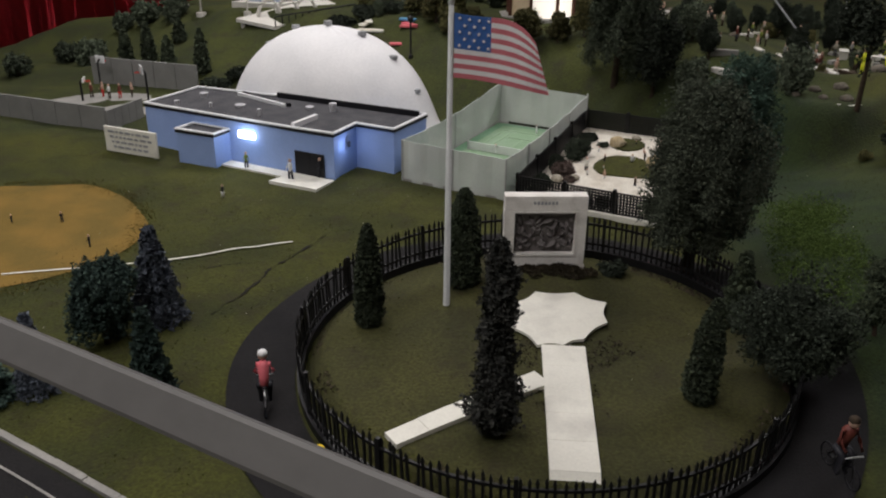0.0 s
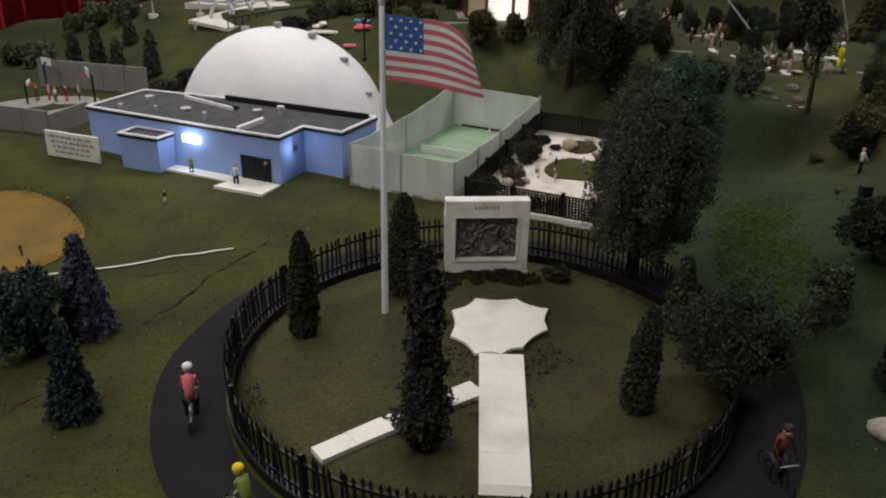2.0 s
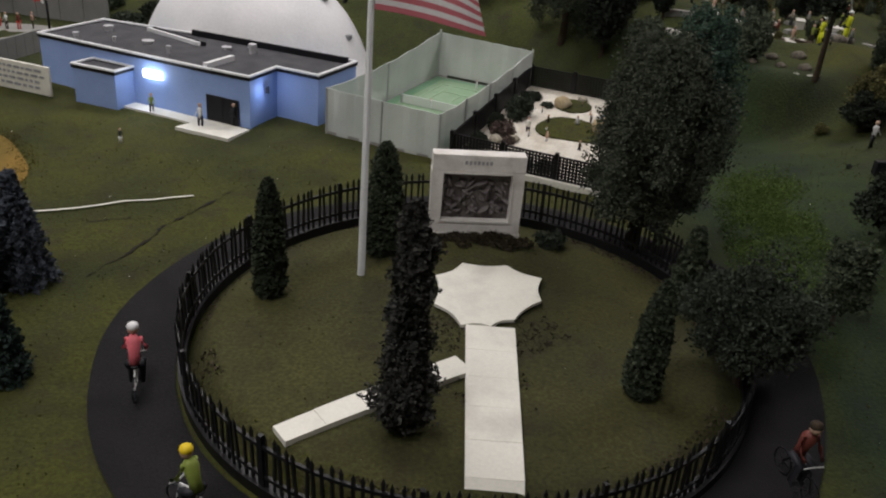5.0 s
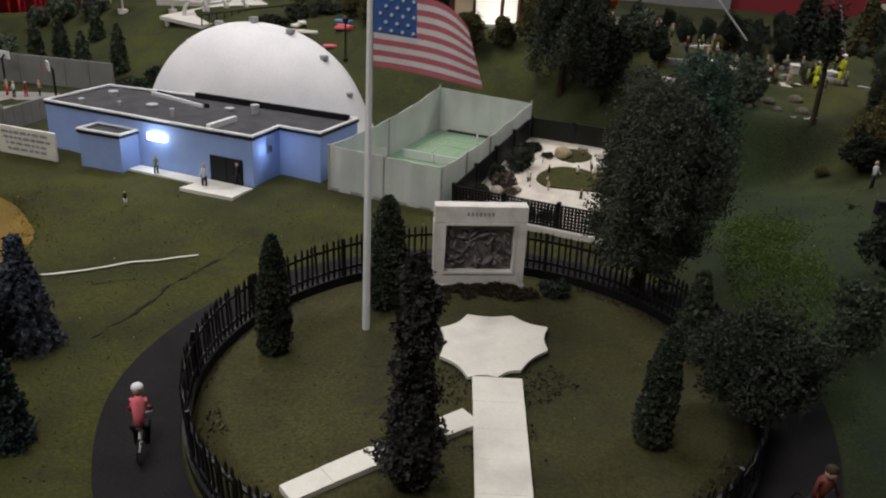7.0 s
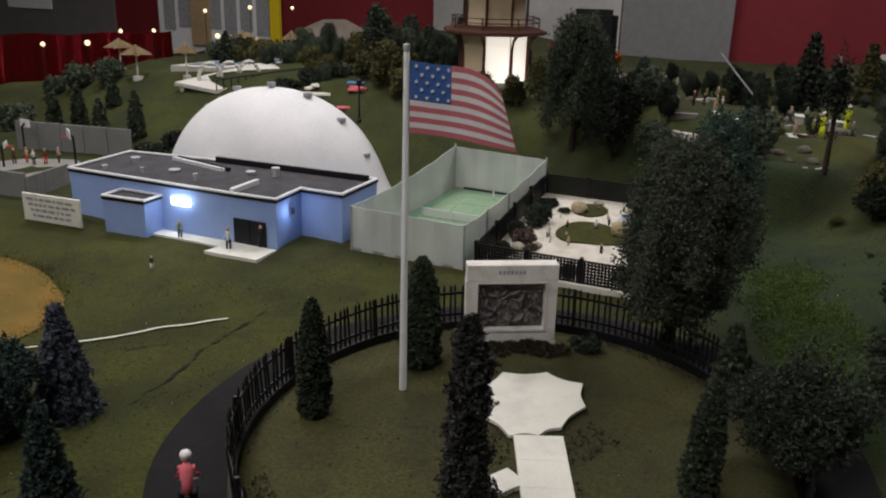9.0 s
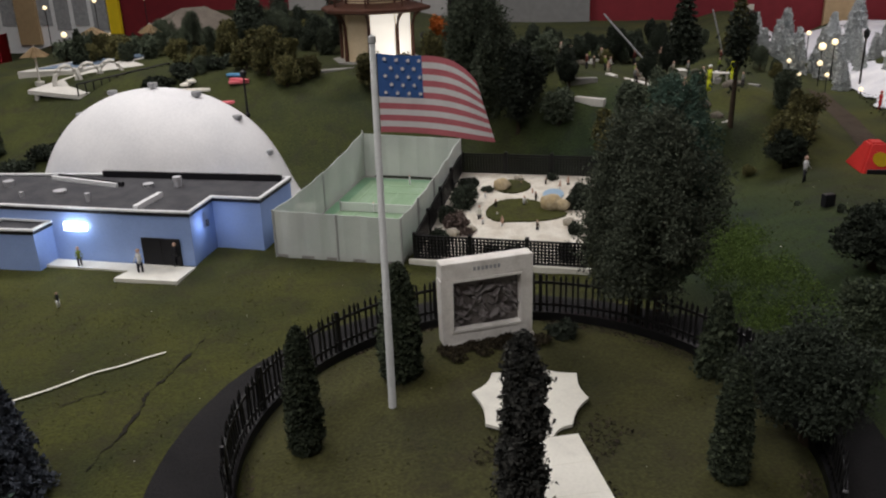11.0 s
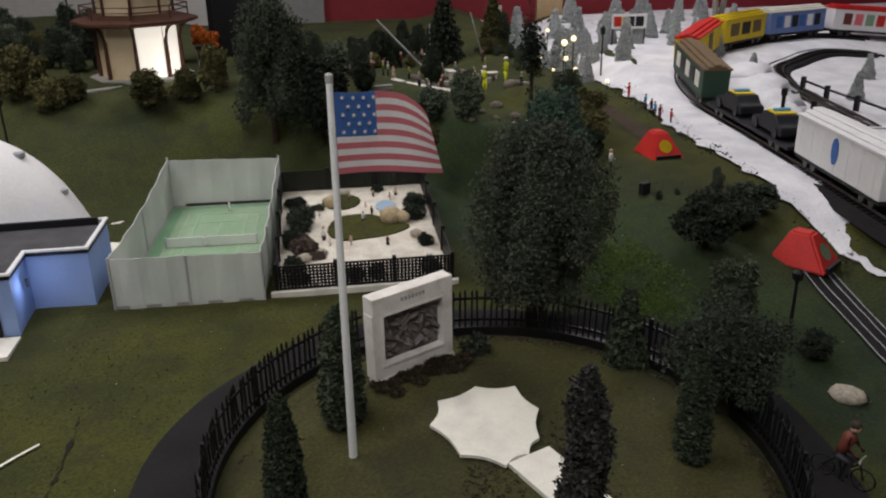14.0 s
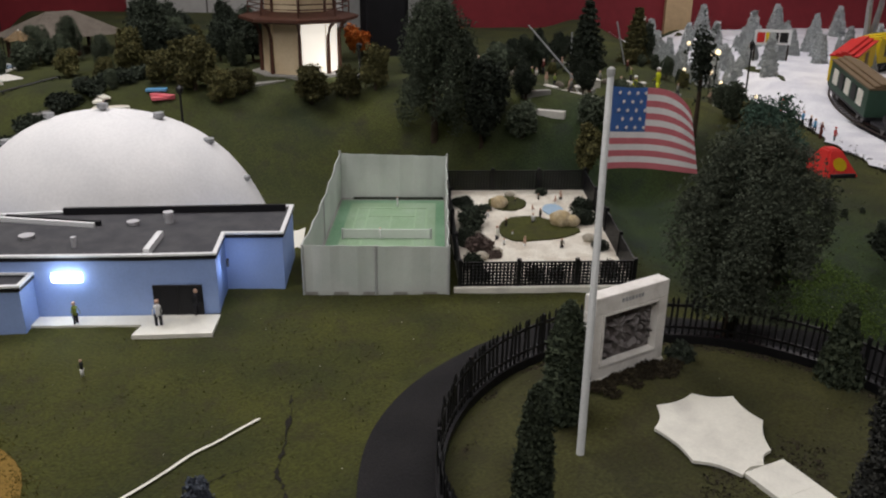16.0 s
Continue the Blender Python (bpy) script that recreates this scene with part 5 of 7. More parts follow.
for x, y, h, tn in ((-3.82, 5.66, 0.56, -60), (-4.75, 6.5, 0.50, 150), (-4.81, 5.98, 0.32, 100)):
    hp = thing("basketball_hoop", x, y, -0.03, tn, "dark basketball stand with a white backboard", "hoop", "hoops")
    bm = bmesh.new()
    tube(bm, [(0, 0, 0), (0, 0, h * 0.82), (0, -0.04, h * 0.9)], 0.014, 6)
    part("pole", bm, IRON, hp)
    bm = bmesh.new()
    box(bm, -0.085, -0.055, h * 0.80, 0.085, -0.04, h, 0.003)
    part("backboard", bm, TRIMW, hp)
    bm = bmesh.new()
    tube(bm, [(0.035 * math.cos(k * math.tau / 12), -0.095 + 0.035 * math.sin(k * math.tau / 12), h * 0.84) for k in range(13)], 0.005, 5, caps=False)
    part("ring", bm, REDF, hp)
for k in range(5):
    figurine(-4.75 + 0.13 * k, 6.15 + 0.07 * math.sin(k * 2), 0.2, (ORANGEF, SKIN, WHITEF)[k % 3], (BARK, REDF)[k % 2], 70 * k, None, "ball player figurine on the grey court", z=-0.018)["group"] = "court players"

# ---- lit pagoda tower ----
PAPER = material("tower_wall", (0.60, 0.47, 0.30), 0.7, 0.06, 12, 200, 0.05, second=(0.68, 0.56, 0.38))
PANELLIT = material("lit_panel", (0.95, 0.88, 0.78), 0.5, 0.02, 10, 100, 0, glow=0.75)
WOODRED = material("dark_timber", (0.085, 0.035, 0.022), 0.6, 0.2, 60, 200, 0.2)
pg = thing("pagoda", 1.42, 7.32, 0.93, 0, "lit octagonal pagoda with dark timber eaves and posts", "pagoda")


def octo(r, rot=22.5):
    return [(r * math.cos(math.radians(rot + 45 * k)), r * math.sin(math.radians(rot + 45 * k))) for k in range(8)]


bm = bmesh.new()
prism(bm, octo(0.62), -0.2, 0.06)
part("base", bm, CONCRETE, pg)
O = octo(0.47)
for k in range(8):
    a, b = Vector(O[k]), Vector(O[(k + 1) % 8])
    bm = bmesh.new()
    d = (b - a).normalized() * 0.02
    q = Vector((d.y, -d.x))
    prism(bm, [a + d, b - d, b - d - q, a + d - q], 0.06, 0.70)
    mid = (a + b) / 2
    # the light on the front right walls is put in as these panels' glow
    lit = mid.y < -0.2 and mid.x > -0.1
    part("wall_panel", bm, PANELLIT if lit else PAPER, pg, "white wall panel, its light put in as glow" if lit else "")
    bm = bmesh.new()
    tube(bm, [(a.x * 1.04, a.y * 1.04, 0.06), (a.x * 1.04, a.y * 1.04, 0.50), (a.x * 1.12, a.y * 1.12, 0.62), (a.x * 1.30, a.y * 1.30, 0.70)], [0.026, 0.022, 0.022, 0.03], 6)
    part("post", bm, WOODRED, pg)
for z0, z1, z2, r0, r1, r2 in ((0.70, 0.745, 0.80, 0.74, 0.70, 0.44), (1.40, 1.44, 1.62, 0.78, 0.72, 0.15)):
    bm = bmesh.new()
    rings = [[bm.verts.new((*p, z)) for p in octo(r)] for r, z in ((r0 - 0.05, z0 - 0.02), (r0, z0), (r0, z0 + 0.03), (r1, z1), (r2, z2))]
    for q, w in zip(rings, rings[1:]):
        for k in range(8):
            bm.faces.new((q[k], q[(k + 1) % 8], w[(k + 1) % 8], w[k]))
    bm.faces.new(rings[0][::-1])
    bm.faces.new(rings[-1])
    part("eave_roof", bm, WOODRED, pg, "dark red-brown timber eaves")
bm = bmesh.new()
prism(bm, octo(0.42), 0.78, 1.42)
part("upper_storey", bm, PAPER, pg, "pale tan upper storey")
for z in (0.84, 0.90):
    bm = bmesh.new()
    pts = octo(0.62)
    tube(bm, [(*p, z) for p in pts + pts[:1]], 0.008, 5, caps=False)
    part("railing", bm, WOODRED, pg)
for p in octo(0.62):
    bm = bmesh.new()
    tube(bm, [(*p, 0.76), (*p, 0.91)], 0.010, 5)
    part("baluster", bm, WOODRED, pg)
for p in octo(0.45):
    bm = bmesh.new()
    tube(bm, [(*p, 0.8), (p[0], p[1], 1.25), (p[0] * 1.25, p[1] * 1.25, 1.40)], 0.018, 5)
    part("upper_post", bm, WOODRED, pg)
# bare lamp with no fitting, added for the hot spot on those panels
bulb(1.72, 6.66, 1.12, 0.085, (1.0, 0.97, 0.92), 0.03)
st = thing("stone_steps", 0.72, 6.62, 0.62, 12, "wide grey stone steps below the tower", "steps")
for k in range(5):
    bm = bmesh.new()
    box(bm, -0.32, -0.12 + 0.06 * k, 0.0, 0.32, 0.25, 0.16 + 0.045 * k, 0.004)
    part("step", bm, CONCRETE, st)


def street_lamp(x, y, h, label, lit=0.0):
    t = thing("street_lamp", x, y, lh(x, y), 0, label, "lamp", "street lamps")
    bm = bmesh.new()
    lathe(bm, [(0.03, -0.04), (0.03, 0.03), (0.014, 0.05), (0.011, h * 0.82)], 8)
    part("pole", bm, IRON, t)
    bm = bmesh.new()
    lathe(bm, [(0.012, h * 0.82), (0.035, h * 0.86), (0.042, h * 0.95), (0.02, h * 0.98), (0.004, h)], 8)
    part("lantern", bm, LIT if lit else IRON, t)


street_lamp(1.86, 6.52, 0.42, "black lantern post before the tower")
street_lamp(3.10, -0.62, 0.52, "black lantern post on the slope")
street_lamp(7.7, 5.5, 0.8, "dark lamp post at the edge of the snow")
street_lamp(-0.42, 6.15, 0.55, "black lantern post on the hill")

DECKW = material("white_deck", (0.62, 0.60, 0.55), 0.6, 0.08, 20, 200, 0.1)

# ---- hill garden: ramp, round basin, poles ----
rp = thing("foot_bridge", 4.59, 5.47, 0.57, -52, "pale plank footbridge on the hill", "bridge")
for k in range(9):
    bm = bmesh.new()
    box(bm, -0.5 + 0.112 * k, -0.06, 0.09, -0.394 + 0.112 * k, 0.06, 0.115)
    for v in bm.verts:
        v.co.x *= 0.85
        v.co.z -= 0.13 * v.co.x
    part("plank", bm, DECKW, rp)
for x in (-0.45, 0.0, 0.45):
    for y in (-0.045, 0.045):
        bm = bmesh.new()
        tube(bm, [(x * 0.85, y, -0.3), (x * 0.85, y, 0.09 - 0.11 * x)], 0.014, 5)
        part("leg", bm, BARK, rp)
bs_ = thing("stone_basin", 4.20, 3.62, 0.61, 0, "round pale stone basin wall on the hill", "wall")
for k in range(20):
    a0, a1 = math.radians(-200 + 15 * k), math.radians(-200 + 15 * k + 14)
    bm = bmesh.new()
    prism(bm, [(r * math.cos(a), r * math.sin(a)) for r, a in ((0.25, a0), (0.29, a0), (0.29, a1), (0.25, a1))], -0.1, 0.055 + 0.006 * (k % 3))
    part("stone", bm, STONE, bs_)
for k, (x, y, h, a) in enumerate(((6.3, 6.6, 0.62, 24), (5.9, 7.4, 0.55, 2))):
    bm = bmesh.new()
    tube(bm, [(0, 0, -0.1), (-h * math.sin(math.radians(a)), 0, h)], 0.012, 5)
    ob = tagged(part("leaning_pole", bm, GREYMETAL), "thin grey pole leaning on the hill", "pole")
    ob.location = (x * U, y * U, lh(x, y) * U)
bm = bmesh.new()
tube(bm, [(0, 0, -0.1), (-0.86, 0.49, 0.96)], 0.012, 5)
ob = tagged(part("leaning_pole", bm, GREYMETAL), "long thin grey pole leaning over the hill", "pole")
ob.location = (5.14 * U, 5.88 * U, lh(5.14, 5.88) * U)
figurine(5.38, 5.01, 0.36, LIME, LIME, 20, WHITEF, "figurine in bright yellow work clothes")
figurine(5.22, 5.25, 0.33, LIME, LIME, 80, WHITEF, "figurine in a bright yellow jacket")
rng = random.Random(8)
for k in range(24):
    x, y = 3.7 + rng.random() * 2.4, 5.4 + rng.random() * 2.0
    figurine(x, y, 0.16 + 0.08 * rng.random(), rng.choice((SKIN, ROCK, CONCRETE, GREENF, ORANGEF, DARKF)), rng.choice((DARKF, ROCK, BARK)), rng.random() * 360, None, "small pale figurine among the hill trees")["group"] = "hill figurines"
for k in range(7):
    bm = bmesh.new()
    r = 0.03 + 0.05 * rng.random()
    lump(bm, (0, 0, r * 0.4), r, 2, 0.35, 0.7, 2.5)
    ob = tagged(part("boulder", bm, HILLROCK), "rough brown boulder on the hill", "rock", "hill boulders")
    x, y = 3.5 + rng.random() * 1.2, 3.5 + rng.random() * 1.1
    ob.location = (x * U, y * U, (lh(x, y) - 0.01) * U)
bm = bmesh.new()
lump(bm, (0, 0, 0.02), 0.11, 2, 0.35, 0.4, 2.5)
ob = tagged(part("boulder", bm, ROCK), "pale flat rock by the road", "rock")
ob.location = (2.84 * U, -1.20 * U, (lh(2.84, -1.20)) * U)
for x, y, tn, s, c in ((5.05, 2.18, -22, 0.95, YELF), (4.16, -0.07, 10, 0.98, COURT)):
    t = thing("play_tent", x, y, lh(x, y) - 0.01, tn, "small red tent with a round coloured badge", "tent", "tents")
    bm = bmesh.new()
    L, W, H = 0.24 * s, 0.20 * s, 0.27 * s
    vs = [bm.verts.new(p) for p in ((-W, -L, 0), (W, -L, 0), (W, L, 0), (-W, L, 0), (-W * 0.35, -L * 0.2, H), (W * 0.35, -L * 0.2, H), (W * 0.35, L * 0.5, H), (-W * 0.35, L * 0.5, H))]
    for q in ((3, 2, 1, 0), (4, 5, 6, 7), (0, 1, 5, 4), (1, 2, 6, 5), (2, 3, 7, 6), (3, 0, 4, 7)):
        bm.faces.new([vs[i] for i in q])
    bmesh.ops.bevel(bm, geom=bm.edges[:], offset=0.018, segments=2, affect="EDGES")
    part("shell", bm, REDF, t)
    bm = bmesh.new()
    nrm = Vector((0, -H, L * 0.8)).normalized()
    c0 = Vector((0, -L * 0.62, H * 0.48)) + Vector((0, -H, L * 0.8)).cross(Vector((0, 0, 0)))
    side = Vector((1, 0, 0))
    upv = Vector((0, L * 0.8, H)).normalized()
    off = side.cross(upv).normalized()
    ring = [bm.verts.new(c0 + off * 0.006 + side * 0.075 * s * math.cos(k * math.tau / 20) + upv * 0.075 * s * math.sin(k * math.tau / 20)) for k in range(20)]
    bm.faces.new(ring)
    bmesh.ops.solidify(bm, geom=bm.faces[:], thickness=0.012)
    part("badge", bm, c, t, "round coloured badge")
    bm = bmesh.new()
    box(bm, -W * 0.7, -L - 0.006, 0.0, W * 0.7, -L + 0.02, 0.05)
    part("doorway", bm, BLACK, t)
bm = bmesh.new()
box(bm, -0.05, -0.03, 0, 0.05, 0.03, 0.11, 0.006)
ob = tagged(part("signal_box", bm, BLACK), "small black box on the slope", "box")
ob.location = (3.94 * U, 1.41 * U, (lh(3.94, 1.41) - 0.005) * U)
tagged(strip("service_road", [(5.25, 2.3), (6.3, 4.05), (7.1, 5.6)], -0.12, 0.12, BARK, 0.010, 40, 4), "dark brown path along the slope", "road", kind="structure")
tagged(strip("slide_track", [(2.7, -2.7), (3.55, -1.15), (4.12, -0.2)], -0.13, 0.13, ASPHALT, 0.012, 40, 4), "dark grey sledge track below the tent", "track", kind="structure")
for w in (-0.12, -0.03, 0.06, 0.12):
    tagged(strip("slide_rail", [(2.7, -2.7), (3.55, -1.15), (4.12, -0.2)], w - 0.006, w + 0.006, GREYMETAL, 0.022, 40, 2), "thin grey rail of the sledge track", "rail", kind="structure")

# ---- railway in the snow ----
TRACK = [(3.9, -2.0), (4.50, -0.95), (5.12, -0.02), (5.84, 1.03), (6.66, 2.28), (7.25, 3.2), (8.05, 4.25), (9.7, 4.95), (11.8, 5.05), (13.4, 4.4), (15.0, 3.2)]


def spline(pts, n=24):
    out = []
    P = [Vector(p) for p in pts]
    for i in range(1, len(P) - 2):
        for k in range(n):
            t = k / n
            a, b, c, d = P[i - 1], P[i], P[i + 1], P[i + 2]
            out.append(0.5 * ((2 * b) + (c - a) * t + (2 * a - 5 * b + 4 * c - d) * t * t + (3 * b - a - 3 * c + d) * t ** 3))
    return out


def along(path):
    L = [0.0]
    for a, b in zip(path, path[1:]):
        L.append(L[-1] + (b - a).length)

    def at(s):
        k = max(0, min(len(path) - 2, int(np.searchsorted(L, s)) - 1))
        d = (path[k + 1] - path[k]).normalized()
        return path[k] + d * (s - L[k]), d
    return at, L[-1]


MAINLINE, INNER = spline(TRACK), spline([(6.6, 0.2), (7.7, 1.34), (8.65, 2.58), (9.7, 3.84), (10.5, 4.1), (11.6, 4.2), (12.7, 3.7), (13.6, 2.9)])
RUST = material("rail_steel", (0.10, 0.09, 0.085), 0.4, 0.2, 40, 200, 0.1, metal=0.6)


def tz(p):
    return 0.425 + 0.26 * sm(3.3, 4.9, p.y)



def railway(path, label):
    at, L = along(path)
    t = thing("railway_track", 0, 0, 0, 0, label, "track", kind="structure")
    bm = bmesh.new()
    s = 0.05
    while s < L:
        p, d = at(s)
        q = Vector((-d.y, d.x)) * 0.16
        d = d * 0.022
        prism(bm, [p - q - d, p + q - d, p + q + d, p - q + d], tz(p) - 0.05, tz(p) + 0.015)
        s += 0.085
    tagged(part("sleepers", bm, BLACK, t), kind="stuff")
    bm = bmesh.new()
    prev = None
    for k in range(0, int(L / 0.12)):
        p, d = at(k * 0.12)
        q = Vector((-d.y, d.x)) * 0.21
        cur = [bm.verts.new((*(p + q * w), z)) for w, z in ((-1.25, tz(p) - 0.08), (-1, tz(p)), (1, tz(p)), (1.25, tz(p) - 0.08))]
        if prev:
            for i in range(3):
                bm.faces.new((prev[i], prev[i + 1], cur[i + 1], cur[i]))
        prev = cur
    part("ballast_bed", bm, ASPHALT, t)
    for off in (-0.11, 0.0, 0.11):
        bm = bmesh.new()
        pts = []
        for k in range(0, int(L / 0.15)):
            p, d = at(k * 0.15)
            pts.append((*(p + Vector((-d.y, d.x)) * off), tz(p) + 0.03))
        tube(bm, pts, 0.014, 5)
        part("rail", bm, RUST, t)
    return at, L


mat_, mlen = railway(MAINLINE, "three-rail toy railway track through the snow")
railway(INNER, "three-rail toy railway track on the inner loop")


def car(s0, length, hgt, label, body, roof, windows=0, band=None, flat=False, art=()):
    (p, _), (p2, _) = mat_(s0), mat_(s0 + length)
    d = (p2 - p).normalized()
    c = (p + p2) / 2
    t = thing("railway_wagon", c.x, c.y, 0, 0, label, "wagon", "train")
    rise = math.degrees(math.atan2(tz(p2) - tz(p), (p2 - p).length))
    t.matrix_world = pose(c.x * U, c.y * U, ((tz(p) + tz(p2)) / 2 + 0.04) * U, 0, -rise, math.degrees(math.atan2(d.y, d.x)))
    L, W = length / 2 - 0.05, 0.17
    bm = bmesh.new()
    box(bm, -L, -W * 0.9, 0.07, L, W * 0.9, 0.11, 0.006)
    part("underframe", bm, BLACK, t)
    for e in (-1, 1):
        bm = bmesh.new()
        box(bm, e * L * 0.68 - 0.13, -0.10, 0.02, e * L * 0.68 + 0.13, 0.10, 0.07, 0.006)
        bogie = part("bogie", bm, BLACK, t)
        for x in (-0.08, 0.08):
            for y in (-0.115, 0.115):
                bm = bmesh.new()
                tube(bm, [(e * L * 0.68 + x, y - 0.012, 0.045), (e * L * 0.68 + x, y + 0.012, 0.045)], 0.045, 12)
                part("wheel", bm, RUST, bogie)
        bm = bmesh.new()
        box(bm, e * (L + 0.03) - 0.04, -0.02, 0.06, e * (L + 0.03) + 0.04, 0.02, 0.09)
        part("coupler", bm, IRON, t)
    if not flat:
        bm = bmesh.new()
        box(bm, -L, -W, 0.11, L, W, hgt * 0.86, 0.008)
        part("body", bm, body, t)
        bm = bmesh.new()
        prism(bm, [(-L - 0.01, -W - 0.012), (L + 0.01, -W - 0.012), (L + 0.01, W + 0.012), (-L - 0.01, W + 0.012)], hgt * 0.86, hgt * 0.90)
        for y0, y1, z0, z1 in ((-W * 0.7, W * 0.7, hgt * 0.90, hgt * 0.955), (-W * 0.3, W * 0.3, hgt * 0.955, hgt)):
            box(bm, -L, y0, z0, L, y1, z1, 0.01)
        part("roof", bm, roof, t)
        for side in (-1, 1):
            for k in range(windows):
                x = -L * 0.82 + 1.64 * L * (k + 0.5) / windows
                w = 1.64 * L / windows * 0.36
                bm = bmesh.new()
                box(bm, x - w, side * (W + 0.004) - 0.004, hgt * 0.38, x + w, side * (W + 0.004) + 0.004, hgt * 0.74)
                part("window", bm, art[k % len(art)] if art else BLACK, t)
            if band:
                bm = bmesh.new()
                box(bm, -0.10, side * (W + 0.006) - 0.006, 0.14, 0.10, side * (W + 0.006) + 0.006, hgt * 0.80)
                part("sliding_door", bm, band, t)
            for k in range(7 if not windows else 0):
                x = -L + 2 * L * (k + 0.5) / 7
                bm = bmesh.new()
                box(bm, x - 0.008, side * (W + 0.003) - 0.004, 0.13, x + 0.008, side * (W + 0.003) + 0.004, hgt * 0.84)
                part("rib", bm, body, t)
    return t


DKGREEN = dye("wagon_green", (0.03, 0.07, 0.045))
BROWNR = dye("brown_roof", (0.16, 0.11, 0.06))
PALEB = dye("pale_blue", (0.16, 0.24, 0.50))
car(0.62, 1.66, 0.55, "white boxcar with a dark round badge", WHITEF, WHITEF)
car(2.36, 2.34, 0.2, "black flat wagon that carries two toy cars", BLACK, BLACK, flat=True)
car(4.77, 1.5, 0.53, "dark green passenger wagon with a brown roof", DKGREEN, BROWNR, 5, art=(CARD, BLACK))
car(6.37, 1.55, 0.53, "yellow boxcar with a red roof", YELF, REDF, 0, BROWNR)
car(8.02, 1.4, 0.53, "yellow boxcar with dark pictures on its sides", YELF, YELF, 3, art=(BROWNR, DARKF))
car(9.52, 1.42, 0.53, "blue wagon with white and navy pictures", PALEB, CARD, 6, art=(NAVY, WHITEF, DARKF))
car(11.04, 1.9, 0.53, "white wagon with a row of coloured panels", WHITEF, REDF, 7, art=(ORANGEF, PINKF, COURT, REDF, BLUEF))
(p, d) = mat_(1.45)
bm = bmesh.new()
prism(bm, [(0.06 * math.cos(k * math.tau / 20), 0.12 * math.sin(k * math.tau / 20)) for k in range(20)], 0, 0.006)
nq = Vector((-d.y, d.x))
b_ = tagged(part("wagon_badge", bm, NAVY), "dark oval badge on the white boxcar", "badge")
b_.matrix_world = pose((p.x + nq.x * 0.171) * U, (p.y + nq.y * 0.171) * U, (tz(p) + 0.36) * U, 90, 0, math.degrees(math.atan2(nq.y, nq.x)) + 90)
for s in (3.0, 4.05):
    (p, d) = mat_(s)
    t = thing("toy_car", p.x, p.y, tz(p) + 0.15, math.degrees(math.atan2(d.y, d.x)), "black and yellow toy patrol car on a flat wagon", "car", "toy cars")
    t.matrix_world = t.matrix_world @ Matrix.Diagonal((1.25, 1.25, 1.2, 1))
    bm = bmesh.new()
    prof = [(-0.30, 0.03), (-0.30, 0.11), (-0.22, 0.125), (-0.15, 0.19), (0.08, 0.19), (0.16, 0.125), (0.29, 0.105), (0.31, 0.03)]
    lo = [bm.verts.new((x, -0.11, z)) for x, z in prof]
    hi = [bm.verts.new((x, 0.11, z)) for x, z in prof]
    bm.faces.new(lo[::-1])
    bm.faces.new(hi)
    for k in range(len(prof)):
        q = (k + 1) % len(prof)
        bm.faces.new((lo[k], lo[q], hi[q], hi[k]))
    bmesh.ops.recalc_face_normals(bm, faces=bm.faces)
    bmesh.ops.bevel(bm, geom=bm.edges[:], offset=0.012, segments=1, affect="EDGES")
    part("body", bm, BLACK, t)
    bm = bmesh.new()
    box(bm, -0.12, -0.09, 0.188, 0.06, 0.09, 0.20, 0.003)
    part("roof_panel", bm, YELF, t)
    bm = bmesh.new()
    box(bm, -0.05, -0.07, 0.20, -0.01, 0.07, 0.225, 0.005)
    part("light_bar", bm, BLUEF, t)
    for x in (-0.19, 0.19):
        for y in (-0.10, 0.10):
            bm = bmesh.new()
            tube(bm, [(x, y - 0.02, 0.045), (x, y + 0.02, 0.045)], 0.045, 12)
            part("wheel", bm, IRON, t)
# frosted firs, snow bank, hoarding
fr = stand(spruce(0.62, 0.17, FROST, 51, 12, 0.024, "snow-covered fir beside the railway"), 7.9, 6.4)
fr["group"] = "snowy firs"
rng = random.Random(3)
for x, y, s in ((8.4, 6.9, 1.3), (8.9, 7.0, 0.9), (9.3, 7.6, 1.5), (8.6, 8.0, 1.2), (9.9, 7.5, 1.0), (10.6, 7.9, 1.5), (11.2, 7.6, 1.1), (9.0, 8.9, 1.6), (9.9, 8.8, 1.3), (11.8, 8.3, 1.5), (12.6, 8.0, 1.2), (13.6, 8.2, 1.4), (8.3, 6.2, 0.8), (7.6, 6.7, 1.1), (7.9, 7.6, 1.2), (9.5, 4.75, 0.9), (10.1, 5.2, 1.0), (11.8, 5.9, 0.8), (9.2, 3.9, 0.8), (9.0, 2.2, 0.9), (10.6, 2.9, 0.9), (11.4, 2.6, 0.9), (8.3, 5.6, 1.0), (8.9, 6.1, 1.2), (7.5, 5.6, 0.9), (9.9, 5.9, 1.1), (10.9, 6.1, 1.2), (11.9, 6.2, 1.2), (8.1, 6.8, 1.5), (9.6, 6.6, 1.3), (7.2, 6.4, 1.0), (10.9, 9.4, 1.5), (12.9, 9.2, 1.4)):
    again(fr, x, y, rng.random() * 360, s * 0.72, s * 0.76)
for k in range(30):
    x, y = 7.4 + 3.6 * rng.random(), 5.6 + 2.6 * rng.random()
    if track_side(x, y) < -2.0 or y < 5.5:
        continue
    f = rng.uniform(0.55, 1.0)
    again(fr, x, y, rng.random() * 360, f * 0.75, f * 0.8)
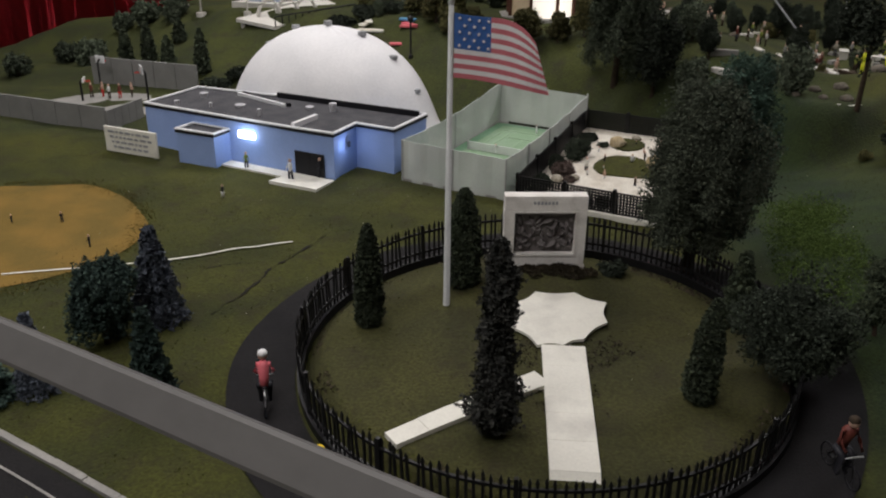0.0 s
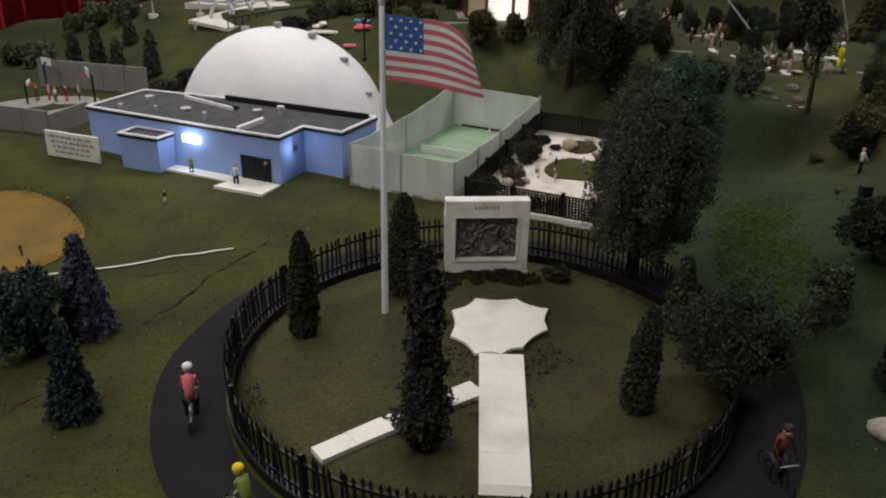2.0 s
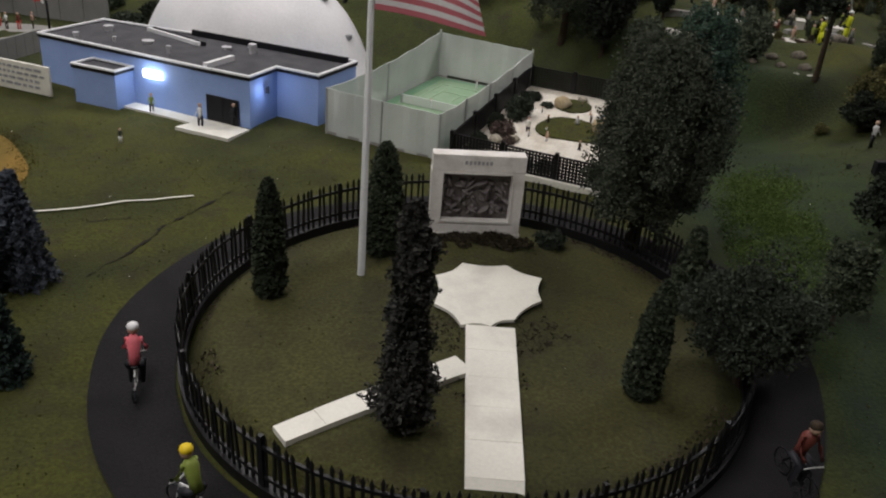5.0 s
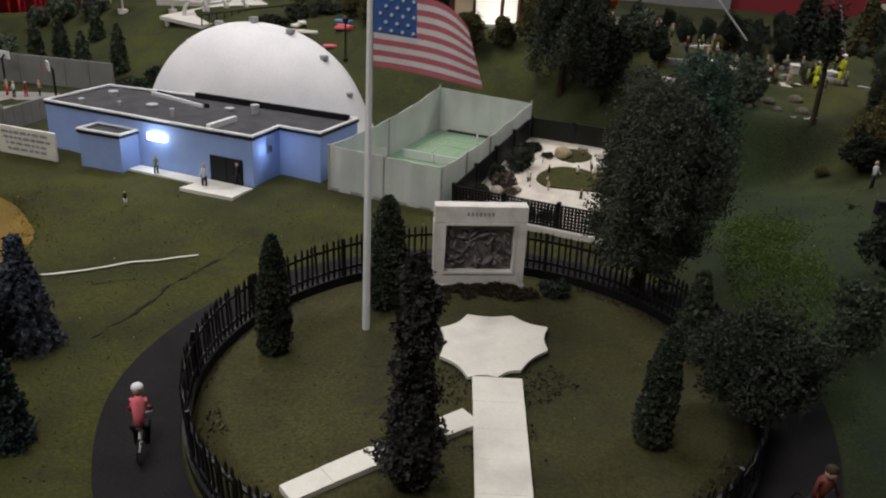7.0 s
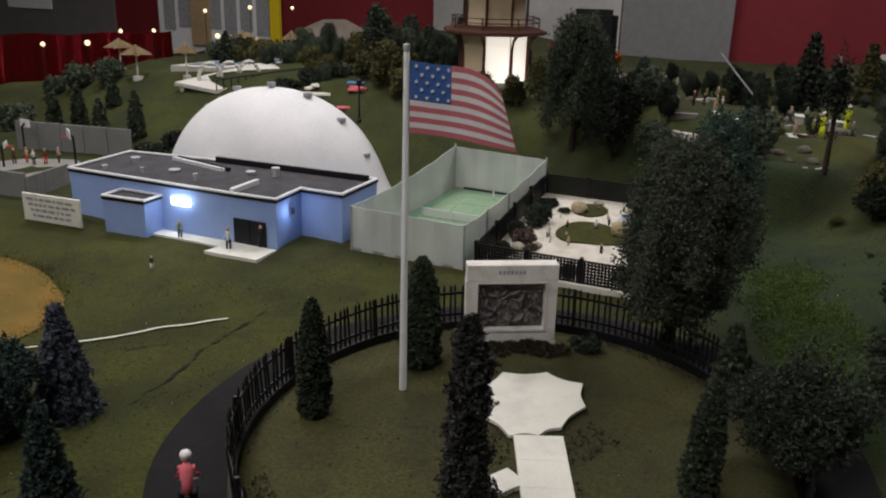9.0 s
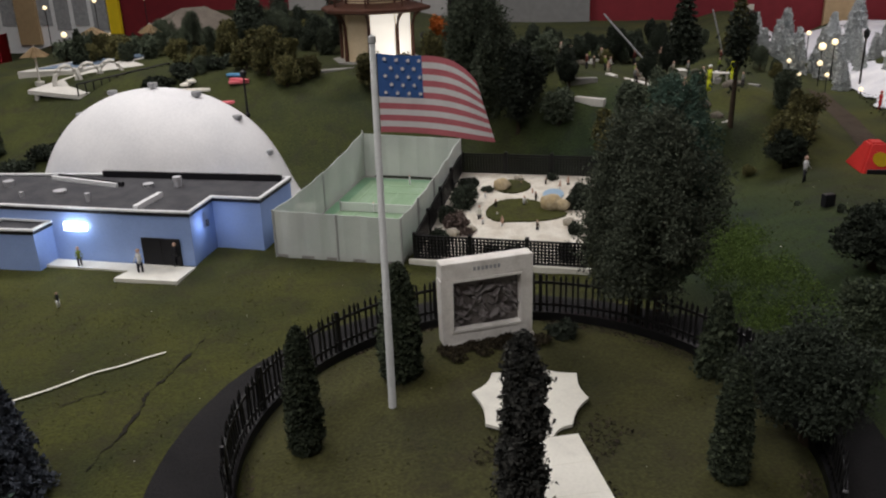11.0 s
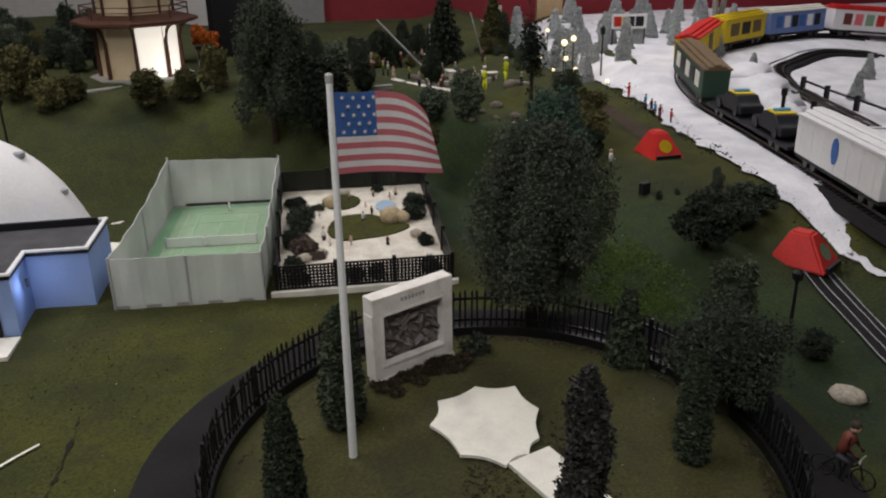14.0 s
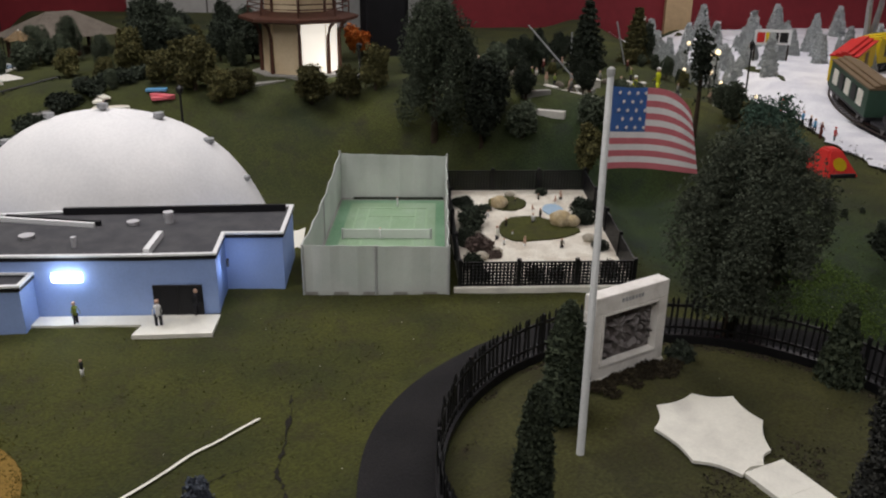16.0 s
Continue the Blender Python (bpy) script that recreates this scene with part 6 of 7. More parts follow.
for k in range(9):
    bm = bmesh.new()
    r = 0.25 + 0.3 * rng.random()
    lump(bm, (0, 0, 0), r, 3, 0.35, 0.45, 1.6)
    x, y = 7.6 + 4.5 * rng.random(), 7.3 + 1.6 * rng.random()
    if k < 3:
        x, y = 8.2 + 0.5 * k, 2.9 + 0.55 * k
    ob = tagged(part("snow_mound", bm, SNOW), "smooth white snow mound", "snow", "snow mounds")
    ob.location = (x * U, y * U, lh(x, y) * U)
hb_ = thing("hoarding", 9.34, 6.44, 0.76, -35, "white framed board with coloured fields", "sign")
bm = bmesh.new()
box(bm, -0.55, -0.03, 0.35, 0.55, 0.0, 0.80, 0.005)
part("frame", bm, TRIMW, hb_)
for x0, x1, m in ((-0.48, -0.25, REDF), (-0.22, -0.08, YELF), (-0.05, 0.16, DARKF), (0.2, 0.45, BLACK)):
    bm = bmesh.new()
    box(bm, x0, -0.038, 0.42, x1, -0.0305, 0.72)
    part("field", bm, m, hb_)
for x in (-0.5, 0.5):
    bm = bmesh.new()
    box(bm, x - 0.02, 0.002, -0.3, x + 0.02, 0.03, 0.79)
    part("leg", bm, BARK, hb_)
hb_.matrix_world = hb_.matrix_world @ Matrix.Diagonal((0.54, 0.54, 0.54, 1))
GLOW = material("lamp_bulb", (1.0, 0.80, 0.50), 0.3, 0.01, 5, 50, 0, glow=1.25)


def lantern(x, y, z, r, label="tiny glowing lamp on a thin stem", foot=None):
    r *= 0.75
    t = thing("lit_lamp", x, y, 0, 0, label, "lamp", "string lamps")
    bm = bmesh.new()
    lump(bm, (0, 0, z), r, 2, 0.0)
    part("globe", bm, GLOW, t)
    bm = bmesh.new()
    tube(bm, [(0, 0, (lh(x, y) if foot is None else foot) - 0.03), (0, 0, z - r * 0.8)], 0.007, 5)
    part("stem", bm, IRON, t)


for x, y, z, r in ((7.35, 5.9, 0.72, 0.05), (7.6, 6.2, 0.9, 0.07), (7.8, 6.2, 0.95, 0.06), (7.2, 5.55, 0.62, 0.04), (7.0, 6.1, 0.75, 0.04), (7.25, 4.95, 0.52, 0.035), (7.9, 6.9, 1.0, 0.045), (6.8, 5.6, 0.65, 0.03), (6.6, 6.3, 0.9, 0.035)):
    lantern(x, y, z, r)
bulb(7.6, 5.9, 1.0, 0.10, (1.0, 0.85, 0.6), 0.06)

# ---- amusement pier on the far left ----
pool = dye("water_tank", (0.16, 0.22, 0.30))
dk = thing("white_deck", 0, 0, 0, 0, "white slatted deck with arches and railing", "deck")
bm = bmesh.new()
DQ = [(-3.10, 7.84), (-2.47, 7.50), (-1.32, 8.15), (-1.95, 8.95)]
prism(bm, DQ, -0.05, 0.0)
for v in bm.verts:
    v.co.z += 0.74 + 0.17 * (v.co.y - 7.5)
part("deck", bm, DECKW, dk)
for k in range(3):
    bm = bmesh.new()
    c = Vector((-2.62 + 0.26 * k, 7.98 + 0.13 * k))
    tube(bm, [(c.x + 0.16 * math.cos(a), c.y + 0.05 * math.cos(a), 0.80 + 0.26 * math.sin(a)) for a in [j * math.pi / 10 for j in range(11)]], 0.03, 6)
    part("arch", bm, DECKW, dk)
for x, y in ((-3.0, 7.84), (-2.47, 7.56), (-1.42, 8.17), (-1.95, 8.8)):
    bm = bmesh.new()
    tube(bm, [(x, y, lh(x, y) - 0.08), (x, y, 0.70 + 0.17 * (y - 7.5))], 0.03, 6)
    part("deck_leg", bm, DECKW, dk)
for k in range(13):
    t = k / 12
    x, y = -2.45 + 1.12 * t, 7.51 + 0.64 * t
    bm = bmesh.new()
    tube(bm, [(x, y, 0.735 + 0.109 * t), (x, y, 0.88 + 0.109 * t)], 0.009, 5)
    part("baluster", bm, IRON, dk)
bm = bmesh.new()
tube(bm, [(-2.45, 7.51, 0.88), (-1.33, 8.15, 0.989)], 0.011, 5)
part("handrail", bm, IRON, dk)
bm = bmesh.new()
prism(bm, [(-3.35, 8.7), (-2.6, 8.45), (-1.35, 9.6), (-2.1, 10.3)], 0.5, 0.93)
t2 = tagged(part("pool_terrace", bm, DECKW), "white terrace with a dark water tank", "terrace")
bm = bmesh.new()
prism(bm, [(-3.1, 8.8), (-2.65, 8.65), (-1.6, 9.6), (-2.1, 10.05)], 0.93, 0.945)
part("water", bm, pool, t2, "dark blue-grey water")
for x, y, h, r in ((-3.80, 8.52, 0.5, 0.26), (-3.0, 8.2, 0.5, 0.20), (-1.59, 9.45, 0.48, 0.2), (-4.3, 9.4, 0.5, 0.25), (-2.5, 10.4, 0.45, 0.25)):
    z = lh(x, y)
    t = thing("star_ride", x, y, z, x * 50, "spindly ride with a star-shaped canopy", "ride", "fairground rides")
    bm = bmesh.new()
    tube(bm, [(0, 0, -0.05), (0, 0, h)], 0.014, 6)
    part("mast", bm, DECKW, t)
    bm = bmesh.new()
    pts = [(r * (1 if k % 2 == 0 else 0.42) * math.cos(k * math.pi / 6), r * (1 if k % 2 == 0 else 0.42) * math.sin(k * math.pi / 6)) for k in range(12)]
    ap = bm.verts.new((0, 0, h))
    ring = [bm.verts.new((*q, h * 0.72)) for q in pts]
    for k in range(12):
        bm.faces.new((ring[k], ring[(k + 1) % 12], ap))
    bmesh.ops.solidify(bm, geom=bm.faces[:], thickness=0.01)
    part("canopy", bm, TAN, t)
    bm = bmesh.new()
    lathe(bm, [(r * 0.3, -0.03), (r * 0.3, 0.03), (r * 0.25, 0.04)], 14)
    part("platform", bm, DECKW, t)
hut = thing("pavilion", -0.95, 10.4, 0.93, 20, "grey hip-roofed pavilion on the hill", "pavilion")
bm = bmesh.new()
vs = [bm.verts.new(p) for p in ((-0.75, -0.5, 0.30), (0.75, -0.5, 0.30), (0.75, 0.5, 0.30), (-0.75, 0.5, 0.30), (-0.2, 0, 0.62), (0.2, 0, 0.62))]
for q in ((3, 2, 1, 0), (0, 1, 5, 4), (1, 2, 5), (2, 3, 4, 5), (3, 0, 4)):
    bm.faces.new([vs[i] for i in q])
part("roof", bm, material("weathered_roof", (0.13, 0.11, 0.09), 0.9, 0.2, 30, 200, 0.3), hut)
for x in (-0.6, 0.0, 0.6):
    for y in (-0.4, 0.4):
        bm = bmesh.new()
        tube(bm, [(x, y, -0.1), (x, y, 0.31)], 0.03, 6)
        part("post", bm, WOODRED, hut)
lantern(-1.15, 9.75, 1.12, 0.045)
for x, y, z, r in ((-5.55, 9.6, 1.12, 0.05), (-4.75, 9.3, 1.18, 0.06), (-4.55, 10.4, 1.28, 0.045), (-4.0, 10.4, 1.3, 0.045), (-3.2, 10.8, 1.62, 0.045), (-2.9, 10.2, 1.25, 0.06), (-2.3, 10.5, 1.18, 0.05), (-2.55, 11.6, 1.65, 0.05), (-1.7, 10.8, 1.7, 0.04), (-1.1, 11.0, 1.4, 0.04)):
    lantern(x, y, z, r)
rng = random.Random(12)
for k in range(14):
    x, y = -1.75 + 1.3 * rng.random(), 6.45 + 0.75 * rng.random()
    bm = bmesh.new()
    w = 0.08 + 0.1 * rng.random()
    box(bm, -w, -0.05, 0, w, 0.05, 0.03, 0.004)
    ob = tagged(part("picnic_blanket", bm, rng.choice((CARD, GRAVEL, BLUEF, PINKF, CONCRETE))), "small flat scrap laid out on the hillside", "blanket", "picnic blankets")
    ob.matrix_world = pose(x * U, y * U, (lh(x, y) + 0.002) * U, 0, 0, rng.random() * 180)
# red cloth screen, boards and posts behind the pier
cl = bmesh.new()
a, b = Vector((-9.6, 8.3)), Vector((-3.9, 11.2))
prev = None
for k in range(81):
    t = k / 80
    p = a + (b - a) * t
    q = Vector((0.45, -0.89)) * (0.05 * math.sin(k * 1.3))
    cur = [cl.verts.new((p.x + q.x, p.y + q.y, -0.2)), cl.verts.new((p.x + q.x * 0.4, p.y + q.y * 0.4, 1.22 + 0.02 * math.sin(k * 0.4)))]
    if prev:
        cl.faces.new((prev[0], cur[0], cur[1], prev[1]))
    prev = cur
bmesh.ops.solidify(cl, geom=cl.faces[:], thickness=0.02)
tagged(part("red_cloth", cl, material("red_cloth", (0.62, 0.03, 0.05), 0.8, 0.1, 6, 80, 0.2), smooth=True), "hanging red cloth along the layout's back edge", "curtain")
for a0, a1, z0, z1, m, nm, lb in ((-15.3, -11.6, -0.2, 1.75, TRIMW, "display_board", "white printed display board at the back of the hall"), (-21.2, -19.4, 0.9, 1.7, TRIMW, "poster", "white paper notice on the dark wall"), (-14.1, -13.5, 0.2, 4, TAN, "wall_post", "tan wooden post against the wall"), (-11.5, -11.2, 0.2, 4, YELF, "wall_post", "yellow post against the wall")):
    bm = bmesh.new()
    off = 0.25 if nm == "wall_post" else 0.15
    prism(bm, [wp(a0, off), wp(a1, off), wp(a1, off - 0.1), wp(a0, off - 0.1)], z0, z1)
    ob = tagged(part(nm, bm, m), lb, nm.split("_")[-1])
    if nm == "display_board":
        for k in range(7):
            bm = bmesh.new()
            x0 = a0 + 0.2 + k * 0.52
            prism(bm, [wp(x0, off + 0.02), wp(x0 + 0.4, off + 0.02), wp(x0 + 0.4, off + 0.005), wp(x0, off + 0.005)], 0.55 + 0.1 * (k % 2), 1.5)
            part("printed_field", bm, GREYMETAL, ob)
for a0, a1 in ((-40, -17), ):
    bm = bmesh.new()
    prism(bm, [wp(a0, 0.1), wp(a1, 0.1), wp(a1, 0.02), wp(a0, 0.02)], -2, 8)
    tagged(part("dark_panelling", bm, HALL), "dark panelling at the back of the hall", "panelling", kind="structure")
# thickets that close the hilltops
rng = random.Random(21)
kinds = (hb, wsh, ol, ha)
for k in range(300):
    if k < 190:
        x, y = 2.6 + 4.2 * rng.random(), 4.7 + 4.4 * rng.random()
    else:
        x, y = -2.6 + 6.2 * rng.random(), 7.2 + 3.2 * rng.random()
    if (3.5 < x < 6.3 and 4.3 < y < 6.9 and rng.random() < 0.86) or track_side(x, y) > -0.75 or (y < 5.5 and x < 3.5) or (0.4 < x < 2.4 and y < 8.0) or (2.2 < x < 4.2 and y > 6.6) or (x < -1.1 and y < 8.8) or abs(x + 0.95) < 0.8 and abs(y - 10.4) < 0.7:
        continue
    q = rng.choice(kinds)
    f = rng.uniform(0.42, 0.70) * (0.5 if q is ha else 1.0) * (1.3 if k >= 190 and y > 7.6 else 1.0) * (0.66 if k < 190 else 1.0)
    again(q, x, y, rng.random() * 360, f, f * rng.uniform(0.75, 1.1))
stand(spruce(1.12, 0.33, LEAFDARK, 61, 11, 0.026, "tall dark ragged spruce on the hilltop"), 5.89, 7.04)
stand(spruce(0.84, 0.24, OLIVE, 62, 10, 0.025, "yellow-green conifer on the hilltop"), 6.55, 6.68)
stand(broadleaf(0.72, 0.17, OLIVE, 63, 0.12, 2600, 0.021, 16, 1, "slim yellow-green tree at the playground corner"), 2.97, 3.50)
# white tables of the hilltop park
for x, y, turn in ((4.93, 6.04, 20), (5.45, 6.3, 70), (5.6, 5.6, -30)):
    t = thing("picnic_table", x, y, lh(x, y), turn, "small white picnic table on the hilltop", "table", "picnic tables")
    bm = bmesh.new()
    box(bm, -0.11, -0.06, 0.095, 0.11, 0.06, 0.11, 0.004)
    part("tabletop", bm, DECKW, t)
    for sx in (-0.08, 0.08):
        bm = bmesh.new()
        prism(bm, [(sx - 0.01, -0.05), (sx + 0.01, -0.05), (sx + 0.01, 0.05), (sx - 0.01, 0.05)], -0.02, 0.096)
        part("trestle", bm, DECKW, t)
# white pennant on a thin pole
t = thing("pennant_pole", 6.75, 6.9, lh(6.75, 6.9), 0, "white pennant on a thin pole", "flag")
bm = bmesh.new()
tube(bm, [(0, 0, -0.05), (0, 0, 0.62)], 0.009, 6)
part("pole", bm, GREYMETAL, t)
bm = bmesh.new()
prism(bm, [(0.0, -0.003), (0.17, 0.012), (0.17, 0.018), (0.0, 0.003)], 0.50, 0.61)
part("pennant", bm, CARD, t)
# clutter of the hilltop park
rng = random.Random(77)
for k in range(60):
    x, y = 3.0 + 3.2 * rng.random(), 4.4 + 3.6 * rng.random()
    if track_side(x, y) > -0.9:
        continue
    bm = bmesh.new()
    if k % 3 == 0:
        w = rng.uniform(0.06, 0.18)
        box(bm, -w, -0.035, -0.03, w, 0.035, rng.uniform(0.02, 0.07), 0.004)
        ob = tagged(part("bench_slab", bm, rng.choice((CONCRETE, BARK, DECKW))), "small pale slab bench among the hill trees", "bench", "hill benches")
    elif k % 3 == 1:
        r = rng.uniform(0.04, 0.1)
        lump(bm, (0, 0, r * 0.3), r, 2, 0.4, 0.7, 2.5)
        ob = tagged(part("boulder", bm, HILLROCK), "rough brown boulder on the hill", "rock", "hill boulders")
    else:
        figurine(x, y, rng.uniform(0.14, 0.24), rng.choice((DECKW, SKIN, ROCK, CONCRETE, BARK)), rng.choice((DARKF, BARK, ROCK)), rng.random() * 360, None, "small pale figurine among the hill trees")["group"] = "hill figurines"
        bm.free()
        continue
    ob.matrix_world = pose(x * U, y * U, (lh(x, y) - 0.004) * U, 0, 0, rng.random() * 180)
# grass tufts and litter on the lawns
rng = np.random.default_rng(9)
pts = []
while len(pts) < 5200:
    x, y = rng.uniform(-3.2, 4.4), rng.uniform(-2.2, 3.0)
    r = math.hypot(x - RING[0], y - RING[1])
    if r < RR - 0.06 or r > 2.05:
        if noise.noise(Vector((x * 2.2, y * 2.2, 0))) > -0.1 and not (0.4 < x < 1.1 and -2.1 < y < 0.15):
            pts.append((x, y, lh(x, y) + 0.004))
tufts = flock("grass_tufts", pts, 0.008, leafy("grass_flock", (0.075, 0.072, 0.018), (0.045, 0.044, 0.013), 0), None, 6, 2)
tagged(tufts, "loose olive grass flock on the lawns", "grass", kind="stuff")


def scatter(name, n, inside, mat, size, label, category, seed, k=1, lift=0.003):
    """Loose crumbs strewn over the land wherever inside(x, y) holds."""
    rng = np.random.default_rng(seed)
    pts = []
    while len(pts) < n:
        x, y = rng.uniform(-3.2, 4.6), rng.uniform(-2.4, 3.0)
        if rng.uniform() < inside(x, y):
            pts.append((x, y, lh(x, y) + lift))
    return tagged(flock(name, pts, size, mat, None, seed, k), label, category, kind="stuff")


def ringr(x, y):
    return math.hypot(x - RING[0], y - RING[1])


scatter("paper_litter", 170, lambda x, y: 1.0 if ringr(x, y) < RR - 0.05 or ringr(x, y) > 2.0 else 0.15, leafy("pale_scrap", (0.6, 0.58, 0.52), (0.3, 0.28, 0.24), 0), 0.008, "tiny pale scraps strewn on the lawn", "litter", 61)
scatter("soil_crumbs", 900, lambda x, y: 1.0 if min(math.hypot((x - 0.98), (y + 0.62)), math.hypot((x - 0.45), (y + 0.62))) < 0.15 + 0.1 * noise.noise(Vector((x * 9, y * 9, 0))) or (0.14 < abs(x - 0.68) < 0.20 and -1.3 < y < -0.6 and noise.noise(Vector((x * 8, y * 8, 0))) > 0.1) else 0.0, leafy("dark_soil", (0.07, 0.058, 0.04), (0.016, 0.014, 0.011), 0), 0.011, "dark loose soil at the plaza's edge", "soil", 62, 2)
scatter("fence_debris", 1400, lambda x, y: 1.0 if RR - 0.17 < ringr(x, y) < RR - 0.035 and noise.noise(Vector((x * 2.5, y * 2.5, 4))) > -0.05 else 0.0, leafy("leaf_litter", (0.10, 0.08, 0.055), (0.02, 0.018, 0.014), 0), 0.013, "dry leaf litter along the inside of the fence", "litter", 63, 2)
scatter("green_flock", 19000, lambda x, y: max(0.0, 1.15 - abs(x - 2.76 - 0.26 * (y - 0.3)) / 0.32) * sm(-0.15, 0.35, y) * (1 - sm(1.3, 2.4, y)) * sm(-0.7, 0.3, noise.noise(Vector((x * 3.0, y * 3.0, 7)))) if ringr(x, y) > 2.0 else 0.0, leafy("bright_flock", (0.125, 0.185, 0.045), (0.06, 0.095, 0.025), 0), 0.009, "bright green flock on the slope", "grass", 64, 2)
# more visitors, rocks and planting in the playground
rng = random.Random(31)
for x, y in ((0.44, 0.72), (0.36, 1.32), (0.62, 0.70), (0.80, 1.45), (1.05, 1.62), (0.90, 1.72)):
    px, py = gat(x, y)
    figurine(px, py, rng.uniform(0.10, 0.14), rng.choice((WHITEF, SKIN, CARD, BARK)), rng.choice((DARKF, BARK, WHITEF)), rng.random() * 360, None, "tiny pale figurine in the playground")["group"] = "playground figurines"
for x, y, r in ((0.22, 0.46, 0.06), (0.36, 0.56, 0.05), (1.21, 0.79, 0.06), (0.62, 1.80, 0.05)):
    bm = bmesh.new()
    lump(bm, (0, 0, r * 0.4), r, 2, 0.35, 0.7, 2.5)
    ob = tagged(part("boulder", bm, ROCK), "rough tan boulder in the playground", "rock", "playground boulders")
    px, py = gat(x, y)
    ob.location = (px * U, py * U, (0.018 + GSLOPE * y) * U)
# cracked seams in the lawn
for crack, wide in (([(-1.66, 0.11), (-1.52, 0.42), (-1.41, 0.69), (-1.39, 0.87), (-1.25, 1.10), (-1.09, 1.43), (-1.02, 1.59)], 0.014), ([(-2.15, -0.97), (-2.08, -0.81), (-2.01, -0.72)], 0.008), ([(-1.91, 0.88), (-1.76, 0.96), (-1.52, 0.99)], 0.009)):
    bm = bmesh.new()
    prev = None
    n = 14 * (len(crack) - 1)
    for k in range(n + 1):
        q = min(k // 14, len(crack) - 2)
        t = k / 14 - q
        x = crack[q][0] + (crack[q + 1][0] - crack[q][0]) * t + 0.02 * noise.noise(Vector((k * 0.35, 1, wide * 900)))
        y = crack[q][1] + (crack[q + 1][1] - crack[q][1]) * t + 0.02 * noise.noise(Vector((k * 0.35, 5, wide * 900)))
        w = wide * max(0.12, 0.6 + 1.3 * noise.noise(Vector((k * 0.3, 9, wide * 900)))) * min(1.0, 0.2 + k / 6, 0.2 + (n - k) / 6)
        cur = [bm.verts.new((x - w, y + 0.4 * w, lh(x - w, y) + 0.006)), bm.verts.new((x + w, y - 0.4 * w, lh(x + w, y) + 0.006))]
        if prev:
            bm.faces.new((prev[0], prev[1], cur[1], cur[0]))
        prev = cur
    tagged(part("lawn_seam", bm, SOIL), "dark cracked seam across the lawn", "crack", kind="structure")
for s_, t_ in ((0.45, 0.5), (0.55, 0.88)):
    q = mix2(s_, t_)
    figurine(q.x, q.y, 0.10, WHITEF, WHITEF, 160 * s_, None, "tiny white tennis player figurine", z=0.014 + 0.14 * t_)
# signal posts beside the line
for s_ in (3.0, 3.7):
    p, d = mat_(s_)
    q = p + Vector((d.y, -d.x)) * 0.36
    t = thing("signal_post", q.x, q.y, lh(q.x, q.y), 20, "black signal post beside the track", "signal", "signal posts")
    bm = bmesh.new()
    box(bm, -0.02, -0.02, -0.05, 0.02, 0.02, 0.42, 0.003)
    part("post", bm, IRON, t)
    bm = bmesh.new()
    box(bm, -0.04, -0.03, 0.42, 0.04, 0.03, 0.50, 0.004)
    part("head", bm, IRON, t)
# pale bare tree before the red wall
bt = thing("bare_tree", 10.2, 5.3, 0.62, 0, "pale bare forked tree by the wall", "tree")
bm = bmesh.new()
for dx, hh in ((-0.14, 1.5), (0.16, 1.45)):
    tube(bm, [(dx * 0.3, 0, -0.1), (dx * 0.4, 0.02, 0.5), (dx, 0, 1.0), (dx * 1.1, 0, hh)], [0.06, 0.05, 0.045, 0.03], 7)
part("trunk", bm, GREYMETAL, bt)
rng = np.random.default_rng(8)
flock("crown", rng.normal(0, 1, (900, 3)) * (0.2, 0.2, 0.15) + (0, 0, 1.55), 0.03, LEAFDARK, bt, 3)
# low black barrier beside the inner track
tf = thing("track_barrier", 0, 0, 0, 0, "low black barrier rail beside the inner track", "barrier")
line = [Vector(p) for p in ((9.15, 3.05), (8.75, 2.47), (8.40, 1.87), (8.05, 1.25))]
for a, b in zip(line, line[1:]):
    bm = bmesh.new()
    tube(bm, [(a.x, a.y, lh(*a) + 0.17), (b.x, b.y, lh(*b) + 0.17)], 0.018, 6)
    part("rail", bm, IRON, tf)
for p in line:
    bm = bmesh.new()
    box(bm, p.x - 0.028, p.y - 0.028, lh(*p) - 0.03, p.x + 0.028, p.y + 0.028, lh(*p) + 0.22, 0.004)
    part("post", bm, IRON, tf)
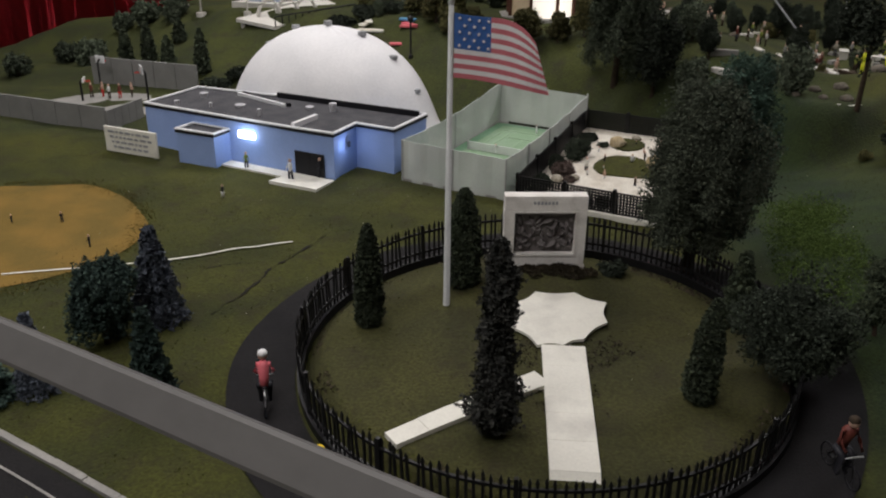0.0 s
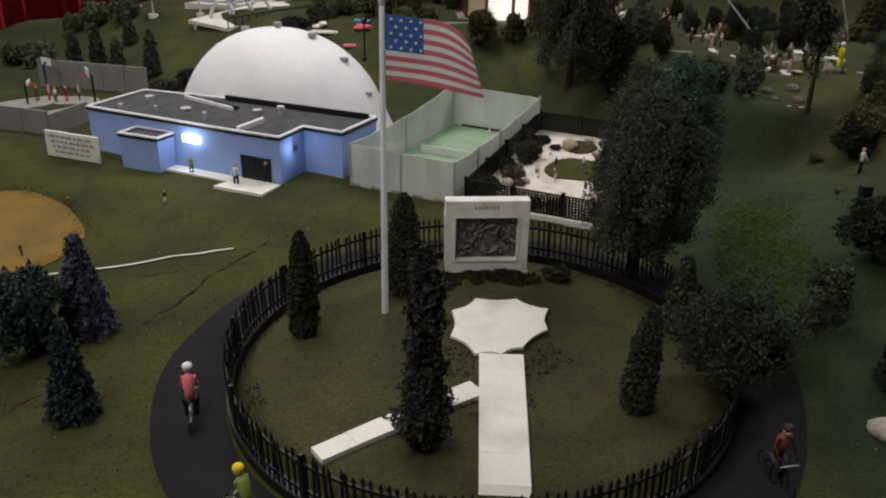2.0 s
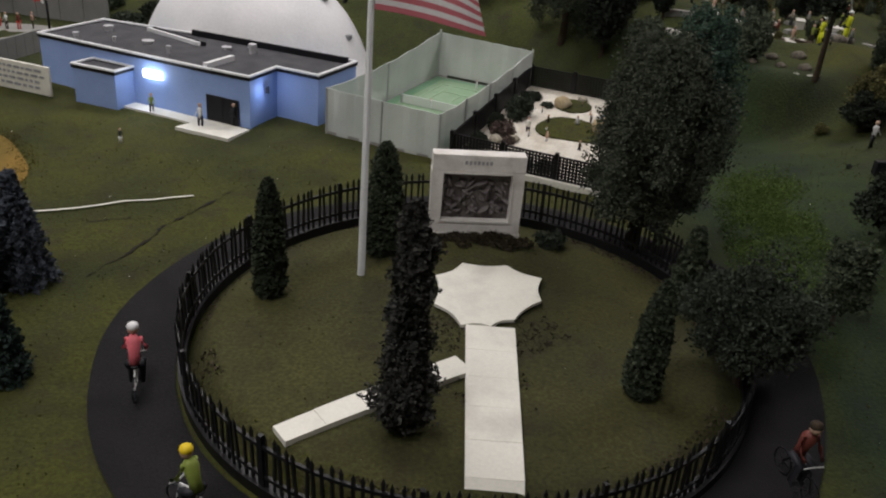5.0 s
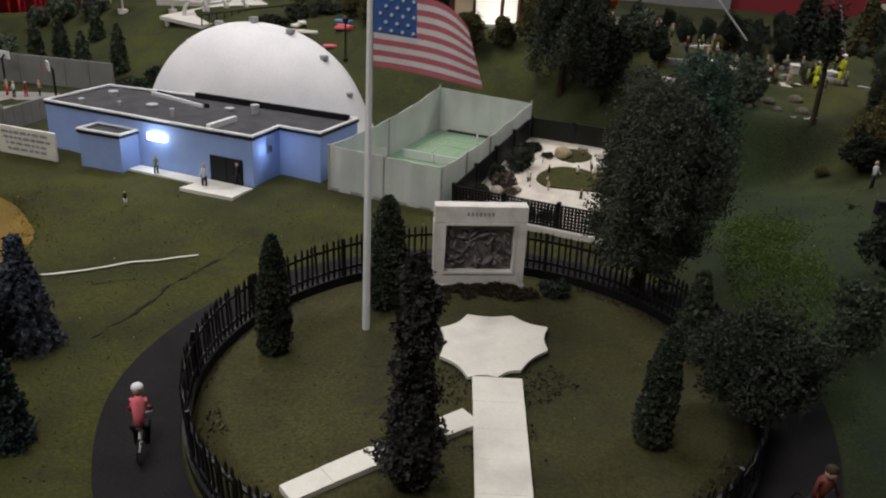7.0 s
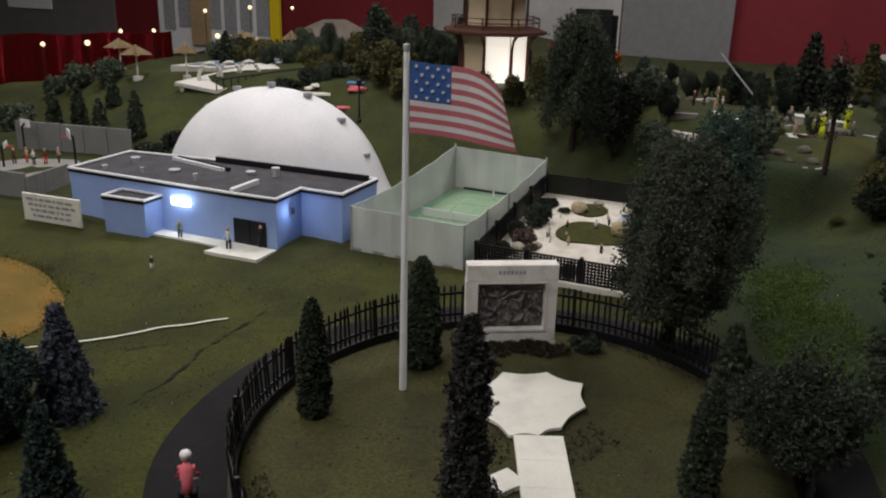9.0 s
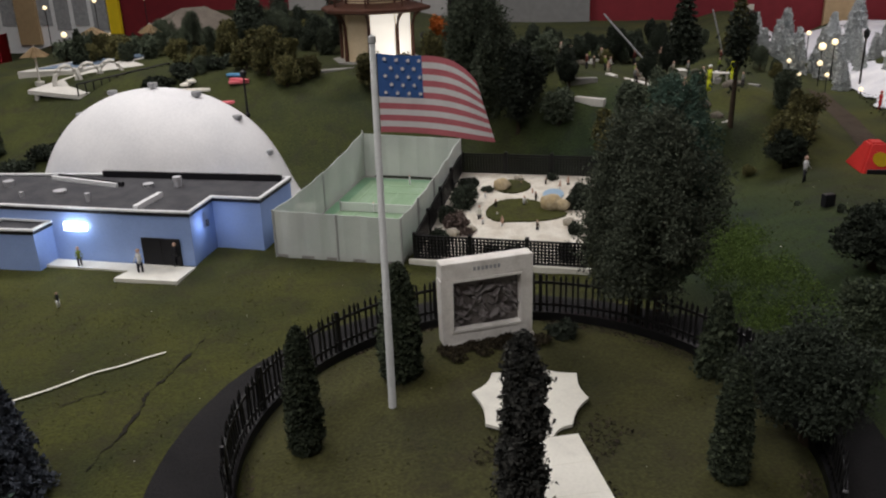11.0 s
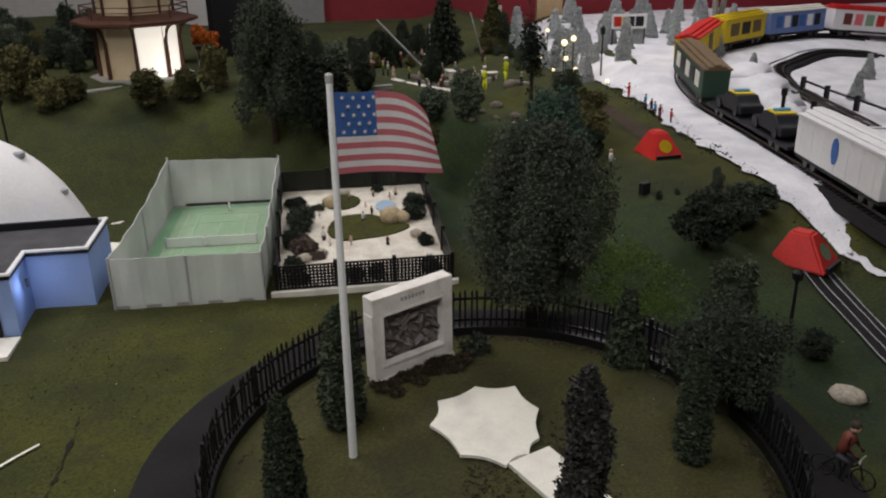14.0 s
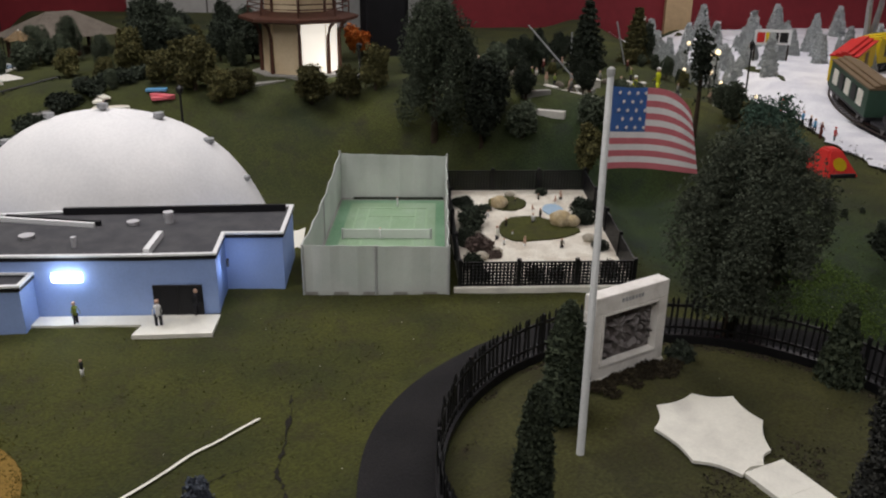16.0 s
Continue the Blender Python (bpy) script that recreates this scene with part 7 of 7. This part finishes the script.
# crumpled snow bank between the tracks
for x, y, r in ((7.95, 2.72, 0.34), (8.25, 3.05, 0.26), (7.7, 2.35, 0.22)):
    bm = bmesh.new()
    lump(bm, (0, 0, 0), r, 3, 0.5, 0.62, 2.2)
    ob = tagged(part("snow_mound", bm, SNOW), "crumpled white snow bank between the tracks", "snow", "snow mounds")
    ob.location = (x * U, y * U, lh(x, y) * U)
# low tufts on the slope
for x, y, f in ((3.92, 1.23, 0.16), (4.13, 1.20, 0.12), (3.95, 0.90, 0.2), (4.43, 1.03, 0.22), (4.36, 0.79, 0.26), (3.84, 1.65, 0.1), (4.62, 1.12, 0.24), (4.85, 1.30, 0.2), (4.55, 0.75, 0.3)):
    again(wsh, x, y, x * 200, f * 1.3, f, "small dark tuft on the slope")


def strewn(name, pts, size, mat, label, category, seed, k=2):
    return tagged(flock(name, [(x, y, lh(x, y) + 0.03) for x, y in pts], size, mat, None, seed, k), label, category, kind="stuff")


# dark crumbs along the melting edge of the snow, and grass creeping over the infield's rim
rng = np.random.default_rng(71)
edge = [Vector(p) for p in SNOWLINE[1:6]]
pts = []
for a, b in zip(edge, edge[1:]):
    d = (b - a).normalized()
    for t in rng.uniform(0, 1, 170):
        w = rng.normal(0.02, 0.07)
        p = a + (b - a) * t + Vector((d.y, -d.x)) * w
        if noise.noise(Vector((p.x * 3, p.y * 3, 0))) > -0.1:
            pts.append((p.x, p.y))
strewn("edge_crumbs", pts, 0.016, leafy("dark_crumbs", (0.05, 0.05, 0.04), (0.012, 0.012, 0.012), 0), "dark crumbs along the edge of the snow", "debris", 72)
pts = []
for a in rng.uniform(-1.9, 1.9, 4500):
    r = 1.31 + rng.normal(0.0, 0.06) + 0.12 * noise.noise(Vector((a * 2.5, 0, 1)))
    pts.append((-3.95 + r * math.cos(a), 1.55 + r * math.sin(a)))
tagged(flock("infield_grass", [(x, y, lh(x, y) + 0.009) for x, y in pts], 0.006, leafy("rim_flock", (0.105, 0.082, 0.017), (0.055, 0.052, 0.011), 0), None, 73, 2), "short grass creeping over the infield's rim", "grass", kind="stuff")
